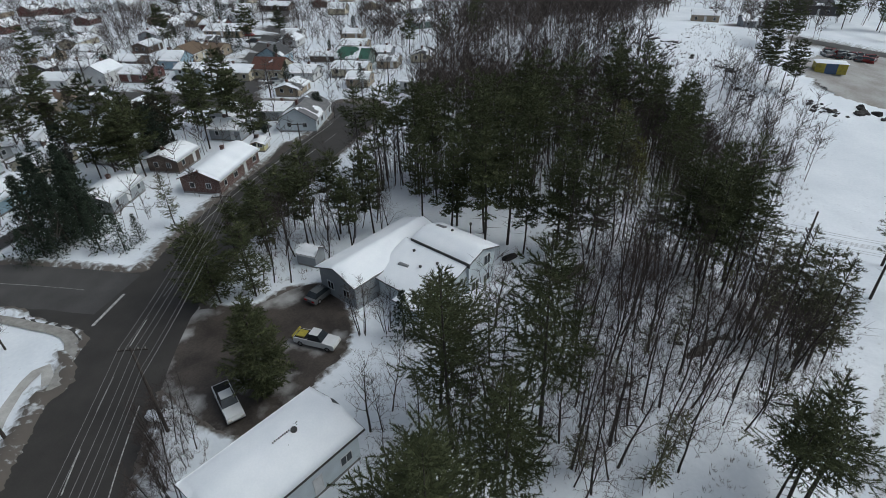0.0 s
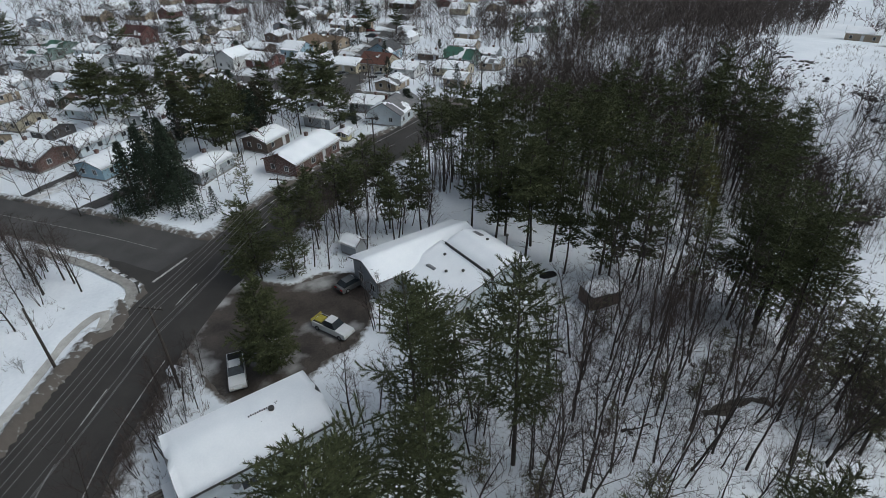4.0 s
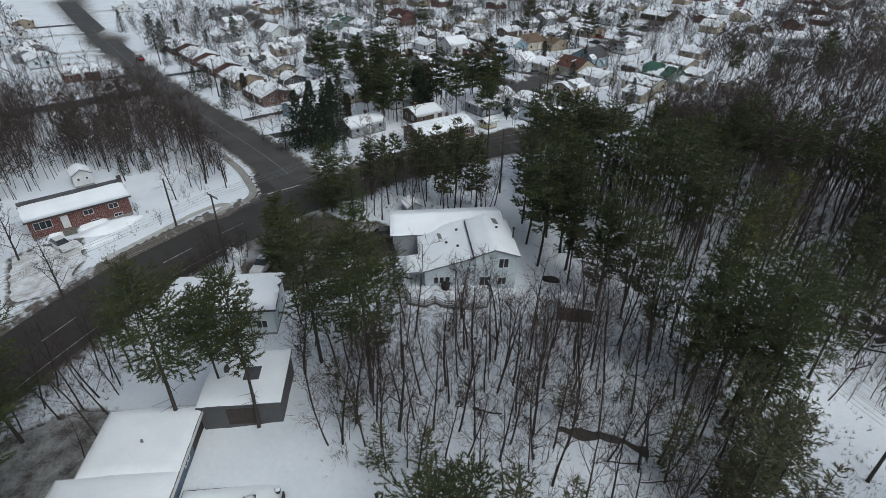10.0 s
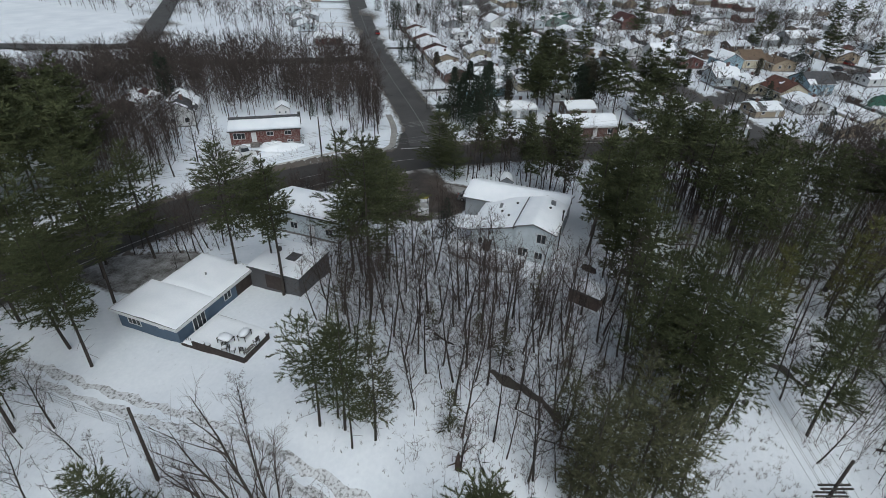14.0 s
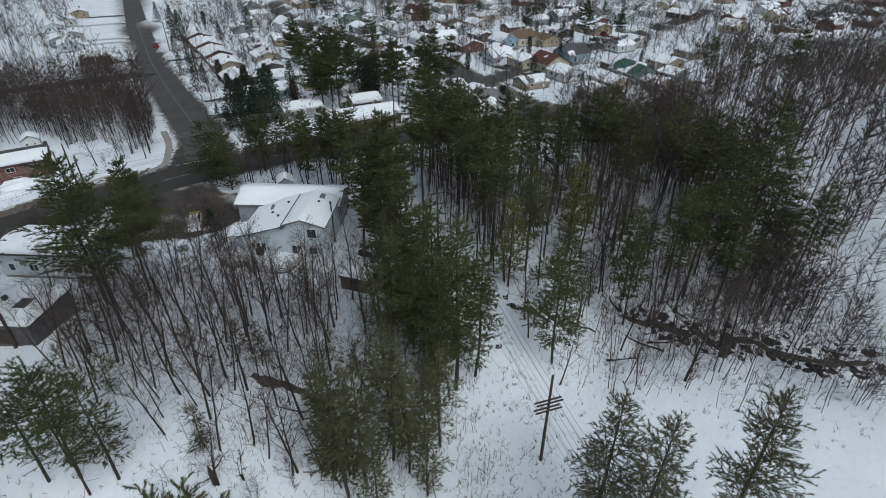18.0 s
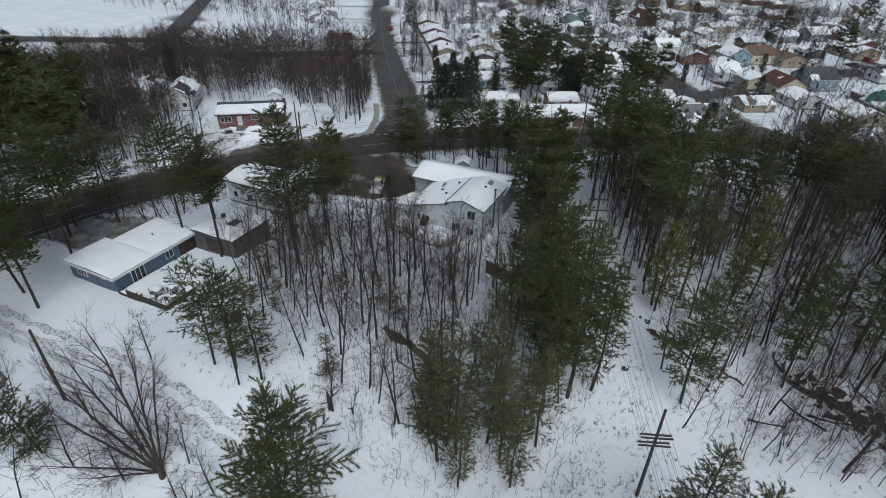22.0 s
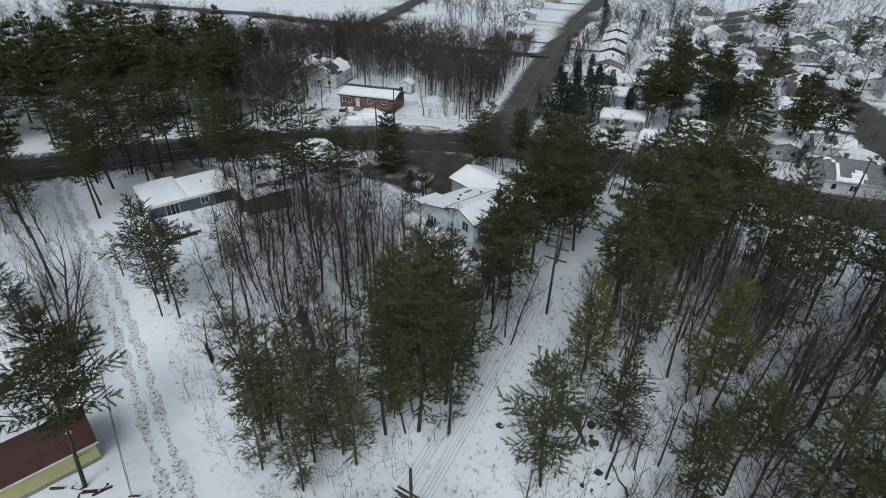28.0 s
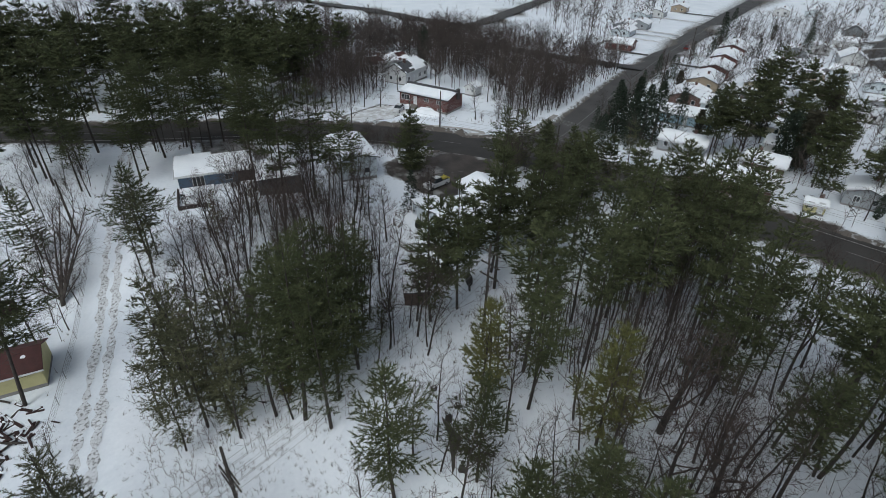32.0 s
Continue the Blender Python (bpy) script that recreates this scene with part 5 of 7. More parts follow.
def grow(s, r, p, d, L, rad, depth, sides, kids, spread, twig, up=0.12):
    """One limb of a bare tree with its branches, ending in flat twigs."""
    n = 3 if depth > 1 else 2
    pts, q, dd = [p], p, d
    for i in range(n):
        dd = (dd + rv(r, 0.16) + Vector((0, 0, up))).normalized()
        q = q + dd * L / n
        pts.append(q)
    if depth == 0:
        s.blade(p, (q - p).normalized(), L, max(0.03, rad * 1.8), dd.cross(rv(r)).normalized())
    else:
        s.tube(pts, [rad * (1 - 0.62 * i / n) for i in range(n + 1)], sides, False)
    if depth == 0:
        for k in range(twig + 2):
            t = r.uniform(0.15, 1.0) * n
            i = min(n - 1, int(t))
            q = pts[i].lerp(pts[i + 1], t - i)
            bd = (dd + rv(r, 0.9)).normalized()
            s.blade(q, bd, L * r.uniform(0.4, 0.95), 0.024, bd.cross(rv(r)).normalized())
        return
    for k in range(kids):
        t = r.uniform(0.3, 1.0) * n
        i = min(n - 1, int(t))
        q = pts[i].lerp(pts[i + 1], t - i)
        out = dd.cross(rv(r)).normalized()
        nd = (dd * (1 - spread) + out * spread + Vector((0, 0, up))).normalized()
        grow(s, r, q, nd, L * r.uniform(0.42, 0.68), rad * 0.42, depth - 1, 3, max(2, kids - 1), spread, twig, up)


def bare_meshes(seed, h, limbs=11, depth=2, kids=4, low=0.3, spread=0.62, twig=4, girth=0.011, lean=0.05, stems=1):
    """A leafless tree: trunk mesh and limbs mesh."""
    r = random.Random(seed)
    trunk, crown = Soup(), Soup()
    for st in range(stems):
        a0 = r.uniform(0, 6.28)
        ld = Vector((math.cos(a0), math.sin(a0), 0)) * (lean if stems == 1 else 0.16)
        base_p = Vector((math.cos(a0), math.sin(a0), 0)) * (0.0 if stems == 1 else 0.25)
        n = 8
        pts = [base_p + Vector((0, 0, -0.4))]
        d = (Vector((0, 0, 1)) + ld).normalized()
        hh = h * (1 if st == 0 else r.uniform(0.75, 1.0))
        for i in range(n):
            d = (d + rv(r, 0.07) + Vector((0, 0, 0.06))).normalized()
            pts.append(pts[-1] + d * hh * 0.92 / n)
        rad = h * girth / (1 if stems == 1 else 1.5)
        trunk.tube(pts, [rad * (1 - 0.9 * i / n) + 0.008 for i in range(n + 1)], 6, False)
        for k in range(limbs if stems == 1 else max(4, limbs // 2)):
            u = low + (0.97 - low) * (k + r.random()) / (limbs if stems == 1 else max(4, limbs // 2))
            i = min(n - 1, int(u * n))
            p = pts[i].lerp(pts[i + 1], u * n - i)
            a = k * 2.4 + r.uniform(-0.5, 0.5)
            dd = Vector((math.cos(a) * spread, math.sin(a) * spread, 0.75)).normalized()
            grow(crown, r, p, dd, h * (0.36 - 0.24 * u) * r.uniform(0.75, 1.2), rad * 0.45 * (1 - 0.6 * u), depth, 4, kids, spread, twig)
    return trunk.mesh("trunk", bark_m, True), crown.mesh("crown", twig_m)


def tree_thing(name, meshes, x, y, label, category, group, turn=0.0, size=1.0, tilt=0.0, crown_name="crown"):
    z = ground_z(x, y)
    e = empty(name, Matrix.LocRotScale((x, y, z - 0.05), Euler((radians(tilt), radians(tilt * 0.6), turn)), (size, size, size)), label, category, group)
    put("trunk", meshes[0], e)
    put(crown_name, meshes[1], e)
    return e


PINES = [pine_meshes(10 + i, 20, levels=11 + i % 3, low=0.34 + 0.05 * (i % 4), width=0.20 + 0.02 * (i % 3), dens=60, blade=(0.28, 0.058), drop_out=0.14, inner=4.5) for i in range(6)]
CLUMP_PINES = [pine_meshes(20 + i, 20, levels=13, low=0.22 + 0.07 * i, width=0.165 + 0.015 * (i % 2), dens=46, blade=(0.30, 0.060), drop_out=0.2, inner=2.8) for i in range(3)]
NARROW_PINES = [pine_meshes(26 + i, 18, levels=12, low=0.26 + 0.07 * i, width=0.17, dens=30, blade=(0.40, 0.10), drop_out=0.15) for i in range(3)]
BUSHY = [pine_meshes(30 + i, 12, levels=10, per=7, low=0.12, width=0.30, dens=56, blade=(0.27, 0.06), drop_out=0.13, inner=4.5) for i in range(2)]
STRIP_PINES = [pine_meshes(36 + i, 19, levels=12, low=0.26, width=0.23, dens=52, blade=(0.29, 0.06), drop_out=0.15, inner=4.5) for i in range(2)]
THIN_PINES = [pine_meshes(40 + i, 13, levels=11, per=6, low=0.28 - 0.06 * i, width=0.17, dens=34, blade=(0.29, 0.058), needle=pale_needle_m, drop_out=0.3) for i in range(3)]
YOUNG_PINES = [pine_meshes(50 + i, 13, levels=8, per=5, low=0.52 - 0.06 * i, width=0.25, dens=54, blade=(0.25, 0.05), drop_out=0.26, inner=3) for i in range(2)]
SAPLING_PINES = [pine_meshes(56 + i, 6, levels=8, per=5, low=0.2, width=0.2, dens=24, blade=(0.24, 0.055), needle=pale_needle_m, drop_out=0.3, gap=0.4) for i in range(2)]
YELLOW_PINES = [pine_meshes(60, 14, levels=11, per=6, needle=needle_yellow_m, low=0.2, width=0.19, dens=32, blade=(0.36, 0.085))]
MID_PINES = [pine_meshes(70 + i, 20, levels=11 + i % 2, low=0.34 + 0.06 * (i % 3), width=0.18 + 0.02 * (i % 2), dens=12, blade=(0.58, 0.17), gap=0.7, drop_out=0.18) for i in range(4)]
STAND_PINES = [pine_meshes(170 + i, 19, levels=9, low=0.46 + 0.05 * (i % 3), width=0.172 + 0.015 * (i % 2), dens=22, blade=(0.44, 0.115), gap=0.65, drop_out=0.24, inner=2) for i in range(4)]
NORTH_PINES = [pine_meshes(176 + i, 19, levels=12, low=0.36 + 0.07 * i, width=0.175 + 0.015 * i, dens=32, blade=(0.36, 0.085), gap=0.6, drop_out=0.26, inner=2.5) for i in range(3)]
WIDE_PINES = [pine_meshes(180 + i, 18, levels=9, low=0.34 + 0.07 * i, width=0.25, dens=13, blade=(0.62, 0.185), gap=0.8, drop_out=0.18) for i in range(3)]
SPRUCES = [spruce_meshes(80, 12, 0.38), spruce_meshes(81, 12, 0.34, None, 17)]
CEDARS = [spruce_meshes(90, 7, 0.2, cedar_m, 15, 0.02, True), spruce_meshes(91, 7, 0.26, spruce_m, 14, 0.02, True)]
BARE = [bare_meshes(100 + i, 14, low=0.3 + 0.06 * (i % 3)) for i in range(5)]
LIGHT_BARE = [bare_meshes(110 + i, 12, limbs=13, depth=1, kids=6, low=0.22, spread=0.7, twig=5, girth=0.012) for i in range(4)]
BROAD = [bare_meshes(120 + i, 11, limbs=12, low=0.2, spread=0.8, kids=4, girth=0.014, twig=5) for i in range(3)]
SLIM = [bare_meshes(140 + i, 11, limbs=11, depth=1, kids=4, low=0.25, spread=0.6, twig=5, girth=0.0085, lean=0.16) for i in range(6)]
MULTI = [bare_meshes(160 + i, 8, limbs=12, depth=1, kids=4, low=0.25, spread=0.5, twig=5, girth=0.010, stems=4) for i in range(2)]
OAK = [bare_meshes(125 + i, 11, limbs=12, low=0.16, spread=0.95, kids=5, girth=0.024, twig=5) for i in range(3)]


def fan_meshes(seed, limbs):
    """A leaning many-limbed tree: limbs (bearing, rise, length) fan out from one short trunk."""
    r = random.Random(seed)
    trunk, crown = Soup(), Soup()
    trunk.tube([(0.1, 0.1, -0.4), (0, 0, 0.5), (-0.1, -0.3, 1.2)], [0.34, 0.28, 0.16], 8)
    for bearing, rise, L in limbs:
        a, e = radians(bearing), radians(rise)
        d = Vector((math.cos(a) * math.cos(e), math.sin(a) * math.cos(e), math.sin(e)))
        pts = [Vector((0, 0, 0.5))]
        for k in range(5):
            d = (d + rv(r, 0.05)).normalized()
            pts.append(pts[-1] + d * L * 0.17)
        trunk.tube(pts, [0.010 * L * (1 - 0.12 * k) + 0.03 for k in range(6)], 5, False)
        for k in range(11):
            t = 0.6 + 4.4 * (k + r.random()) / 11
            q = pts[min(4, int(t))].lerp(pts[min(4, int(t)) + 1], t - min(4, int(t)))
            nd = (d + rv(r, 0.85) + Vector((0, 0, 0.05))).normalized()
            grow(crown, r, q, nd, L * r.uniform(0.2, 0.34), 0.0048 * L, 1, 4, 5, 0.5, 5, 0.04)
        grow(crown, r, pts[-1], d, L * 0.3, 0.005 * L, 1, 4, 6, 0.4, 5, 0.04)
    return trunk.mesh("trunk", bark_m, True), crown.mesh("crown", twig_m)


LANE_TREE = fan_meshes(130, ((-112, 46, 13.2), (-125, 52, 11.0), (-97, 40, 12.2), (-84, 33, 11.8), (-72, 27, 10.6), (-58, 24, 9.0), (-140, 52, 8.5), (-30, 30, 6.0), (-165, 45, 5.0)))
rt = random.Random(5)

HOMES = [(-41, 40, 11), (-29.3, 11.6, 8.2), (-3.4, 10.2, 7.5), (-16.4, 15.9, 6), (-58.2, -19, 9), (-93.6, 44.6, 10), (19.1, 48.6, 5), (-75.3, -27, 3.5), (-61, -44.5, 8), (-58.5, -58, 9), (-26.6, 54, 3.6), (-55.4, 35.2, 2.6), (-1.6, 18.6, 5), (-31, 38.8, 6)]
HOMES += [(o.location.x, o.location.y, 7.0) for o in scene.objects if o.name.startswith("house") and o.parent is None]


def free(x, y, pad=0.0, cut=2.6):
    if any(math.hypot(x - a, y - b) < c + pad for a, b, c in HOMES):
        return False
    px, py = np.array([x]), np.array([y])
    if any(line_dist(px, py, l_)[0] < w / 2 + 1.2 + pad for l_, w in ROADS) or line_dist(px, py, LANE)[0] < 3.2 or line_dist(px, py, CUT)[0] < cut:
        return False
    return not any(inside(px, py, p)[0] for p in PATCHES)


def pines(places, label, group, kinds=None, lo=0.9, hi=1.15, name="pine_tree"):
    for x, y in places:
        kind = rt.choice(kinds or PINES)
        tree_thing(name, kind, x, y, label, "tree", group, rt.uniform(0, 6.28), rt.uniform(lo, hi), rt.uniform(-2, 2))


def stand(rows, label, group, kinds, ref, name="pine_tree"):
    """Pines at (x, y, height), from meshes that are ref metres tall."""
    for i, (x, y, tall) in enumerate(rows):
        tree_thing(name, kinds[i % len(kinds)], x, y, label, "tree", group, rt.uniform(0, 6.28), tall / ref, rt.uniform(-2, 2))


def lean_to(ob, top):
    """Tilts a tree so that its stem points at a place."""
    ob.rotation_euler = (Vector(top) - ob.location).to_track_quat("Z", "Y").to_euler()
    return ob


stand([(-39.3, 16.9, 12.0)], "bushy dark green pine beside the muddy drive", "pines by the houses", [pine_meshes(33, 12, levels=14, per=8, low=0.1, width=0.24, dens=66, blade=(0.27, 0.06), drop_out=0.06, gap=0.42, inner=9)], 12)
tree_thing("spruce_tree", SPRUCES[1], -33.9, 31.8, "dark conical spruce beside the snowy deck", "tree", "spruces at the corner", 1.4, 0.62)
stand([(-20.0, 23.6, 19.5), (-14.4, 29.2, 20.8), (-11.6, 11.4, 19.0), (-11.2, 18.6, 18.2)], "tall white pine with a bare lower trunk", "pines by the houses", PINES, 20)
stand([(-24.0, 26.6, 15.5), (-15.0, 14.8, 14.5)], "white pine standing near the houses", "pines by the houses", PINES[2:4], 20)
stand([(4.8, 33.9, 12.6), (4.2, 36.2, 13.0), (3.9, 39.2, 12.0), (5.4, 37.6, 9.5), (3.4, 35.0, 10.5)], "young pine with thin open crown", "young pines by the lane", YOUNG_PINES + THIN_PINES[:1], 13)
stand([(-60.6, 21.6, 11.0), (-56.8, 21.9, 11.5), (-54.6, 25.6, 10.5)], "wide spreading pine overhanging the road", "roadside pines", BUSHY, 12)
stand([(-59.5, 31.4, 12.5), (-61.4, 28.4, 11.0), (-58.3, 42.9, 13.5), (-64, 37, 12), (-63, 33, 11.5), (-68, 44, 12.5), (-52.5, 40.5, 12), (-54, 46, 14), (-66, 40, 12), (-60, 38, 12)], "pine standing on the verge of the road", "roadside pines", MID_PINES, 20)
stand([(-9.5, 67.4, 21.5), (-13.1, 67.0, 18.5), (-8.8, 63.8, 18.5), (-14.2, 62.2, 17.0), (-10.5, 60.5, 17.0), (-17.1, 59.5, 15.0), (-15.8, 64.7, 18.0), (-12.0, 64.6, 20.0), (-7.0, 65.6, 17.0), (-11.6, 69.4, 17.5)], "dark pine in a close clump beside the cleared strip", "pine clump", CLUMP_PINES, 21.2)
stand([(-25.8, 60.0, 16.5), (-29.9, 58.6, 17.0), (-33.2, 55.4, 13.0), (-27.4, 57.2, 15.0), (-36.4, 56.1, 19.0), (-41.0, 56.6, 18.0), (-45.7, 55.8, 17.5), (-50.4, 53.0, 16.0), (-37.9, 52.4, 18.0), (-44.0, 52.2, 16.5)], "dark pine between house and cleared strip", "pines behind the house", NARROW_PINES, 18)
stand([(-15.0, 78.2, 15.2), (-21.9, 80.2, 12.4), (-45.4, 82.1, 15.0)], "broad pine at the edge of the cleared strip", "pines north of the strip", STRIP_PINES, 19)
stand([(0.9, 59.6, 14.5), (-3.4, 66.1, 12.0), (1.1, 56.9, 10.8), (2.3, 58.3, 15.0), (-1.4, 61.8, 14.5), (-2.9, 64.5, 11.5), (-0.5, 63.4, 12.5), (-2.8, 55.1, 10.0), (1.6, 65.3, 9.5), (-4.6, 61.2, 13.0), (3.6, 61.0, 10.0)], "thin pine with ragged grey-green needles", "ragged pines by the lane", THIN_PINES, 13)
stand([(6.2, 78.5, 18.4), (8.4, 80.8, 20.0), (6.4, 88.4, 19.5)], "tall pine with pale needle tips beside the lane", "pines by the lane end", [pine_meshes(64 + i, 20, levels=17, per=6, low=0.4, width=0.13, dens=60, blade=(0.22, 0.040), needle=pale_needle_m, drop_out=0.26, gap=0.42, inner=3) for i in range(2)], 20)
stand([(-29.4, 76.0, 16.0), (-42.4, 92.6, 14.5), (-26.4, 88.7, 13.4), (-22.4, 87.9, 13.5), (-27.0, 93.9, 16.5), (-28.6, 97.2, 17.0), (-33.8, 97.8, 14.0), (-42.0, 101.8, 17.5), (-36.5, 103.3, 17.5), (-27.1, 100.7, 17.0), (-48.9, 92.0, 17.0), (-55.4, 88.6, 17.0)], "dark pine standing apart in the north woods", "pines of the north woods", NORTH_PINES, 19)
stand([(-36.2, 109.5, 16.5), (-32.5, 113.0, 16.0)], "dark pine above the rocky bank", "pines of the north woods", NORTH_PINES, 19)
stand([(-47.2, 78.4, 17), (-52.0, 74.2, 18), (-46.0, 71.5, 17), (-41.6, 70.4, 16.5), (-30.4, 108.3, 16), (-40.8, 109.5, 19.5), (-38.0, 73.0, 16.5), (-55.0, 67.6, 18), (-62.8, 66.8, 17), (-53.6, 60.2, 17), (-41.0, 66.6, 16), (-57.6, 77.0, 17.5), (-34.4, 70.4, 15.5)], "tall dark pine in the north woods", "pines of the north woods", STAND_PINES, 19)
pines([(-45.3, 67.4), (-52.5, 70.6), (-57.5, 64.9), (-61.5, 69.4), (-53.1, 78.4), (-50.0, 82.1), (-55.3, 83.4), (-58.4, 60.8), (-66.3, 61.0), (-60.4, 64.2), (-67.6, 65.6), (-51.5, 89.8), (-56.9, 91.5), (-49.9, 99.6), (-41.5, 99.9), (-45.5, 106.5), (-48.4, 113.4), (-31.5, 71.5), (-43.5, 73.5), (-49.0, 66.5), (-64.0, 57.5), (-72.0, 60.0), (-49.5, 60.5)], "tall dark pine in the dense stand", "pines of the dense stand", STAND_PINES, 0.82, 1.02)
stand([(-32.9, 82.0, 14.0), (-8.4, 64.9, 7.0), (-25.5, 73.5, 12.0)], "yellow-green pine among darker ones", "yellowed pines", YELLOW_PINES, 14)
stand([(-2.1, 0.6, 18.0), (-5.5, -5.0, 18.2), (-11.8, -2.9, 18.0), (2.8, -2.6, 18.5), (6.6, 7.1, 16.6), (4.5, -6.7, 18.0), (-1.0, -7.0, 18.0), (5.6, 2.8, 15.5), (-8.0, -7.6, 18.0)], "tall pine in the grove before the blue house", "pines by the blue house", [PINES[1], PINES[2], STRIP_PINES[0], PINES[5]], 20)
lean_to(tree_thing("pine_tree", pine_meshes(95, 20, levels=11, per=7, low=0.42, width=0.21, dens=84, blade=(0.25, 0.05), drop_out=0.16, gap=0.42, inner=7), 16.7, 53.1, "tall leaning pine beside the yellow shed", "tree", "pines east of the lane", 0.0, 0.93), (14.6, 52.4, 13.5))
lean_to(tree_thing("pine_tree", BUSHY[1], 18.6, 26.4, "young pine beyond the fenced lane", "tree", "pines east of the lane", 0.0, 0.85), (19.6, 24.9, 8.0))
pines([(15.4, 8.0), (16.5, -2.0), (20.0, 4.0)], "tall pine beyond the fenced lane", "pines east of the lane", PINES, 0.75, 0.95)
pines([(-5.6, -45.6), (-15.1, -36.4), (2.1, -35.8), (16.6, -35.0), (25.5, -38.9), (-19.7, -49.5), (-33.4, -60.1), (-23.7, -62.8), (-0.2, -69.6), (-12, -55), (10, -48), (-28, -42), (-40, -70), (8, -60), (20, -55), (-8, -70), (-20, -72), (-24, -30), (-14, -26), (-2, -27), (8, -30), (-30, -33), (36, -44), (44, -52), (30, -62), (-46, -62), (4, -76), (-30, -84), (-10, -90), (16, -84), (26, -46), (40, -58), (-19, -24), (-7, -32), (-20, -38), (-1, -52), (14, -42), (32, -52), (-26, -52), (4, -42), (50, -62), (24, -72), (38, -76), (-36, -50), (12, -68), (-14, -80), (-11, -40), (-4, -38), (7, -37), (20, -43), (-16, -44), (-25, -36), (-32, -54), (-16, -63), (2, -58), (15, -54), (26, -60), (35, -54), (-8, -82), (22, -36)], "tall pine in the wood across the road", "pines across the road", WIDE_PINES + MID_PINES[:2], 0.86, 1.1)
pines([(14.5, -9.5), (20.5, -11.5), (26.5, -14.5), (24.0, -5.5), (30.5, -10.0), (21.5, 0.5), (27.7, 2.6)], "tall pine beyond the fenced lane", "pines east of the lane", MID_PINES, 0.85, 1.1)
pines([(-102.7, 30.3), (-99.9, 55.3), (-113.6, 44.8), (-110.4, 58.4), (-118.7, 28.4), (-143.0, 12.6), (-147.0, 16.0), (-145.0, 23.5), (-116.0, 36.0), (-120.5, 55.0), (-150, 22), (-210, 47), (-228, 30), (-188, 110), (-291, 141), (-280, 130), (-250, -10), (-225, 95), (-108, 49), (-105, 34), (-124, 40), (-131, 18), (-136, 24), (-120, 62), (-156, 34)], "pine rising among the town yards", "town pines", WIDE_PINES, 0.62, 0.9)
pines([(-81.8, 28.2)], "thin young pine on the roadside lawn", "town pines", THIN_PINES, 0.7, 0.7)
for x, y, k, sz in ((-90.6, 12.2, 0, 1.05), (-93.2, 15.2, 0, 1.15), (-92.6, 19.2, 0, 1.1), (-89.0, 15.0, 0, 1.0), (-90.2, 18.0, 0, 0.95), (-95.6, 19.4, 0, 1.15)):
    tree_thing("spruce_tree", SPRUCES[k], x, y, "dense dark spruce flecked with snow", "tree", "spruces at the corner", rt.uniform(0, 6), sz)
for x, y, sz in ((-80.6, 19.8, 0.56), (-81.6, 22.6, 0.42), (-83.4, 17.4, 0.6), (-87.6, 9.6, 0.5), (-86.0, 12.6, 0.4), (-118, -10, 0.6), (-140, -22, 0.6), (-76.9, -19.6, 0.36), (-79.2, -16.3, 0.38), (-131, 86, 0.7), (-128, -12, 0.5), (-176, -40, 0.6), (-73.7, -62.6, 1.0), (-150, 96, 0.7), (-105.3, 16.6, 0.9), (-111.9, 19.7, 0.9), (-139.7, -20.0, 0.6), (-186.4, 101.7, 0.8), (-192, -34, 0.6), (-158, 7, 0.7), (-231, -80, 0.8), (-243, 70, 0.8), (-170, 32, 0.6)):
    tree_thing("spruce_tree", SPRUCES[1], x, y, "small dark spruce in the snow", "tree", "small spruces", rt.uniform(0, 6), sz)
for x, y, k, sz in ((-110.7, 39.4, 1, 1.6), (-121, 26, 1, 1.3), (-106, 22, 0, 1.0), (-138, 30, 0, 1.4), (-160, 40, 0, 0.9), (-152, 47, 1, 0.9), (-186, 60, 1, 1.0), (-170, 88, 0, 0.9), (-72.5, -60, 1, 1.5), (-105, 76, 1, 0.9)):
    tree_thing("cedar_tree", CEDARS[k], x, y, "narrow dark cedar between the houses", "tree", "town cedars", rt.uniform(0, 6), sz)

stand([(-114.8, 57.8, 18), (-110.7, 30.8, 19), (-137.8, 14.0, 17), (-100.7, 30.9, 15), (-137.8, 28.3, 15), (-106.5, 27.0, 14), (-118.0, 46.0, 15)], "tall dark pine among the town yards", "town pines", MID_PINES, 20)
for x, y, tall in ((-195.3, -54.3, 13), (-190.0, -49.0, 12), (-168.7, -41.5, 6), (-134.8, -22.3, 7.5), (-209.5, -28.4, 11), (-88.3, 11.5, 5.5), (-88.9, 19.4, 8), (-179.6, 22.2, 8.5), (-237.6, 28.6, 7), (-186.6, 105.1, 7), (-239.5, 120.1, 11), (-237.5, 127.4, 11), (-243.9, -51.7, 9)):
    tree_thing("spruce_tree", SPRUCES[1], x, y, "dark spruce between snowy town yards", "tree", "town evergreens", rt.uniform(0, 6), tall / 12)
for x, y, tall in ((-113.1, 41.9, 12), (-115.0, 40.0, 11), (-128.6, -7.4, 6.6)):
    tree_thing("cedar_tree", CEDARS[0], x, y, "broad brown cedar between the houses", "tree", "town cedars", rt.uniform(0, 6), tall / 7)
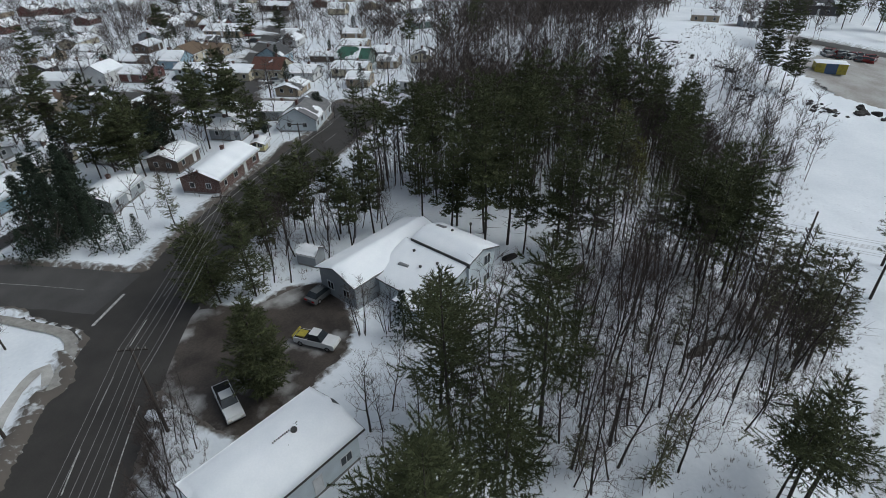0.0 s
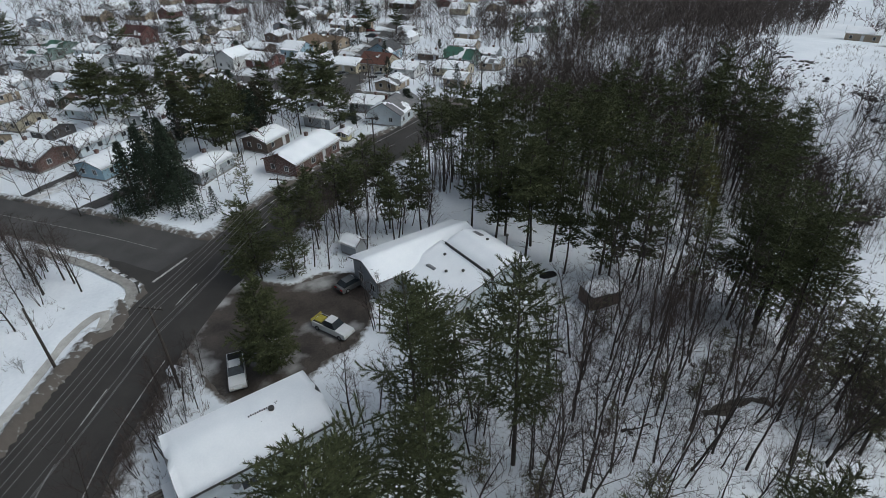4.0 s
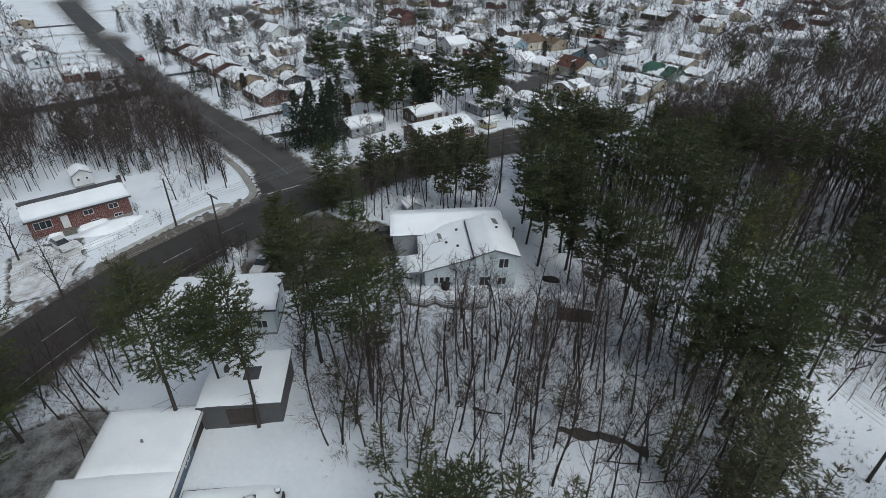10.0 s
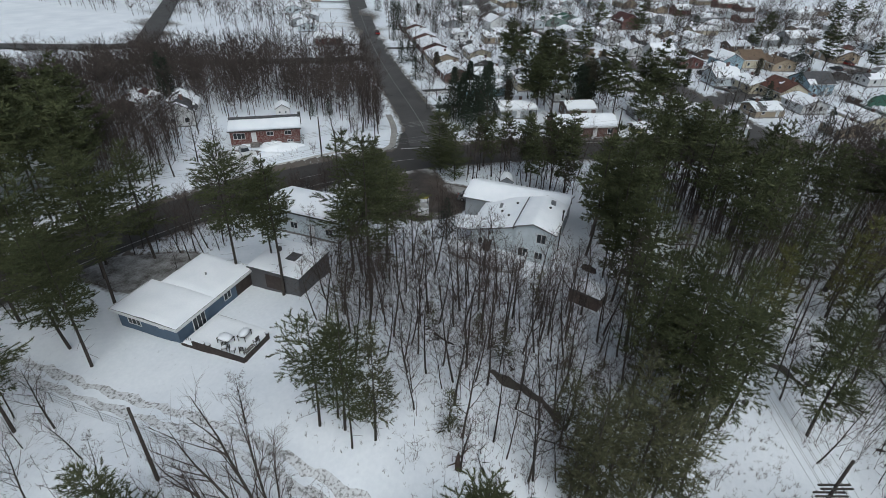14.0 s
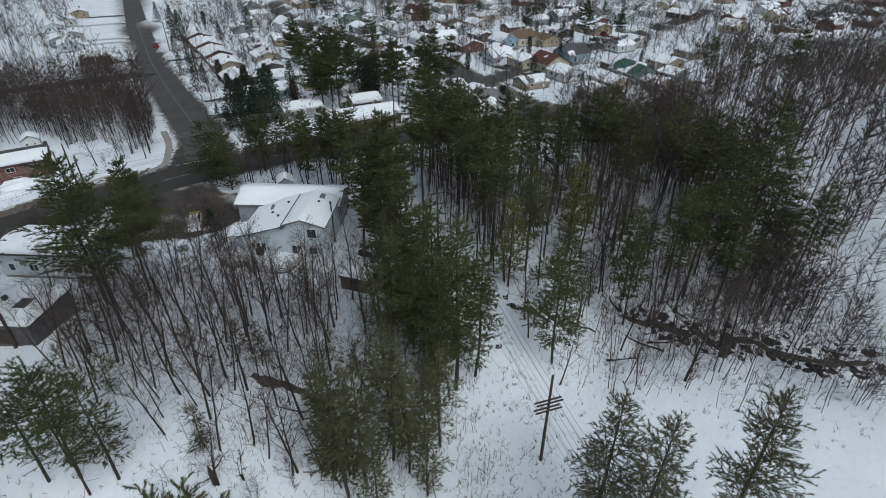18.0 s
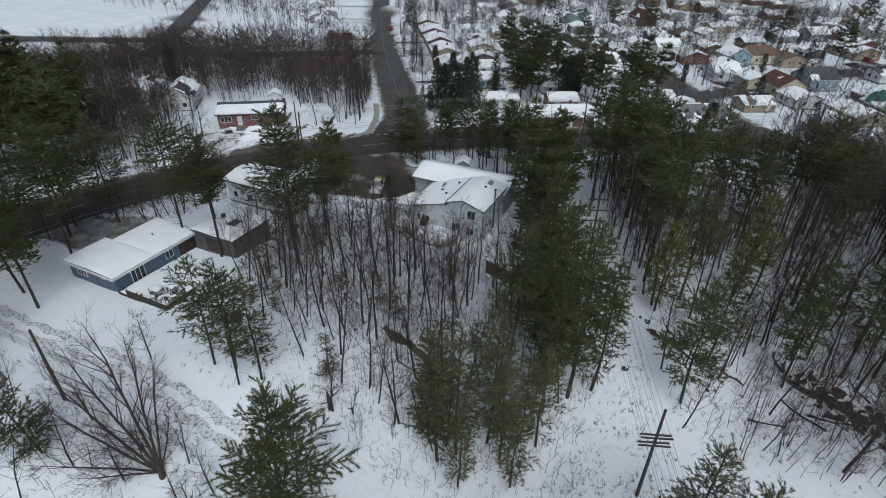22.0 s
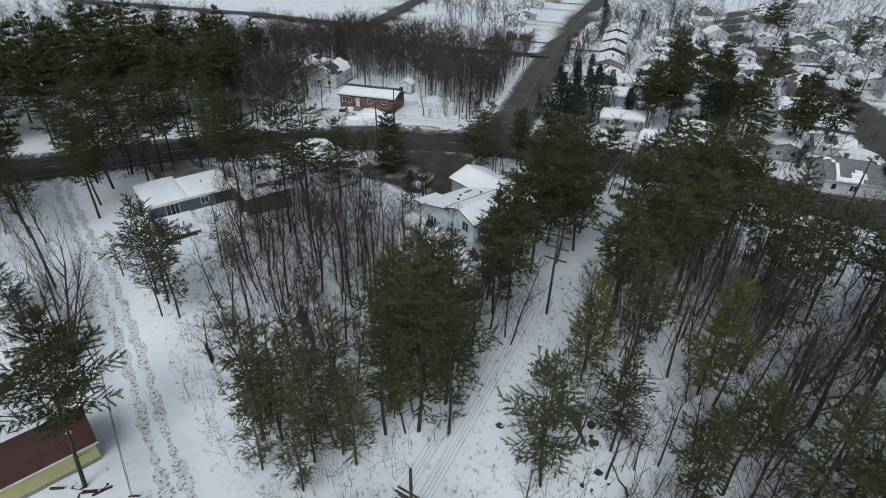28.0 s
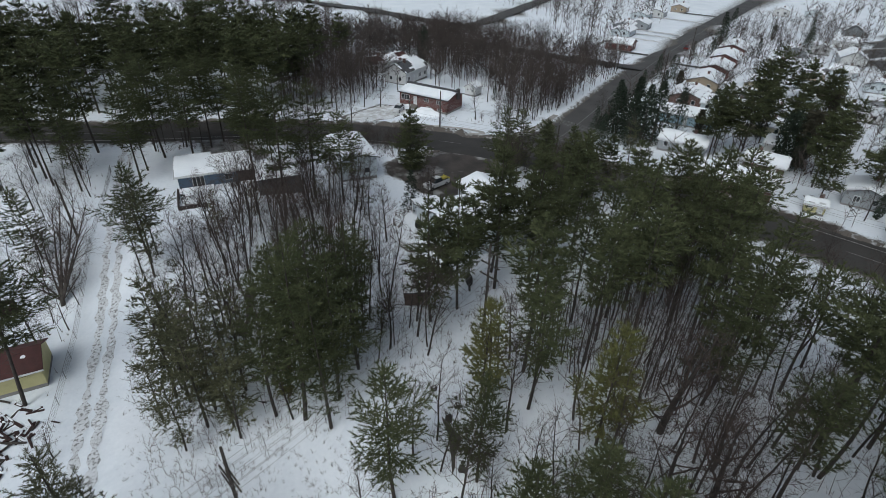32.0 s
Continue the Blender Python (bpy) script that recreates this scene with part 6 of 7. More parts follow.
for k in range(300):
    x, y = rt.uniform(-300, -100), rt.uniform(-60, 160)
    if len([o for o in scene.objects if o.get("group") == "town evergreens"]) < 36 and y > 0.6 * (x + 100) + 8 and free(x, y, -1.5):
        tree_thing(*rt.choice((("spruce_tree", SPRUCES[1]), ("cedar_tree", CEDARS[1]), ("pine_tree", MID_PINES[k % 4]))), x, y, "dark evergreen between snowy town yards", "tree", "town evergreens", rt.uniform(0, 6), rt.uniform(0.5, 0.85))

for x, y, tall, i in ((-34.5, 181, 13, 0), (-32.0, 186, 15, 1), (-36.4, 190, 12, 2), (-29.8, 193, 13, 3), (-44, 268, 10, 0), (-40, 272, 9, 1), (-49, 266, 8, 2), (-28, 264, 10, 3), (-24, 268, 11, 0), (-13, 254, 10, 1), (-8, 258, 11, 2), (-31, 300, 12, 3), (-20, 300, 12, 1), (-62, 270, 8, 0)):
    tree_thing("pine_tree", MID_PINES[i], x, y, "dark pine behind the gravel yard", "tree", "pines behind the yard", rt.uniform(0, 6.28), tall / 20)

# named bare trees near the path
for x, y, k, sz, kind, lab in ((-8.9, 31.8, 0, 1.1, BROAD, "spreading bare maple with dark twisted limbs"), (3.1, 47.2, 1, 0.75, BROAD, "bare tree above a split stump"), (-39.3, 83.1, 2, 1.35, OAK, "broad bare oak with heavy dark limbs"), (-34.6, 88.6, 1, 1.0, OAK, "broad bare tree with heavy dark limbs"), (-37.6, 90.4, 0, 1.05, OAK, "broad bare tree with heavy dark limbs"), (-30.6, 86.4, 0, 0.8, OAK, "broad bare tree with heavy dark limbs"), (-40.6, 88.0, 2, 0.8, OAK, "broad bare tree with heavy dark limbs"), (-27.0, 40.0, 1, 1.0, BROAD, "bare maple beside the snowy deck"),
                               (-20.5, 16.5, 0, 0.8, BROAD, "bare tree behind the long bungalow"), (7.2, 27.5, 2, 0.6, BROAD, "low bushy bare tree by the lane"), (9.9, 70.4, 0, 0.5, BROAD, "small bare tree at the fence"), (13.1, 61.3, 1, 0.45, BROAD, "small bare tree by the woodpile"),
                               (-38.3, 29.2, 0, 1.15, MULTI, "clump of bare stems at the drive"), (-36.5, 31.5, 1, 1.0, MULTI, "clump of bare stems at the drive"), (-34.5, 5.0, 0, 0.9, MULTI, "clump of bare stems by the road"), (-40.5, 6.5, 1, 0.9, MULTI, "clump of bare stems by the road"), (-14, 93, 0, 1.1, BROAD, "bare tree at the rocky stream"), (-20, 99, 2, 1.0, BROAD, "bare tree at the rocky stream"), (-27, 86, 0, 0.7, BROAD, "dark bare tree in the north woods")):
    tree_thing("bare_tree", kind[k], x, y, lab, "tree", "bare trees", rt.uniform(0, 6.28), sz)


tree_thing("bare_tree", LANE_TREE, 15.0, 37.1, "bare spreading tree leaning over the snow beside the lane fence", "tree", "bare trees")


for i, (x, y) in enumerate([(-34.9, -22.1), (-42.0, -23.2), (-41.6, -34.6), (-49.6, -37.8), (-45.8, -22.0), (-35.9, -39.6), (-42.4, -41.1), (-28.7, -35.7), (-54.7, -34.5), (-30.8, -27.4), (-40.5, -48.7), (-35.6, -10.9)]):
    tree_thing("bare_tree", BROAD[i % 3], x, y, "spreading bare tree in the yards across the road", "tree", "bare trees", rt.uniform(0, 6.28), rt.uniform(0.85, 1.15))


def scatter(n, poly, pad, kinds, lo, hi, name, label, group, cut=2.6, gap=1.4):
    xs, ys = [p[0] for p in poly], [p[1] for p in poly]
    got, tries = [], 0
    while len(got) < n and tries < n * 40:
        tries += 1
        x, y = rt.uniform(min(xs), max(xs)), rt.uniform(min(ys), max(ys))
        if inside(np.array([x]), np.array([y]), poly)[0] and all((x - a) ** 2 + (y - b) ** 2 > gap * gap for a, b in got) and free(x, y, pad, cut):
            got.append((x, y))
            tree_thing(name, rt.choice(kinds), x, y, label, "tree", group, rt.uniform(0, 6.28), rt.uniform(lo, hi), rt.uniform(-4, 4))


MIDWOOD = [(-29, 20), (-22, 21), (-5, 25), (0, 40), (2, 58), (-6, 68), (-24, 66), (-27, 58), (-24, 44), (-27, 32)]
scatter(16, MIDWOOD, 0.2, SAPLING_PINES, 0.6, 1.1, "pine_tree", "small thin pine sapling with pale sparse needles", "pine saplings", gap=2.5)
scatter(120, MIDWOOD, 0.2, SLIM, 0.7, 1.25, "slim_tree", "slender bare young tree in the snow", "slim trees of the middle wood", gap=1.1)
scatter(30, MIDWOOD, 0.2, BARE, 0.7, 1.0, "bare_tree", "bare grey-brown tree in the snow", "bare trees", gap=2.5)
NORTHWOOD = [(-10, 79), (-14, 84), (-24, 106), (-40, 118), (-84, 110), (-76, 70), (-72, 56), (-34, 68), (-22, 73)]
scatter(112, NORTHWOOD, 0, SLIM, 0.8, 1.25, "slim_tree", "slender bare tree in the north woods", "slim trees of the north woods", gap=1.3)
scatter(58, NORTHWOOD, 0, BARE, 0.7, 1.0, "bare_tree", "tall bare tree in the north woods", "bare trees", gap=2.5)
scatter(44, [(-9, 82), (-12, 93), (-17, 102), (-30, 104), (-28, 90), (-18, 82)], 0, SLIM + MULTI, 0.35, 0.75, "stream_tree", "low bare tree by the rocky stream", "low trees by the stream", gap=1.2)
scatter(22, [(-66, -2), (-70, 3), (-92, -8), (-96, -16), (-80, -8)], 0, MULTI + LIGHT_BARE, 0.7, 1.0, "bare_tree", "bare many-stemmed tree at the street corner", "bare trees", gap=1.8)
scatter(26, [(-66, 36), (-56, 24), (-50, 33), (-50, 50), (-66, 54)], 0, SLIM, 0.8, 1.2, "slim_tree", "slender bare tree behind the house", "slim trees behind the house", gap=1.2)
scatter(40, [(-64, -4), (-72, 4), (-130, -35), (-122, -52), (-80, -34), (-66, -12)], 0, LIGHT_BARE, 0.6, 0.9, "bare_tree", "bare roadside tree above the snow", "bare trees", gap=2.0)
scatter(30, [(-52, -36), (-36, -24), (-20, -18), (-20, -32), (-44, -50)], 0, LIGHT_BARE, 0.6, 0.9, "bare_tree", "bare tree across the road", "bare trees", gap=2.5)
scatter(34, [(12.5, 0), (26, -10), (30, 45), (13, 45)], 0, LIGHT_BARE + SLIM, 0.5, 0.9, "bare_tree", "bare tree beyond the lane fence", "bare trees", gap=2.5)
scatter(36, [(-34, 0), (-10, -9), (4, -11), (6, 4), (-10, 4), (-24, 3)], 0, SLIM, 0.6, 1.0, "slim_tree", "slender bare tree by the road", "slim trees by the road", gap=1.4)
scatter(26, [(-47, 8), (-41, 2), (-34, -1), (-33, 4), (-38, 9), (-44, 11)], 0, SLIM + MULTI, 0.4, 0.7, "slim_tree", "bare roadside brush tree", "slim trees by the road", gap=1.0)
scatter(70, [(-95, 60), (-75, 10), (-250, -90), (-300, 100), (-200, 150), (-110, 110)], -2, LIGHT_BARE, 0.5, 0.85, "bare_tree", "bare yard tree between the town houses", "town trees", gap=5)


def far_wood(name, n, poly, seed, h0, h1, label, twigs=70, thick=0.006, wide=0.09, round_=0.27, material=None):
    """Leafless woods too many to count, one joined mesh of trunks, forking limbs and twigs in rounded crowns."""
    r = random.Random(seed)
    s = Soup()
    xs, ys = [p[0] for p in poly], [p[1] for p in poly]
    px = np.array([r.uniform(min(xs), max(xs)) for _ in range(n * 4)])
    py = np.array([r.uniform(min(ys), max(ys)) for _ in range(n * 4)])
    ok = inside(px, py, poly)
    for l_, w in ROADS:
        ok &= line_dist(px, py, l_) > w / 2 + 1.5
    for a, b, c in HOMES:
        ok &= np.hypot(px - a, py - b) > c - 1.5
    ok &= line_dist(px, py, CUT) > 2.6
    ok &= line_dist(px, py, LANE) > 3.2
    px, py = px[ok][:n], py[ok][:n]
    pz = land(px, py)[0]
    for x, y, z in zip(px, py, pz):
        h = r.uniform(h0, h1) * r.uniform(0.75, 1.1)
        p, d = Vector((x, y, z - 0.3)), Vector((r.uniform(-0.09, 0.09), r.uniform(-0.09, 0.09), 1)).normalized()
        top = p + d * h * 0.94
        s.tube([p, p + d * h * 0.5 + rv(r, 0.25), top], [h * thick + 0.012, h * thick * 0.6, 0.012], 3, False)
        R = h * round_ * r.uniform(0.7, 1.25)
        arms = []
        for k in range(max(3, twigs // 7)):
            u = r.uniform(0.3, 0.85)
            a = k * 2.4 + r.uniform(-0.5, 0.5)
            q = p.lerp(top, u)
            e = q + Vector((math.cos(a) * R, math.sin(a) * R, r.uniform(0.5, 1.1) * R)) * (1.15 - 0.75 * abs(u - 0.5)) * r.uniform(0.6, 1.1)
            s.blade(q, (e - q).normalized(), (e - q).length, wide * 1.3, (e - q).cross(rv(r)).normalized())
            arms.append((q, e))
        for k in range(twigs - len(arms)):
            q, e = arms[k % len(arms)] if k % 5 else (p.lerp(top, 0.6), top)
            t = r.uniform(0.25, 1.0)
            bd = ((e - q).normalized() * 0.7 + rv(r, 0.9) + Vector((0, 0, 0.35))).normalized()
            s.blade(q.lerp(e, t), bd, h * r.uniform(0.06, 0.15), wide * 0.8, bd.cross(rv(r)).normalized())
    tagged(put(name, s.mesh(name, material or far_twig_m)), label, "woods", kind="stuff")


far_wood("ridge_woods", 2300, [(-104, 112), (-60, 108), (-34, 110), (-46, 136), (-68, 163), (-84, 196), (-84, 240), (-100, 300), (-240, 320), (-160, 205), (-128, 150)], 1, 9, 15, "dense bare brown woods on the snowy ridge", 52, wide=0.15)
far_wood("far_slope_woods", 760, [(-128, 150), (-150, 138), (-190, 165), (-240, 225), (-330, 300), (-270, 340), (-160, 205)], 17, 8, 14, "bare woods on the slope behind the town", 40, wide=0.2)
far_wood("yard_edge_woods", 130, [(-36, 176), (-24, 226), (-44, 262), (-74, 250), (-62, 232), (-46, 204)], 21, 6, 11, "bare brush at the foot of the hill by the yard", 50, wide=0.14)
far_wood("horizon_woods", 260, [(-90, 262), (-10, 262), (30, 250), (60, 330), (-100, 350)], 22, 8, 13, "distant bare woods beyond the yard road", 36, wide=0.2)
far_wood("near_ridge_woods", 400, [(-84, 86), (-66, 92), (-44, 104), (-26, 104), (-22, 112), (-60, 114), (-100, 116), (-92, 96)], 2, 9, 14, "dense bare woods behind the pines", 90)
far_wood("hill_foot_woods", 90, [(-44, 118), (-22, 108), (-6, 112), (-12, 136), (-30, 150), (-44, 140)], 12, 7, 12, "bare trees at the foot of the rocky hill", 90)
far_wood("south_woods", 760, [(-66, -62), (-78, -38), (-128, -54), (-114, -76), (-98, -92), (-66, -100), (-44, -92), (-48, -75)], 3, 9, 14, "bare woods between the back roads", 80, wide=0.10)
far_wood("south_roadside_woods", 290, [(-76, -8), (-88, -6), (-134, -36), (-128, -54), (-82, -34), (-78, -20)], 4, 8, 13, "bare brown woods beside the side road", 90)
far_wood("bank_woods", 90, [(-17, 88), (-14.5, 96), (-13, 104), (-9, 112), (-30, 118), (-42, 104), (-28, 92)], 15, 7, 12, "bare trees above the rocky bank", 110, wide=0.075)
far_wood("stand_underwood", 240, [(-36, 65), (-48, 59), (-60, 56), (-73, 58), (-66, 70), (-60, 78), (-46, 82), (-34, 76)], 16, 8, 14, "slim dark stems between the dense pines", 44, 0.0065, 0.05, 0.15)
far_wood("yard_woods", 260, [(-66, -72), (-52, -36), (-42, -27), (-22, -22), (-24, -40), (-40, -82)], 13, 8, 13, "bare trees around the yards across the road", 90)
far_wood("shed_woods", 110, [(-66, -32), (-78, -30), (-92, -14), (-100, -22), (-82, -48), (-67, -52)], 14, 8, 13, "bare trees behind the garden shed", 90)
far_wood("distant_woods", 1600, [(-150, -120), (-140, -50), (-330, -190), (-520, -300), (-460, -420), (-180, -300)], 5, 10, 15, "distant bare woods beyond the back road", 44, wide=0.15, round_=0.2)
far_wood("lower_woods", 620, [(-40, -60), (0, -45), (40, -45), (90, -70), (60, -160), (-40, -200), (-60, -130)], 6, 9, 14, "bare woods across the main road", 80, wide=0.10)
far_wood("town_edge_woods", 1500, [(-240, -60), (-270, 40), (-230, 180), (-250, 300), (-420, 330), (-520, 60), (-420, -140)], 7, 8, 14, "bare trees at the far edge of town", 40, wide=0.18)
far_wood("town_yard_trees", 1800, [(-96, 60), (-80, 12), (-250, -88), (-330, 60), (-280, 190), (-170, 170), (-112, 118)], 10, 5, 11, "bare yard trees and hedges between town houses", 56, wide=0.11, round_=0.34)
far_wood("saplings", 620, [(-28, 21), (-5, 26), (0, 40), (3, 60), (-6, 72), (-24, 66), (-30, 62), (-24, 44), (-27, 32)], 8, 1.5, 5.5, "thin leafless saplings standing in the snow", 24, 0.0045, 0.03, material=twig_m)
far_wood("north_saplings", 560, [(-8, 80), (-20, 106), (-60, 112), (-80, 72), (-70, 56), (-34, 68)], 9, 2, 6, "thin leafless saplings below the pines", 24, 0.0045, 0.03)

far_wood("lane_saplings", 190, [(-1, 41), (7, 43), (6.5, 60), (4, 78), (-5, 76), (-1, 60)], 21, 1.2, 4.5, "thin leafless saplings beside the snowy lane", 22, 0.0045, 0.03, material=twig_m)
far_wood("stream_saplings", 330, [(-30, 82), (-14, 79), (-8, 98), (-12, 120), (-36, 112)], 22, 2, 8, "thin leafless trees along the stream", 34, 0.0055, 0.035, material=twig_m)
far_wood("yard_saplings", 90, [(12.6, 6), (22, 4), (24, 44), (14.4, 44)], 23, 1.5, 6, "thin leafless trees beyond the lane fence", 30, 0.005, 0.032, material=twig_m)

# ---- vehicles ----
def car(x, y, rot, paint, label, kind="car", L=4.5, snow=False):
    W, z = 1.8, (1.45 if kind == "car" else 1.8)
    e = empty("pickup_truck" if kind != "car" else "car", pose(x, y, float(base(x, y)) + 0.03, 0, 0, rot), label, "vehicle", "parked vehicles")
    f = L / 2
    if kind == "car":
        low = [(-f, 0.45), (-f + 0.05, 0.85), (-f + 0.9, 0.95), (f - 1.15, 0.92), (f - 0.1, 0.75), (f, 0.45), (f - 0.1, 0.25), (-f + 0.1, 0.25)]
        top = [(-f + 0.35, 0.93), (-f + 0.85, z), (0.2, z), (f - 1.35, 0.92)]
    else:
        low = [(-f, 0.5), (-f, 1.05), (-f + 1.7, 1.08), (f - 1.5, 1.1), (f - 0.15, 1.0), (f, 0.6), (f - 0.1, 0.35), (-f + 0.1, 0.35)]
        top = [(-0.75, 1.07), (-0.65, z), (0.55, z), (f - 1.55, 1.09)]
    bm = bmesh.new()

    def loft(profile, w0, w1, material):
        s = Soup()
        n = len(profile)
        zmax = max(p[1] for p in profile)
        zmin = min(p[1] for p in profile)
        ww = [w0 + (w1 - w0) * (p[1] - zmin) / (zmax - zmin) for p in profile]
        s.add([(p[0], -w, p[1]) for p, w in zip(profile, ww)] + [(p[0], w, p[1]) for p, w in zip(profile, ww)],
              [tuple(range(n))[::-1], tuple(range(n, 2 * n))] + [(i, (i + 1) % n, (i + 1) % n + n, i + n) for i in range(n)])
        return s
    bm.free()
    put("body", loft(low, W / 2, W / 2 - 0.05, None).mesh("body", paint), e)
    put("cabin_glass", loft(top, W / 2 - 0.08, W / 2 - 0.28, None).mesh("cabin_glass", pane_m), e)
    r = Soup()
    r.box(top[1][0] + 0.05, -W / 2 + 0.3, z - 0.03, top[2][0] - 0.02, W / 2 - 0.3, z + 0.03)
    put("roof_panel", r.mesh("roof_panel", paint if not snow else roof_snow_m), e)
    if kind != "car":
        b = Soup()
        b.box(-f + 0.12, -W / 2 + 0.14, 1.085, -0.9, W / 2 - 0.14, 1.1)
        put("bed_liner", b.mesh("bed_liner", rubber_m), e)
    for sx in (-f + 0.85, f - 0.9):
        for sy in (-1, 1):
            t = Soup()
            t.tube([(0, -0.1, 0), (0, 0.1, 0)], [0.33, 0.33], 14)
            t.f.append(tuple(range(13, -1, -1)))
            wh = put("wheel", t.mesh("wheel", rubber_m), e, pose(sx, sy * (W / 2 - 0.08), 0.33))
            t = Soup()
            t.tube([(0, 0.1 * sy, 0), (0, 0.118 * sy, 0)], [0.2, 0.18], 10)
            put("rim", t.mesh("rim", rim_m), wh)
    for sy in (-1, 1):
        for nm, px, mt in (("headlight", f - 0.04, lamp_m), ("tail_light", -f - 0.0, tail_m)):
            b = Soup()
            b.box(-0.05, -0.2, 0, 0.05, 0.2, 0.16)
            put(nm, b.mesh(nm, mt), e, pose(px, sy * (W / 2 - 0.28), 0.62))
    return e


car(-40.8, 13.5, -14, PAINT["white"], "white pickup with black open bed on the mud", "truck", 5.3)
plow = car(-41.2, 25.0, 22, PAINT["white"], "white truck carrying yellow gear on the mud", "truck", 5.2)
b = Soup()
b.box(-2.3, -0.6, 1.1, -1.3, 0.5, 1.24), b.box(-2.72, -0.85, 0.8, -2.55, 0.85, 1.25)
put("yellow_gear", b.mesh("yellow_gear", plow_m), plow, None, "bright yellow equipment on the bed")
car(-48.0, 31.0, 100, PAINT["grey"], "dark grey car parked by the house wall", "car", 4.4)
car(-48.9, -17.4, 50, PAINT["white"], "white car parked before the brick bungalow")
for x, y, rot, c, lab in ((-140.5, 88.5, 60, "silver", "silver car in a ploughed drive"), (-138.0, 85.0, 60, "white", "white car at the kerb of the town street"), (-118, 74.5, 28, "silver", "snowy silver car in a yard"), (-178, -53.5, 215, "red", "dark red car in a snowy drive"),
                          (-166, 72, 30, "black", "black car by the brick house"), (-208, 122, 30, "red", "red car on the town street"), (-196, 116, 215, "black", "black car on the town street"), (-226, 150, 40, "grey", "grey car on the town street"), (-110.0, 63.0, 28, "grey", "grey car beside the snowy lot"), (-63, -53, 40, "black", "dark car in a snowy yard"), (-149, 80, 120, "grey", "grey car in a town drive")):
    car(x, y, rot, PAINT[c], lab)


# ---- poles, wires, fence ----
def utility_pole(x, y, h, rot, arms, lean=0.0, drop=0.35, label="weathered wooden utility pole with crossarms"):
    e = empty("utility_pole", pose(x, y, ground_z(x, y) - 0.2, lean, 0, rot), label, "pole", "utility poles")
    s = Soup()
    s.tube([(0, 0, 0), (0, 0, h * 0.5), (0, 0, h)], [0.17, 0.14, 0.11], 8)
    put("shaft", s.mesh("shaft", pole_m, True), e)
    for k in range(arms):
        z = h - drop - (0.95 if arms == 2 else 1.5) * k
        s = Soup()
        s.box(-1.3, 0.11, z - 0.06, 1.3, 0.23, z + 0.06)
        if arms == 2:
            s.box(-1.3, -0.23, z - 0.06, 1.3, -0.11, z + 0.06)
        a = put("crossarm", s.mesh("crossarm", pole_m), e)
        for px in (-1.1, -0.5, 0.5, 1.1):
            s = Soup()
            s.tube([(px, 0.17, z + 0.06), (px, 0.17, z + 0.18), (px, 0.17, z + 0.26)], [0.03, 0.06, 0.035], 6)
            put("insulator", s.mesh("insulator", insulator_m), a)
    return e


def wire(a, b, sag, name="overhead_wire"):
    cu = bpy.data.curves.new(name, "CURVE")
    cu.dimensions, cu.bevel_depth, cu.bevel_resolution = "3D", 0.016, 0
    sp = cu.splines.new("POLY")
    sp.points.add(14)
    for i in range(15):
        t = i / 14
        sp.points[i].co = (*(Vector(a).lerp(Vector(b), t) - Vector((0, 0, sag * 4 * t * (1 - t)))), 1)
    cu.materials.append(wire_m)
    tagged(put(name, cu), "thin overhead wire strung between poles", "wire", "overhead wires")


LINE = [(-93, 37.5), (-62.4, 51.6), (-30.6, 64.2), (-2.8, 75.8), (24, 87), (64, 100)]
for x, y in LINE[1:5]:
    utility_pole(x, y, 12.0 if x < -10 else 11.4, 111.5, 3 if x < -10 else 2, 0, 1.2 if x < -10 else 3.2)
for (ax, ay), (bx, by) in zip(LINE[1:-2], LINE[2:-1]):
    for o in (-1.1, -0.5, 0.5, 1.1):
        ox, oy = -0.366 * o, 0.93 * o
        for z, z2 in ((10.8, 9.8), (9.3, 8.85)):
            wire((ax + ox, ay + oy, ground_z(ax, ay) + (z if ax < -10 else z2 - 1.6)), (bx + ox, by + oy, ground_z(bx, by) + (z if bx < -10 else z2 - 1.6)), 0.9)
STREET = [(24, -36), (-13.6, -16.4), (-42.6, 8.0), (-63.5, 28.5), (-78.5, 52.0), (-88.5, 76), (-97, 104)]
for x, y in STREET:
    utility_pole(x, y, 11.0, 45, 1)
for (ax, ay), (bx, by) in zip(STREET[:-1], STREET[1:]):
    for o, z in ((-1.0, 10.8), (-0.4, 10.8), (0.4, 10.8), (1.0, 10.8), (0.15, 8.4), (0.15, 7.8), (-0.1, 7.4)):
        wire((ax + 0.7 * o, ay + 0.7 * o, ground_z(ax, ay) + z), (bx + 0.7 * o, by + 0.7 * o, ground_z(bx, by) + z), 0.5)
for x, y, h, arms in ((-53.6, -2.4, 8.5, 0), (14.3, 23.9, 9.0, 0), (-94, 12.5, 10.5, 1), (-130, -15, 10.5, 1), (-170, -44, 10.5, 1), (-101, 96, 10, 1), (-128, 78, 9, 1), (-146, 72, 9, 1), (-176, 50, 9, 1), (-196, 8, 9, 1)):
    utility_pole(x, y, h, 35, arms, 0, 0.35, "weathered wooden pole in the snow" if arms == 0 else "weathered wooden utility pole with crossarms")

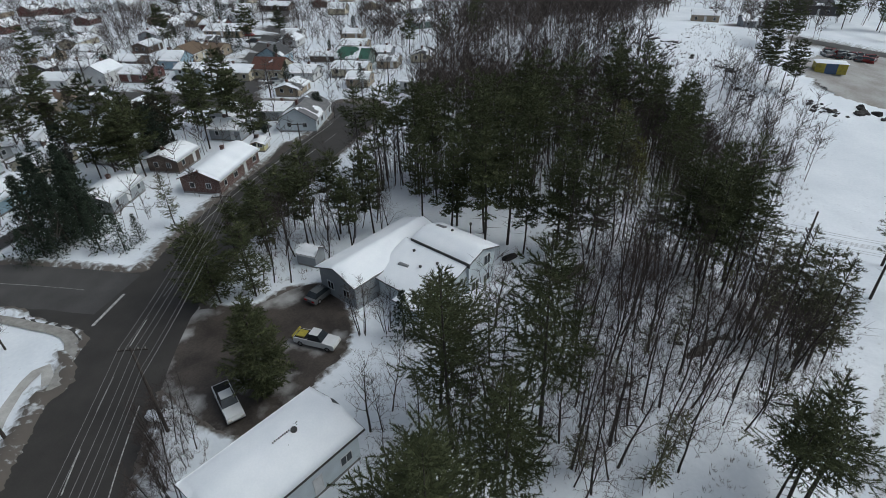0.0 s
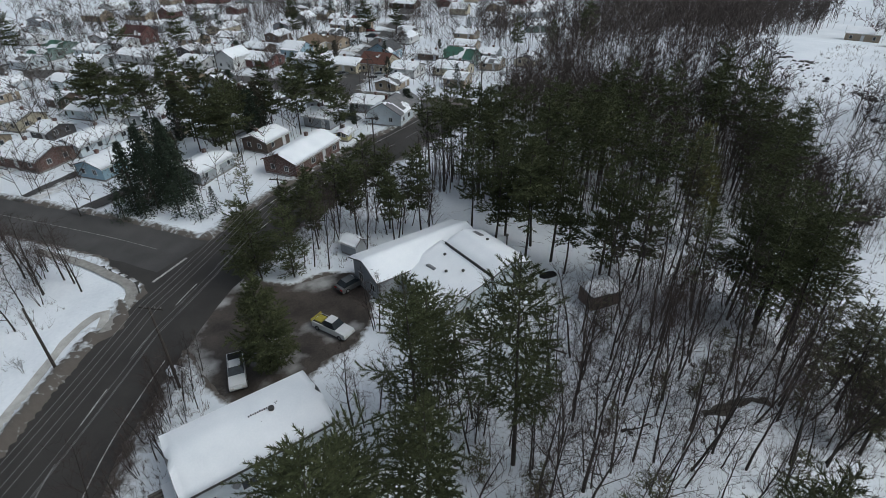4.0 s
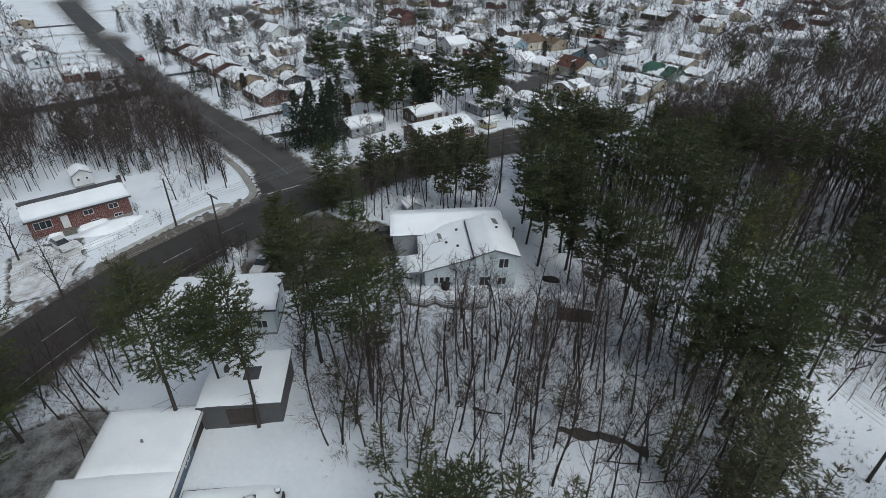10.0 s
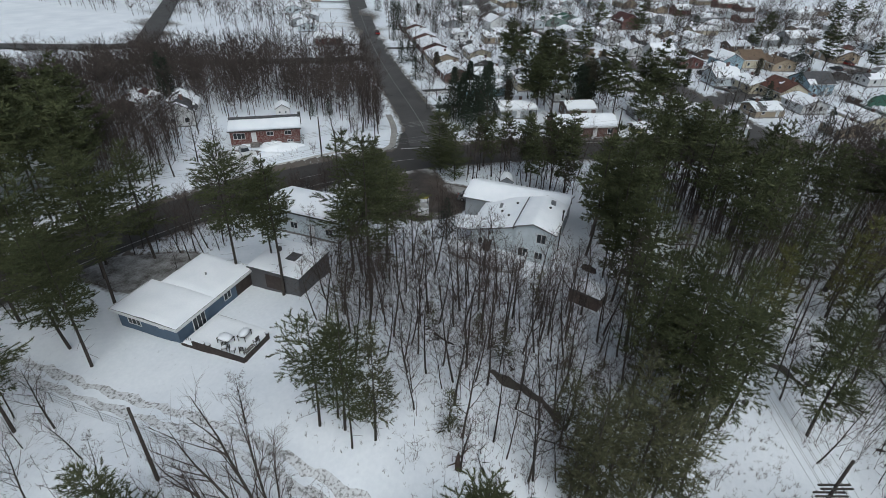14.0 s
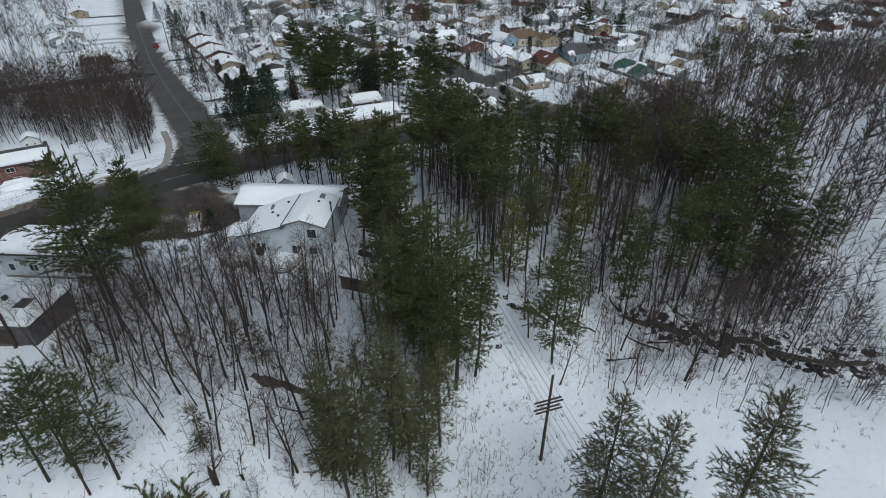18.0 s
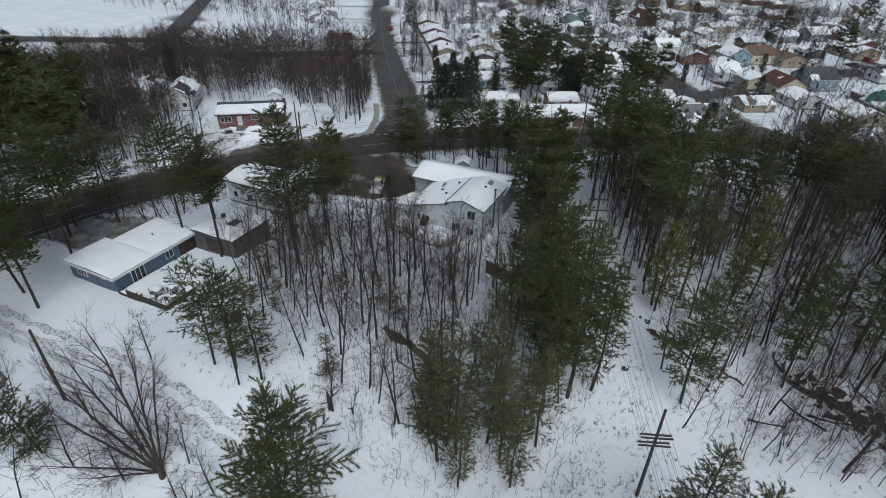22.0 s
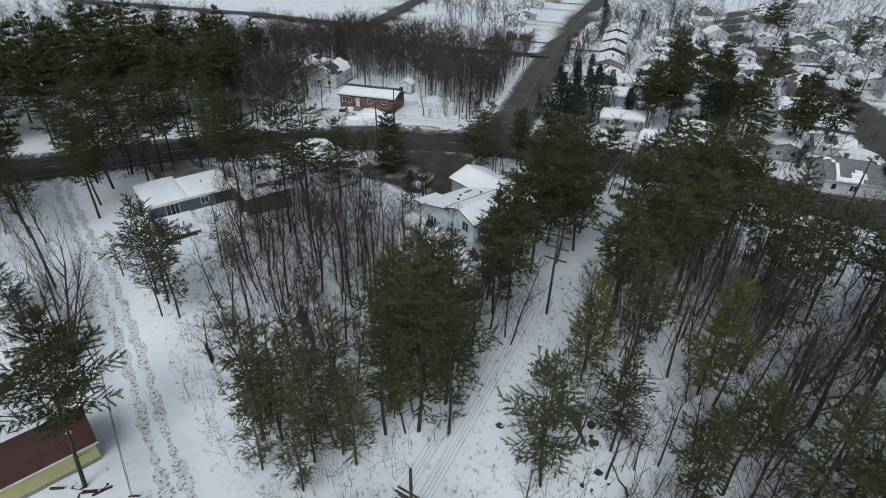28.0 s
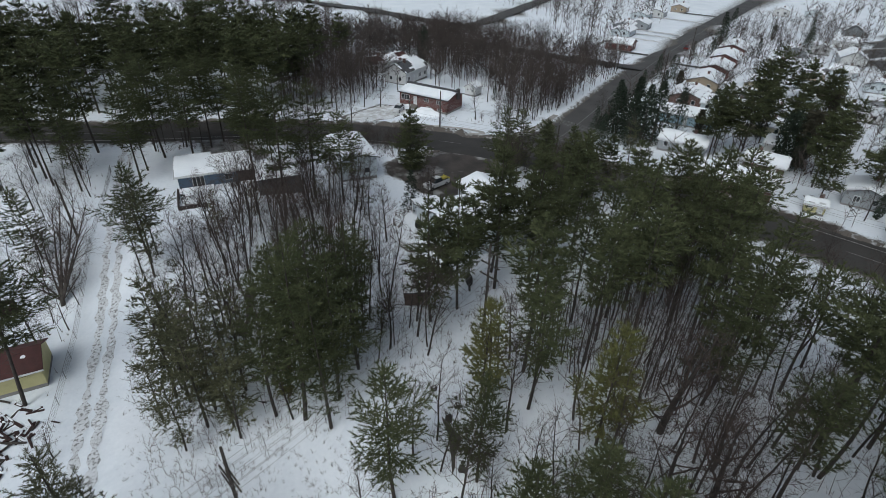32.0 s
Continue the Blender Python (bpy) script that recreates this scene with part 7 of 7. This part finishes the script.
fence = empty("chain_link_fence", pose(0, 0, 0), "low wire mesh fence along the snowy lane", "fence")
FENCE = smooth_line([(11.6, 1.0), (11.6, 5.5), (11.7, 21.5), (12.6, 37.2), (13.4, 50.4), (13.7, 62.0), (14.0, 76.0)], 3.0)
for (ax, ay), (bx, by) in zip(FENCE[:-1], FENCE[1:]):
    za, zb = ground_z(ax, ay), ground_z(bx, by)
    s = Soup()
    s.tube([(0, 0, -0.2), (0, 0, 1.35)], [0.035, 0.035], 6)
    put("post", s.mesh("post", metal_m), fence, pose(ax, ay, za))
    s = Soup()
    for hz in (0.15, 0.55, 0.95, 1.3):
        s.tube([(ax, ay, za + hz), (bx, by, zb + hz)], [0.02 if hz > 1.2 else 0.009] * 2, 4, False)
    for j in range(12):
        t = (j + 0.5) / 12
        x_, y_, z_ = ax + (bx - ax) * t, ay + (by - ay) * t, za + (zb - za) * t
        s.tube([(x_, y_, z_ + 0.15), (x_, y_, z_ + 1.3)], [0.008, 0.008], 3, False)
    put("wire_panel", s.mesh("wire_panel", metal_m), fence)

# ---- stones, logs, water, brush ----
rr = random.Random(9)


def lump(seed, sx, sy, sz, rough=0.35):
    r = random.Random(seed)
    bm = bmesh.new()
    bmesh.ops.create_icosphere(bm, subdivisions=2, radius=1)
    for v in bm.verts:
        d = 1 + rough * noise.noise(v.co * 1.6 + Vector((seed, 0, 0)))
        v.co = Vector((v.co.x * sx, v.co.y * sy, max(v.co.z, -0.4) * sz)) * d
    me = bpy.data.meshes.new("rock")
    bm.to_mesh(me)
    bm.free()
    return me


ROCKS = []
for k in range(5):
    me = lump(k, 0.65, 0.45 + 0.07 * (k % 3), 0.5, 0.5)
    me.materials.append(rock_m)
    ROCKS.append(me)
CAPS = lump(7, 0.5, 0.36, 0.2, 0.2)
CAPS.materials.append(roof_snow_m)


def rock(x, y, s, label="dark wet boulder half buried in snow", cap=False, flat=1.0):
    m = Matrix.LocRotScale((x, y, ground_z(x, y)), Euler((0, 0, rr.uniform(0, 6))), (s, s, s * flat * rr.uniform(0.7, 1.2)))
    e = tagged(put("boulder", rr.choice(ROCKS), None, m), label, "rock", "boulders")
    if cap:
        put("snow_cap", CAPS, e, pose(0, 0, 0.22))


STREAM = smooth_line([(-23.6, 87.4), (-23.0, 90.0), (-23.4, 92.5), (-22.3, 95.0), (-22.2, 97.4), (-20.2, 98.8), (-21.4, 103.0), (-19.2, 105.4), (-17.6, 110.0), (-17.9, 116.0)], 0.8)
POOL = smooth_line([(-21.4, 73.6), (-21.6, 75.4), (-20.9, 77.4), (-20.2, 78.8)], 0.6)
BANKS = (smooth_line([(-24.8, 88.0), (-24.4, 92.0), (-23.6, 96.0), (-22.4, 100.0), (-22.8, 104.0), (-20.4, 107.0), (-19.2, 112.0), (-19.4, 117.0)], 0.6), smooth_line([(-22.0, 90.5), (-21.8, 94.0), (-20.2, 97.2), (-18.8, 99.6), (-19.6, 103.0), (-17.6, 106.0), (-16.0, 110.0), (-16.2, 116.0)], 0.6), smooth_line([(-22.6, 73.2), (-22.8, 76.0), (-20.9, 79.2), (-18.4, 82.0)], 1.4))
for line_ in BANKS:
    for p in line_:
        for k in range(2):
            rock(p[0] + rr.gauss(0, 0.75), p[1] + rr.gauss(0, 0.75), rr.choice((0.25, 0.3, 0.35, 0.45, 0.6, 0.8, 1.2)), cap=rr.random() < 0.4)
ribbon("water_stream", STREAM, [-0.62, -0.3, 0, 0.3, 0.62], ditch_m, "dark brown stream winding between snowy stones", "water", 0.2, 0, None, jag=0.6, taper=4)
ribbon("water_pool", POOL, [-0.6, -0.3, 0, 0.3, 0.6], ditch_m, "still brown pool in a bend of the stream", "water", 0.2, 0, None, jag=0.6, taper=4)
DITCH = smooth_line([(-7.6, 46.6), (-6.9, 48.6), (-6.5, 50.8), (-5.9, 53.0), (-5.3, 54.6)], 0.5)
ribbon("water_ditch", DITCH, [-0.42, 0, 0.42], ditch_m, "still brown water in a shallow ditch", "water", 0.14, 0, None, jag=0.4)
for cx, cy, spread in ((-56.4, 159.2, 2.6), (-54.4, 166.3, 2.2), (-47.4, 156.4, 2.6), (-38.5, 157.0, 1.8), (-35.6, 154.8, 1.6), (-27.1, 144.6, 2.0), (-51.5, 145.7, 2.4), (-61.0, 170.0, 3.0), (-13.0, 146.9, 1.4), (-10.6, 146.6, 1.2)):
    for k in range(15):
        rock(cx + rr.gauss(0, spread), cy + rr.gauss(0, spread), rr.choice((0.35, 0.45, 0.6, 0.8, 1.1)), "dark rock breaking through the snowy slope", rr.random() < 0.3, 0.7)
for k in range(10):
    rock(-2 + rr.uniform(-4, 4), 152 + rr.uniform(-3, 3), rr.uniform(1, 2.2), "dark boulder in a heap by the yard")
for x, y in ((-9.2, 44.0), (-8.9, 48.6), (-8.1, 51.9), (-10.3, 39.6), (-9.7, 41.7), (-11.7, 37.8), (-20.9, 37.4), (-22.5, 41.0), (-23.8, 44.0), (-14.0, 36.0), (-12.0, 52.0), (-16.0, 47.0), (-6.0, 44.0), (-17.5, 25.5), (-17.0, 27.0), (-22.0, 70.2), (-15.7, 72.0), (-20.0, 19.6), (-2.5, 30.0)):
    rock(x, y, rr.uniform(0.35, 0.7), "dark stone showing through the snow", True, 0.5)


def log(x, y, rot, L, r0, label):
    r = random.Random(int(x * 10 + y))
    s = Soup()
    pts = [Vector((L * (i / 5 - 0.5), r.uniform(-0.08, 0.08) * L * 0.3, r0 * 0.8 + r.uniform(0, 0.1))) for i in range(6)]
    s.tube(pts, [r0 * (1 - 0.5 * i / 5) for i in range(6)], 7)
    for k in range(4):
        p = pts[1 + k % 4]
        s.tube([p, p + Vector((r.uniform(-0.3, 0.6), r.uniform(-0.8, 0.8), r.uniform(0.2, 0.8)))], [r0 * 0.35, 0.015], 4, False)
    e = empty("fallen_log", pose(x, y, ground_z(x, y), 0, 0, rot), label, "log", "fallen logs")
    put("stem", s.mesh("stem", bark_m, True), e)
    s = Soup()
    s.tube([p + Vector((0, 0, r0 * 0.75)) for p in pts[1:5]], [r0 * 0.35, r0 * 0.6, r0 * 0.5, r0 * 0.2], 6)
    put("snow_ridge", s.mesh("snow_ridge", roof_snow_m, True), e)


for x, y, rot, L, r0 in ((-2.8, 54.1, 85, 5.5, 0.14), (-20.7, 82.1, 60, 4.0, 0.2), (-10.4, 40.4, 70, 2.8, 0.16), (1.5, 48.6, 30, 3.0, 0.2), (-4.4, 51.1, 80, 4.2, 0.15), (-23.0, 43.0, 20, 3, 0.2), (-19.8, 89.6, 60, 5.5, 0.22), (-24.6, 90.1, 150, 3.4, 0.25), (-25.2, 87.2, 20, 3.4, 0.25), (-20.4, 92.4, 100, 4.2, 0.18), (-26.0, 95.4, 30, 4, 0.2), (-16.8, 86.5, 100, 3.6, 0.16), (-5.2, 62.8, 140, 3, 0.12), (-28.0, 46.5, 10, 3, 0.16)):
    log(x, y, rot, L, r0, "dark fallen log lying in the snow")
st = Soup()
st.tube([(0, 0, -0.3), (0.05, 0, 1.2), (0.25, 0.1, 2.1), (0.3, 0.1, 2.7)], [0.26, 0.22, 0.16, 0.05], 7)
st.tube([(0.1, 0, 1.4), (-0.6, 0.5, 1.9), (-1.3, 0.6, 2.0)], [0.1, 0.06, 0.02], 5), st.tube([(0, 0, 0.9), (0.8, -0.6, 1.1)], [0.09, 0.03], 5)
tagged(put("broken_stump", st.mesh("broken_stump", stump_m, True), None, pose(3.0, 46.9, ground_z(3.0, 46.9))), "broken reddish tree stump with splintered limbs", "stump")
wp = empty("woodpile", pose(17.2, 56.8, ground_z(17.2, 56.8)), "scattered red-brown logs and boards half under snow", "woodpile")
for k in range(54):
    s = Soup()
    L, q = rr.uniform(0.5, 1.7), rr.uniform(0.07, 0.17)
    if k % 3 == 0:
        s.tube([(-L / 2, 0, q), (0, 0, q * 1.05), (L / 2, 0, q)], [q, q * 1.05, q * 0.9], 6)
        s.f.append((5, 4, 3, 2, 1, 0))
    else:
        s.box(-L / 2, -q, 0, L / 2, q, 0.10)
    t_ = put("timber", s.mesh("timber", timber_m if k % 4 else bark_m), wp, pose(rr.gauss(0, 1.5), rr.gauss(0.3, 2.0), rr.uniform(0.0, 0.15), rr.uniform(-8, 8), rr.uniform(-8, 8), rr.uniform(0, 180)))
    if k % 4 == 1:
        put("snow_cap", snow_lump(L * 0.36, q * 0.8, 0.06), t_, pose(0.05 * L, 0, 0.10))


def brush(name, n, poly, seed, h, label, keep=lambda x, y: True):
    """Low dead stems, too many to count."""
    r = random.Random(seed)
    s = Soup()
    xs, ys = [p[0] for p in poly], [p[1] for p in poly]
    px = np.array([r.uniform(min(xs), max(xs)) for _ in range(n * 3)])
    py = np.array([r.uniform(min(ys), max(ys)) for _ in range(n * 3)])
    ok = inside(px, py, poly) & np.array([all(math.hypot(x - a, y - b) > c * 0.8 for a, b, c in HOMES) for x, y in zip(px, py)])
    for l_, w in ROADS:
        ok &= line_dist(px, py, l_) > w / 2 + 0.8
    ok &= line_dist(px, py, LANE) > 2.4
    for p_ in PATCHES:
        ok &= ~inside(px, py, p_)
    px, py = px[ok][:n], py[ok][:n]
    pz = land(px, py)[0]
    for x, y, z in zip(px, py, pz):
        p = Vector((x, y, z - 0.05))
        for k in range(r.randint(3, 8)):
            d = (Vector((0, 0, 1)) + rv(r, 0.6)).normalized()
            s.blade(p + rv(r, 0.12), d, h * r.uniform(0.4, 1.2), 0.035, d.cross(rv(r)).normalized())
    tagged(put(name, s.mesh(name, brush_m)), label, "brush", kind="stuff")


brush("dead_weeds", 1500, [(-28, 20), (-5, 25), (4, 40), (6, 72), (0, 84), (-24, 70), (-34, 66), (-24, 44), (-27, 32)], 1, 0.7, "dead brown weeds poking through the snow")
brush("lane_weeds", 420, [(-2, 28), (7, 30), (7.4, 60), (6, 80), (-6, 78), (-2, 60)], 11, 0.55, "dead stalks in the snow beside the lane")
brush("stream_weeds", 700, [(-32, 80), (-12, 77), (-4, 100), (-10, 122), (-38, 112)], 12, 0.8, "dead brown growth along the stream")
brush("fence_weeds", 260, [(12.8, 2), (22, 0), (25, 60), (14.6, 62)], 13, 0.7, "dead stalks beyond the lane fence")
brush("strip_weeds", 500, [(-40, 60), (-36, 66), (-2, 80), (6, 80), (4, 70), (-30, 60)], 2, 0.6, "dead stalks along the cleared strip")
brush("north_weeds", 1200, [(-8, 80), (-20, 106), (-60, 112), (-84, 80), (-72, 56), (-34, 68)], 3, 0.8, "dead undergrowth below the pines")
brush("verge_weeds", 900, [(-47, 9), (-34, -3), (-10, -10), (4, -13), (4, 2), (-24, 4), (-33, 8), (-44, 12)], 4, 1.0, "tangled brown brush on the road verge")
brush("hill_brush", 700, [(-44, 120), (-22, 112), (-8, 120), (-16, 150), (-40, 185), (-60, 205), (-56, 170)], 6, 1.1, "brown brush among rocks on the snowy hill")
brush("corner_brush", 130, [(-64, 0), (-60, -6), (-44, -10), (-46, -14), (-66, -8), (-90, -14), (-88, -8)], 7, 1.1, "brown brush behind the pavement")
brush("verge_weeds_north", 500, [(-58, 22), (-52, 33), (-60, 50), (-76, 56), (-72, 40)], 5, 0.9, "tangled brown brush behind the road bank")

# ---- the gravel yard far off ----
hut = empty("site_container", pose(-16.5, 176.1, float(base(-16.5, 176.1)), 0, 0, 20), "snow-topped yard container with blue and yellow panels", "container")
for k, (c0, c1, mt) in enumerate(((-3.6, -1.4, plow_m), (-1.4, 1.4, PAINT["blue"]), (1.4, 3.6, plow_m))):
    s = Soup()
    s.box(c0, -2.0, 0, c1, 2.0, 2.6)
    put("panel", s.mesh("panel", mt), hut)
v_, f_ = snow_cap(7.4, 4.2, 0.0, 0.1, 0.25, 3.3, 0.05, True)
put("roof_snow", mesh("roof_snow", v_, f_, roof_snow_m, True), hut, pose(0, 0, 2.6))
for k in range(16):
    car(-20.5 + 1.55 * (k % 8) + rr.uniform(-0.4, 0.4), 194 + 1.0 * (k % 8) + 4.6 * (k // 8) + rr.uniform(-1, 1), rr.uniform(60, 120), PAINT[rr.choice(("red", "black", "grey", "silver", "red"))], "old vehicle parked in the gravel yard")
house(-69, 240, 20, 10, 7, 3, "tan", "grey", "pale tan house beyond the ridge under snow", "house", group="houses beyond the ridge")
house(-48, 226, 30, 9, 7, 2.8, "grey", "grey", "low grey house beside the far road", "house", group="houses beyond the ridge")
house(-38, 284, 15, 16, 10, 4, "dark", "dark", "large dark house with streaks of roof snow", "house", group="houses beyond the ridge", bare=0.6)
house(-2, 262, 15, 12, 8, 3, "brown", "dark", "brown house among far pines", "house", group="houses beyond the ridge", bare=0.4)
stand([(-29.1, 153.9, 11), (-25.9, 151.8, 12.5), (-21.8, 148.4, 12), (-20.2, 152.3, 11.5), (-27.5, 157.0, 11)], "dark pine at the foot of the rocky slope", "pines at the gravel yard", MID_PINES, 20)
pines([(-24, 250), (-14, 256), (4, 248), (18, 252), (-52, 262), (30, 262), (-8, 240)], "dark pine beside the gravel yard", "pines at the gravel yard", MID_PINES, 0.7, 0.95)


# heaped snow and shrubs before the brick bungalow
def snow_mound(x, y, rot, sx, sy, sz, lab="ploughed heap of clean snow"):
    bm = bmesh.new()
    bmesh.ops.create_icosphere(bm, subdivisions=4, radius=1)
    for v in bm.verts:
        k = 1 + 0.28 * noise.noise(v.co * 1.3 + Vector((x, y, 0))) + 0.10 * noise.noise(v.co * 4 + Vector((x, y, 0)))
        v.co = Vector((v.co.x * sx, v.co.y * sy, max(v.co.z, -0.15) * sz)) * k
    me = bpy.data.meshes.new("snow_mound")
    bm.to_mesh(me)
    bm.free()
    me.materials.append(roof_snow_m)
    me.shade_smooth()
    tagged(put("snow_mound", me, None, pose(x, y, ground_z(x, y) - 0.05, 0, 0, rot)), lab, "snow mound", "ploughed snow")


snow_mound(-54.6, -12.6, 127, 4.6, 1.5, 1.1)
snow_mound(-50.2, -12.8, 150, 2.4, 1.2, 0.8)
snow_mound(-53.4, -20.6, 127, 1.8, 1.0, 0.7)
snow_mound(-56.0, -15.8, 127, 2.6, 0.9, 0.7)
for x, y, rot, sx, sy, sz in ((-44.5, 8.6, 30, 2.0, 0.8, 0.6),):
    snow_mound(x, y, rot, sx, sy, sz, "grey-edged heap of ploughed snow")
for x, y, k, sz in ((-65.4, -4.8, 0, 0.22), (-55.2, -5.4, 1, 0.24), (-58.6, -10.2, 0, 0.24), (-88, 27, 1, 0.25), (-73, 24, 0, 0.2)):
    tree_thing("bare_shrub", MULTI[k], x, y, "low bare brown shrub in the snow", "shrub", "bare shrubs", rr.uniform(0, 6), sz * 1.4, crown_name="crown")

bin_ = empty("wooden_bin", pose(21.4, 35.0, ground_z(21.4, 35.0), 0, 0, 25), "dark red-brown wooden bin open to the snow", "bin")
for x0, y0, x1, y1 in ((-0.85, -0.85, -0.4, 0.85), (0.4, -0.85, 0.85, 0.85), (-0.4, -0.85, 0.4, -0.5), (-0.4, 0.5, 0.4, 0.85)):
    s = Soup()
    s.box(x0, y0, 0, x1, y1, 1.25)
    put("side_board", s.mesh("side_board", timber_m), bin_)
put("snow_fill", snow_lump(0.36, 0.45, 0.12), bin_, pose(0, 0, 1.0))
s = Soup()
s.box(-1.0, -1.05, 0, 0.7, -0.87, 0.7)
put("step_board", s.mesh("step_board", timber_m), bin_)
tarp = lump(21, 1.3, 0.5, 0.8, 0.4)
tarp.materials.append(rubber_m)
for x, y, rot in ((-34.1, 53.3, 70),):
    tagged(put("tarpaulin", tarp, None, pose(x, y, ground_z(x, y), 0, 0, rot)), "black tarpaulin heap beside the house wall", "tarpaulin")
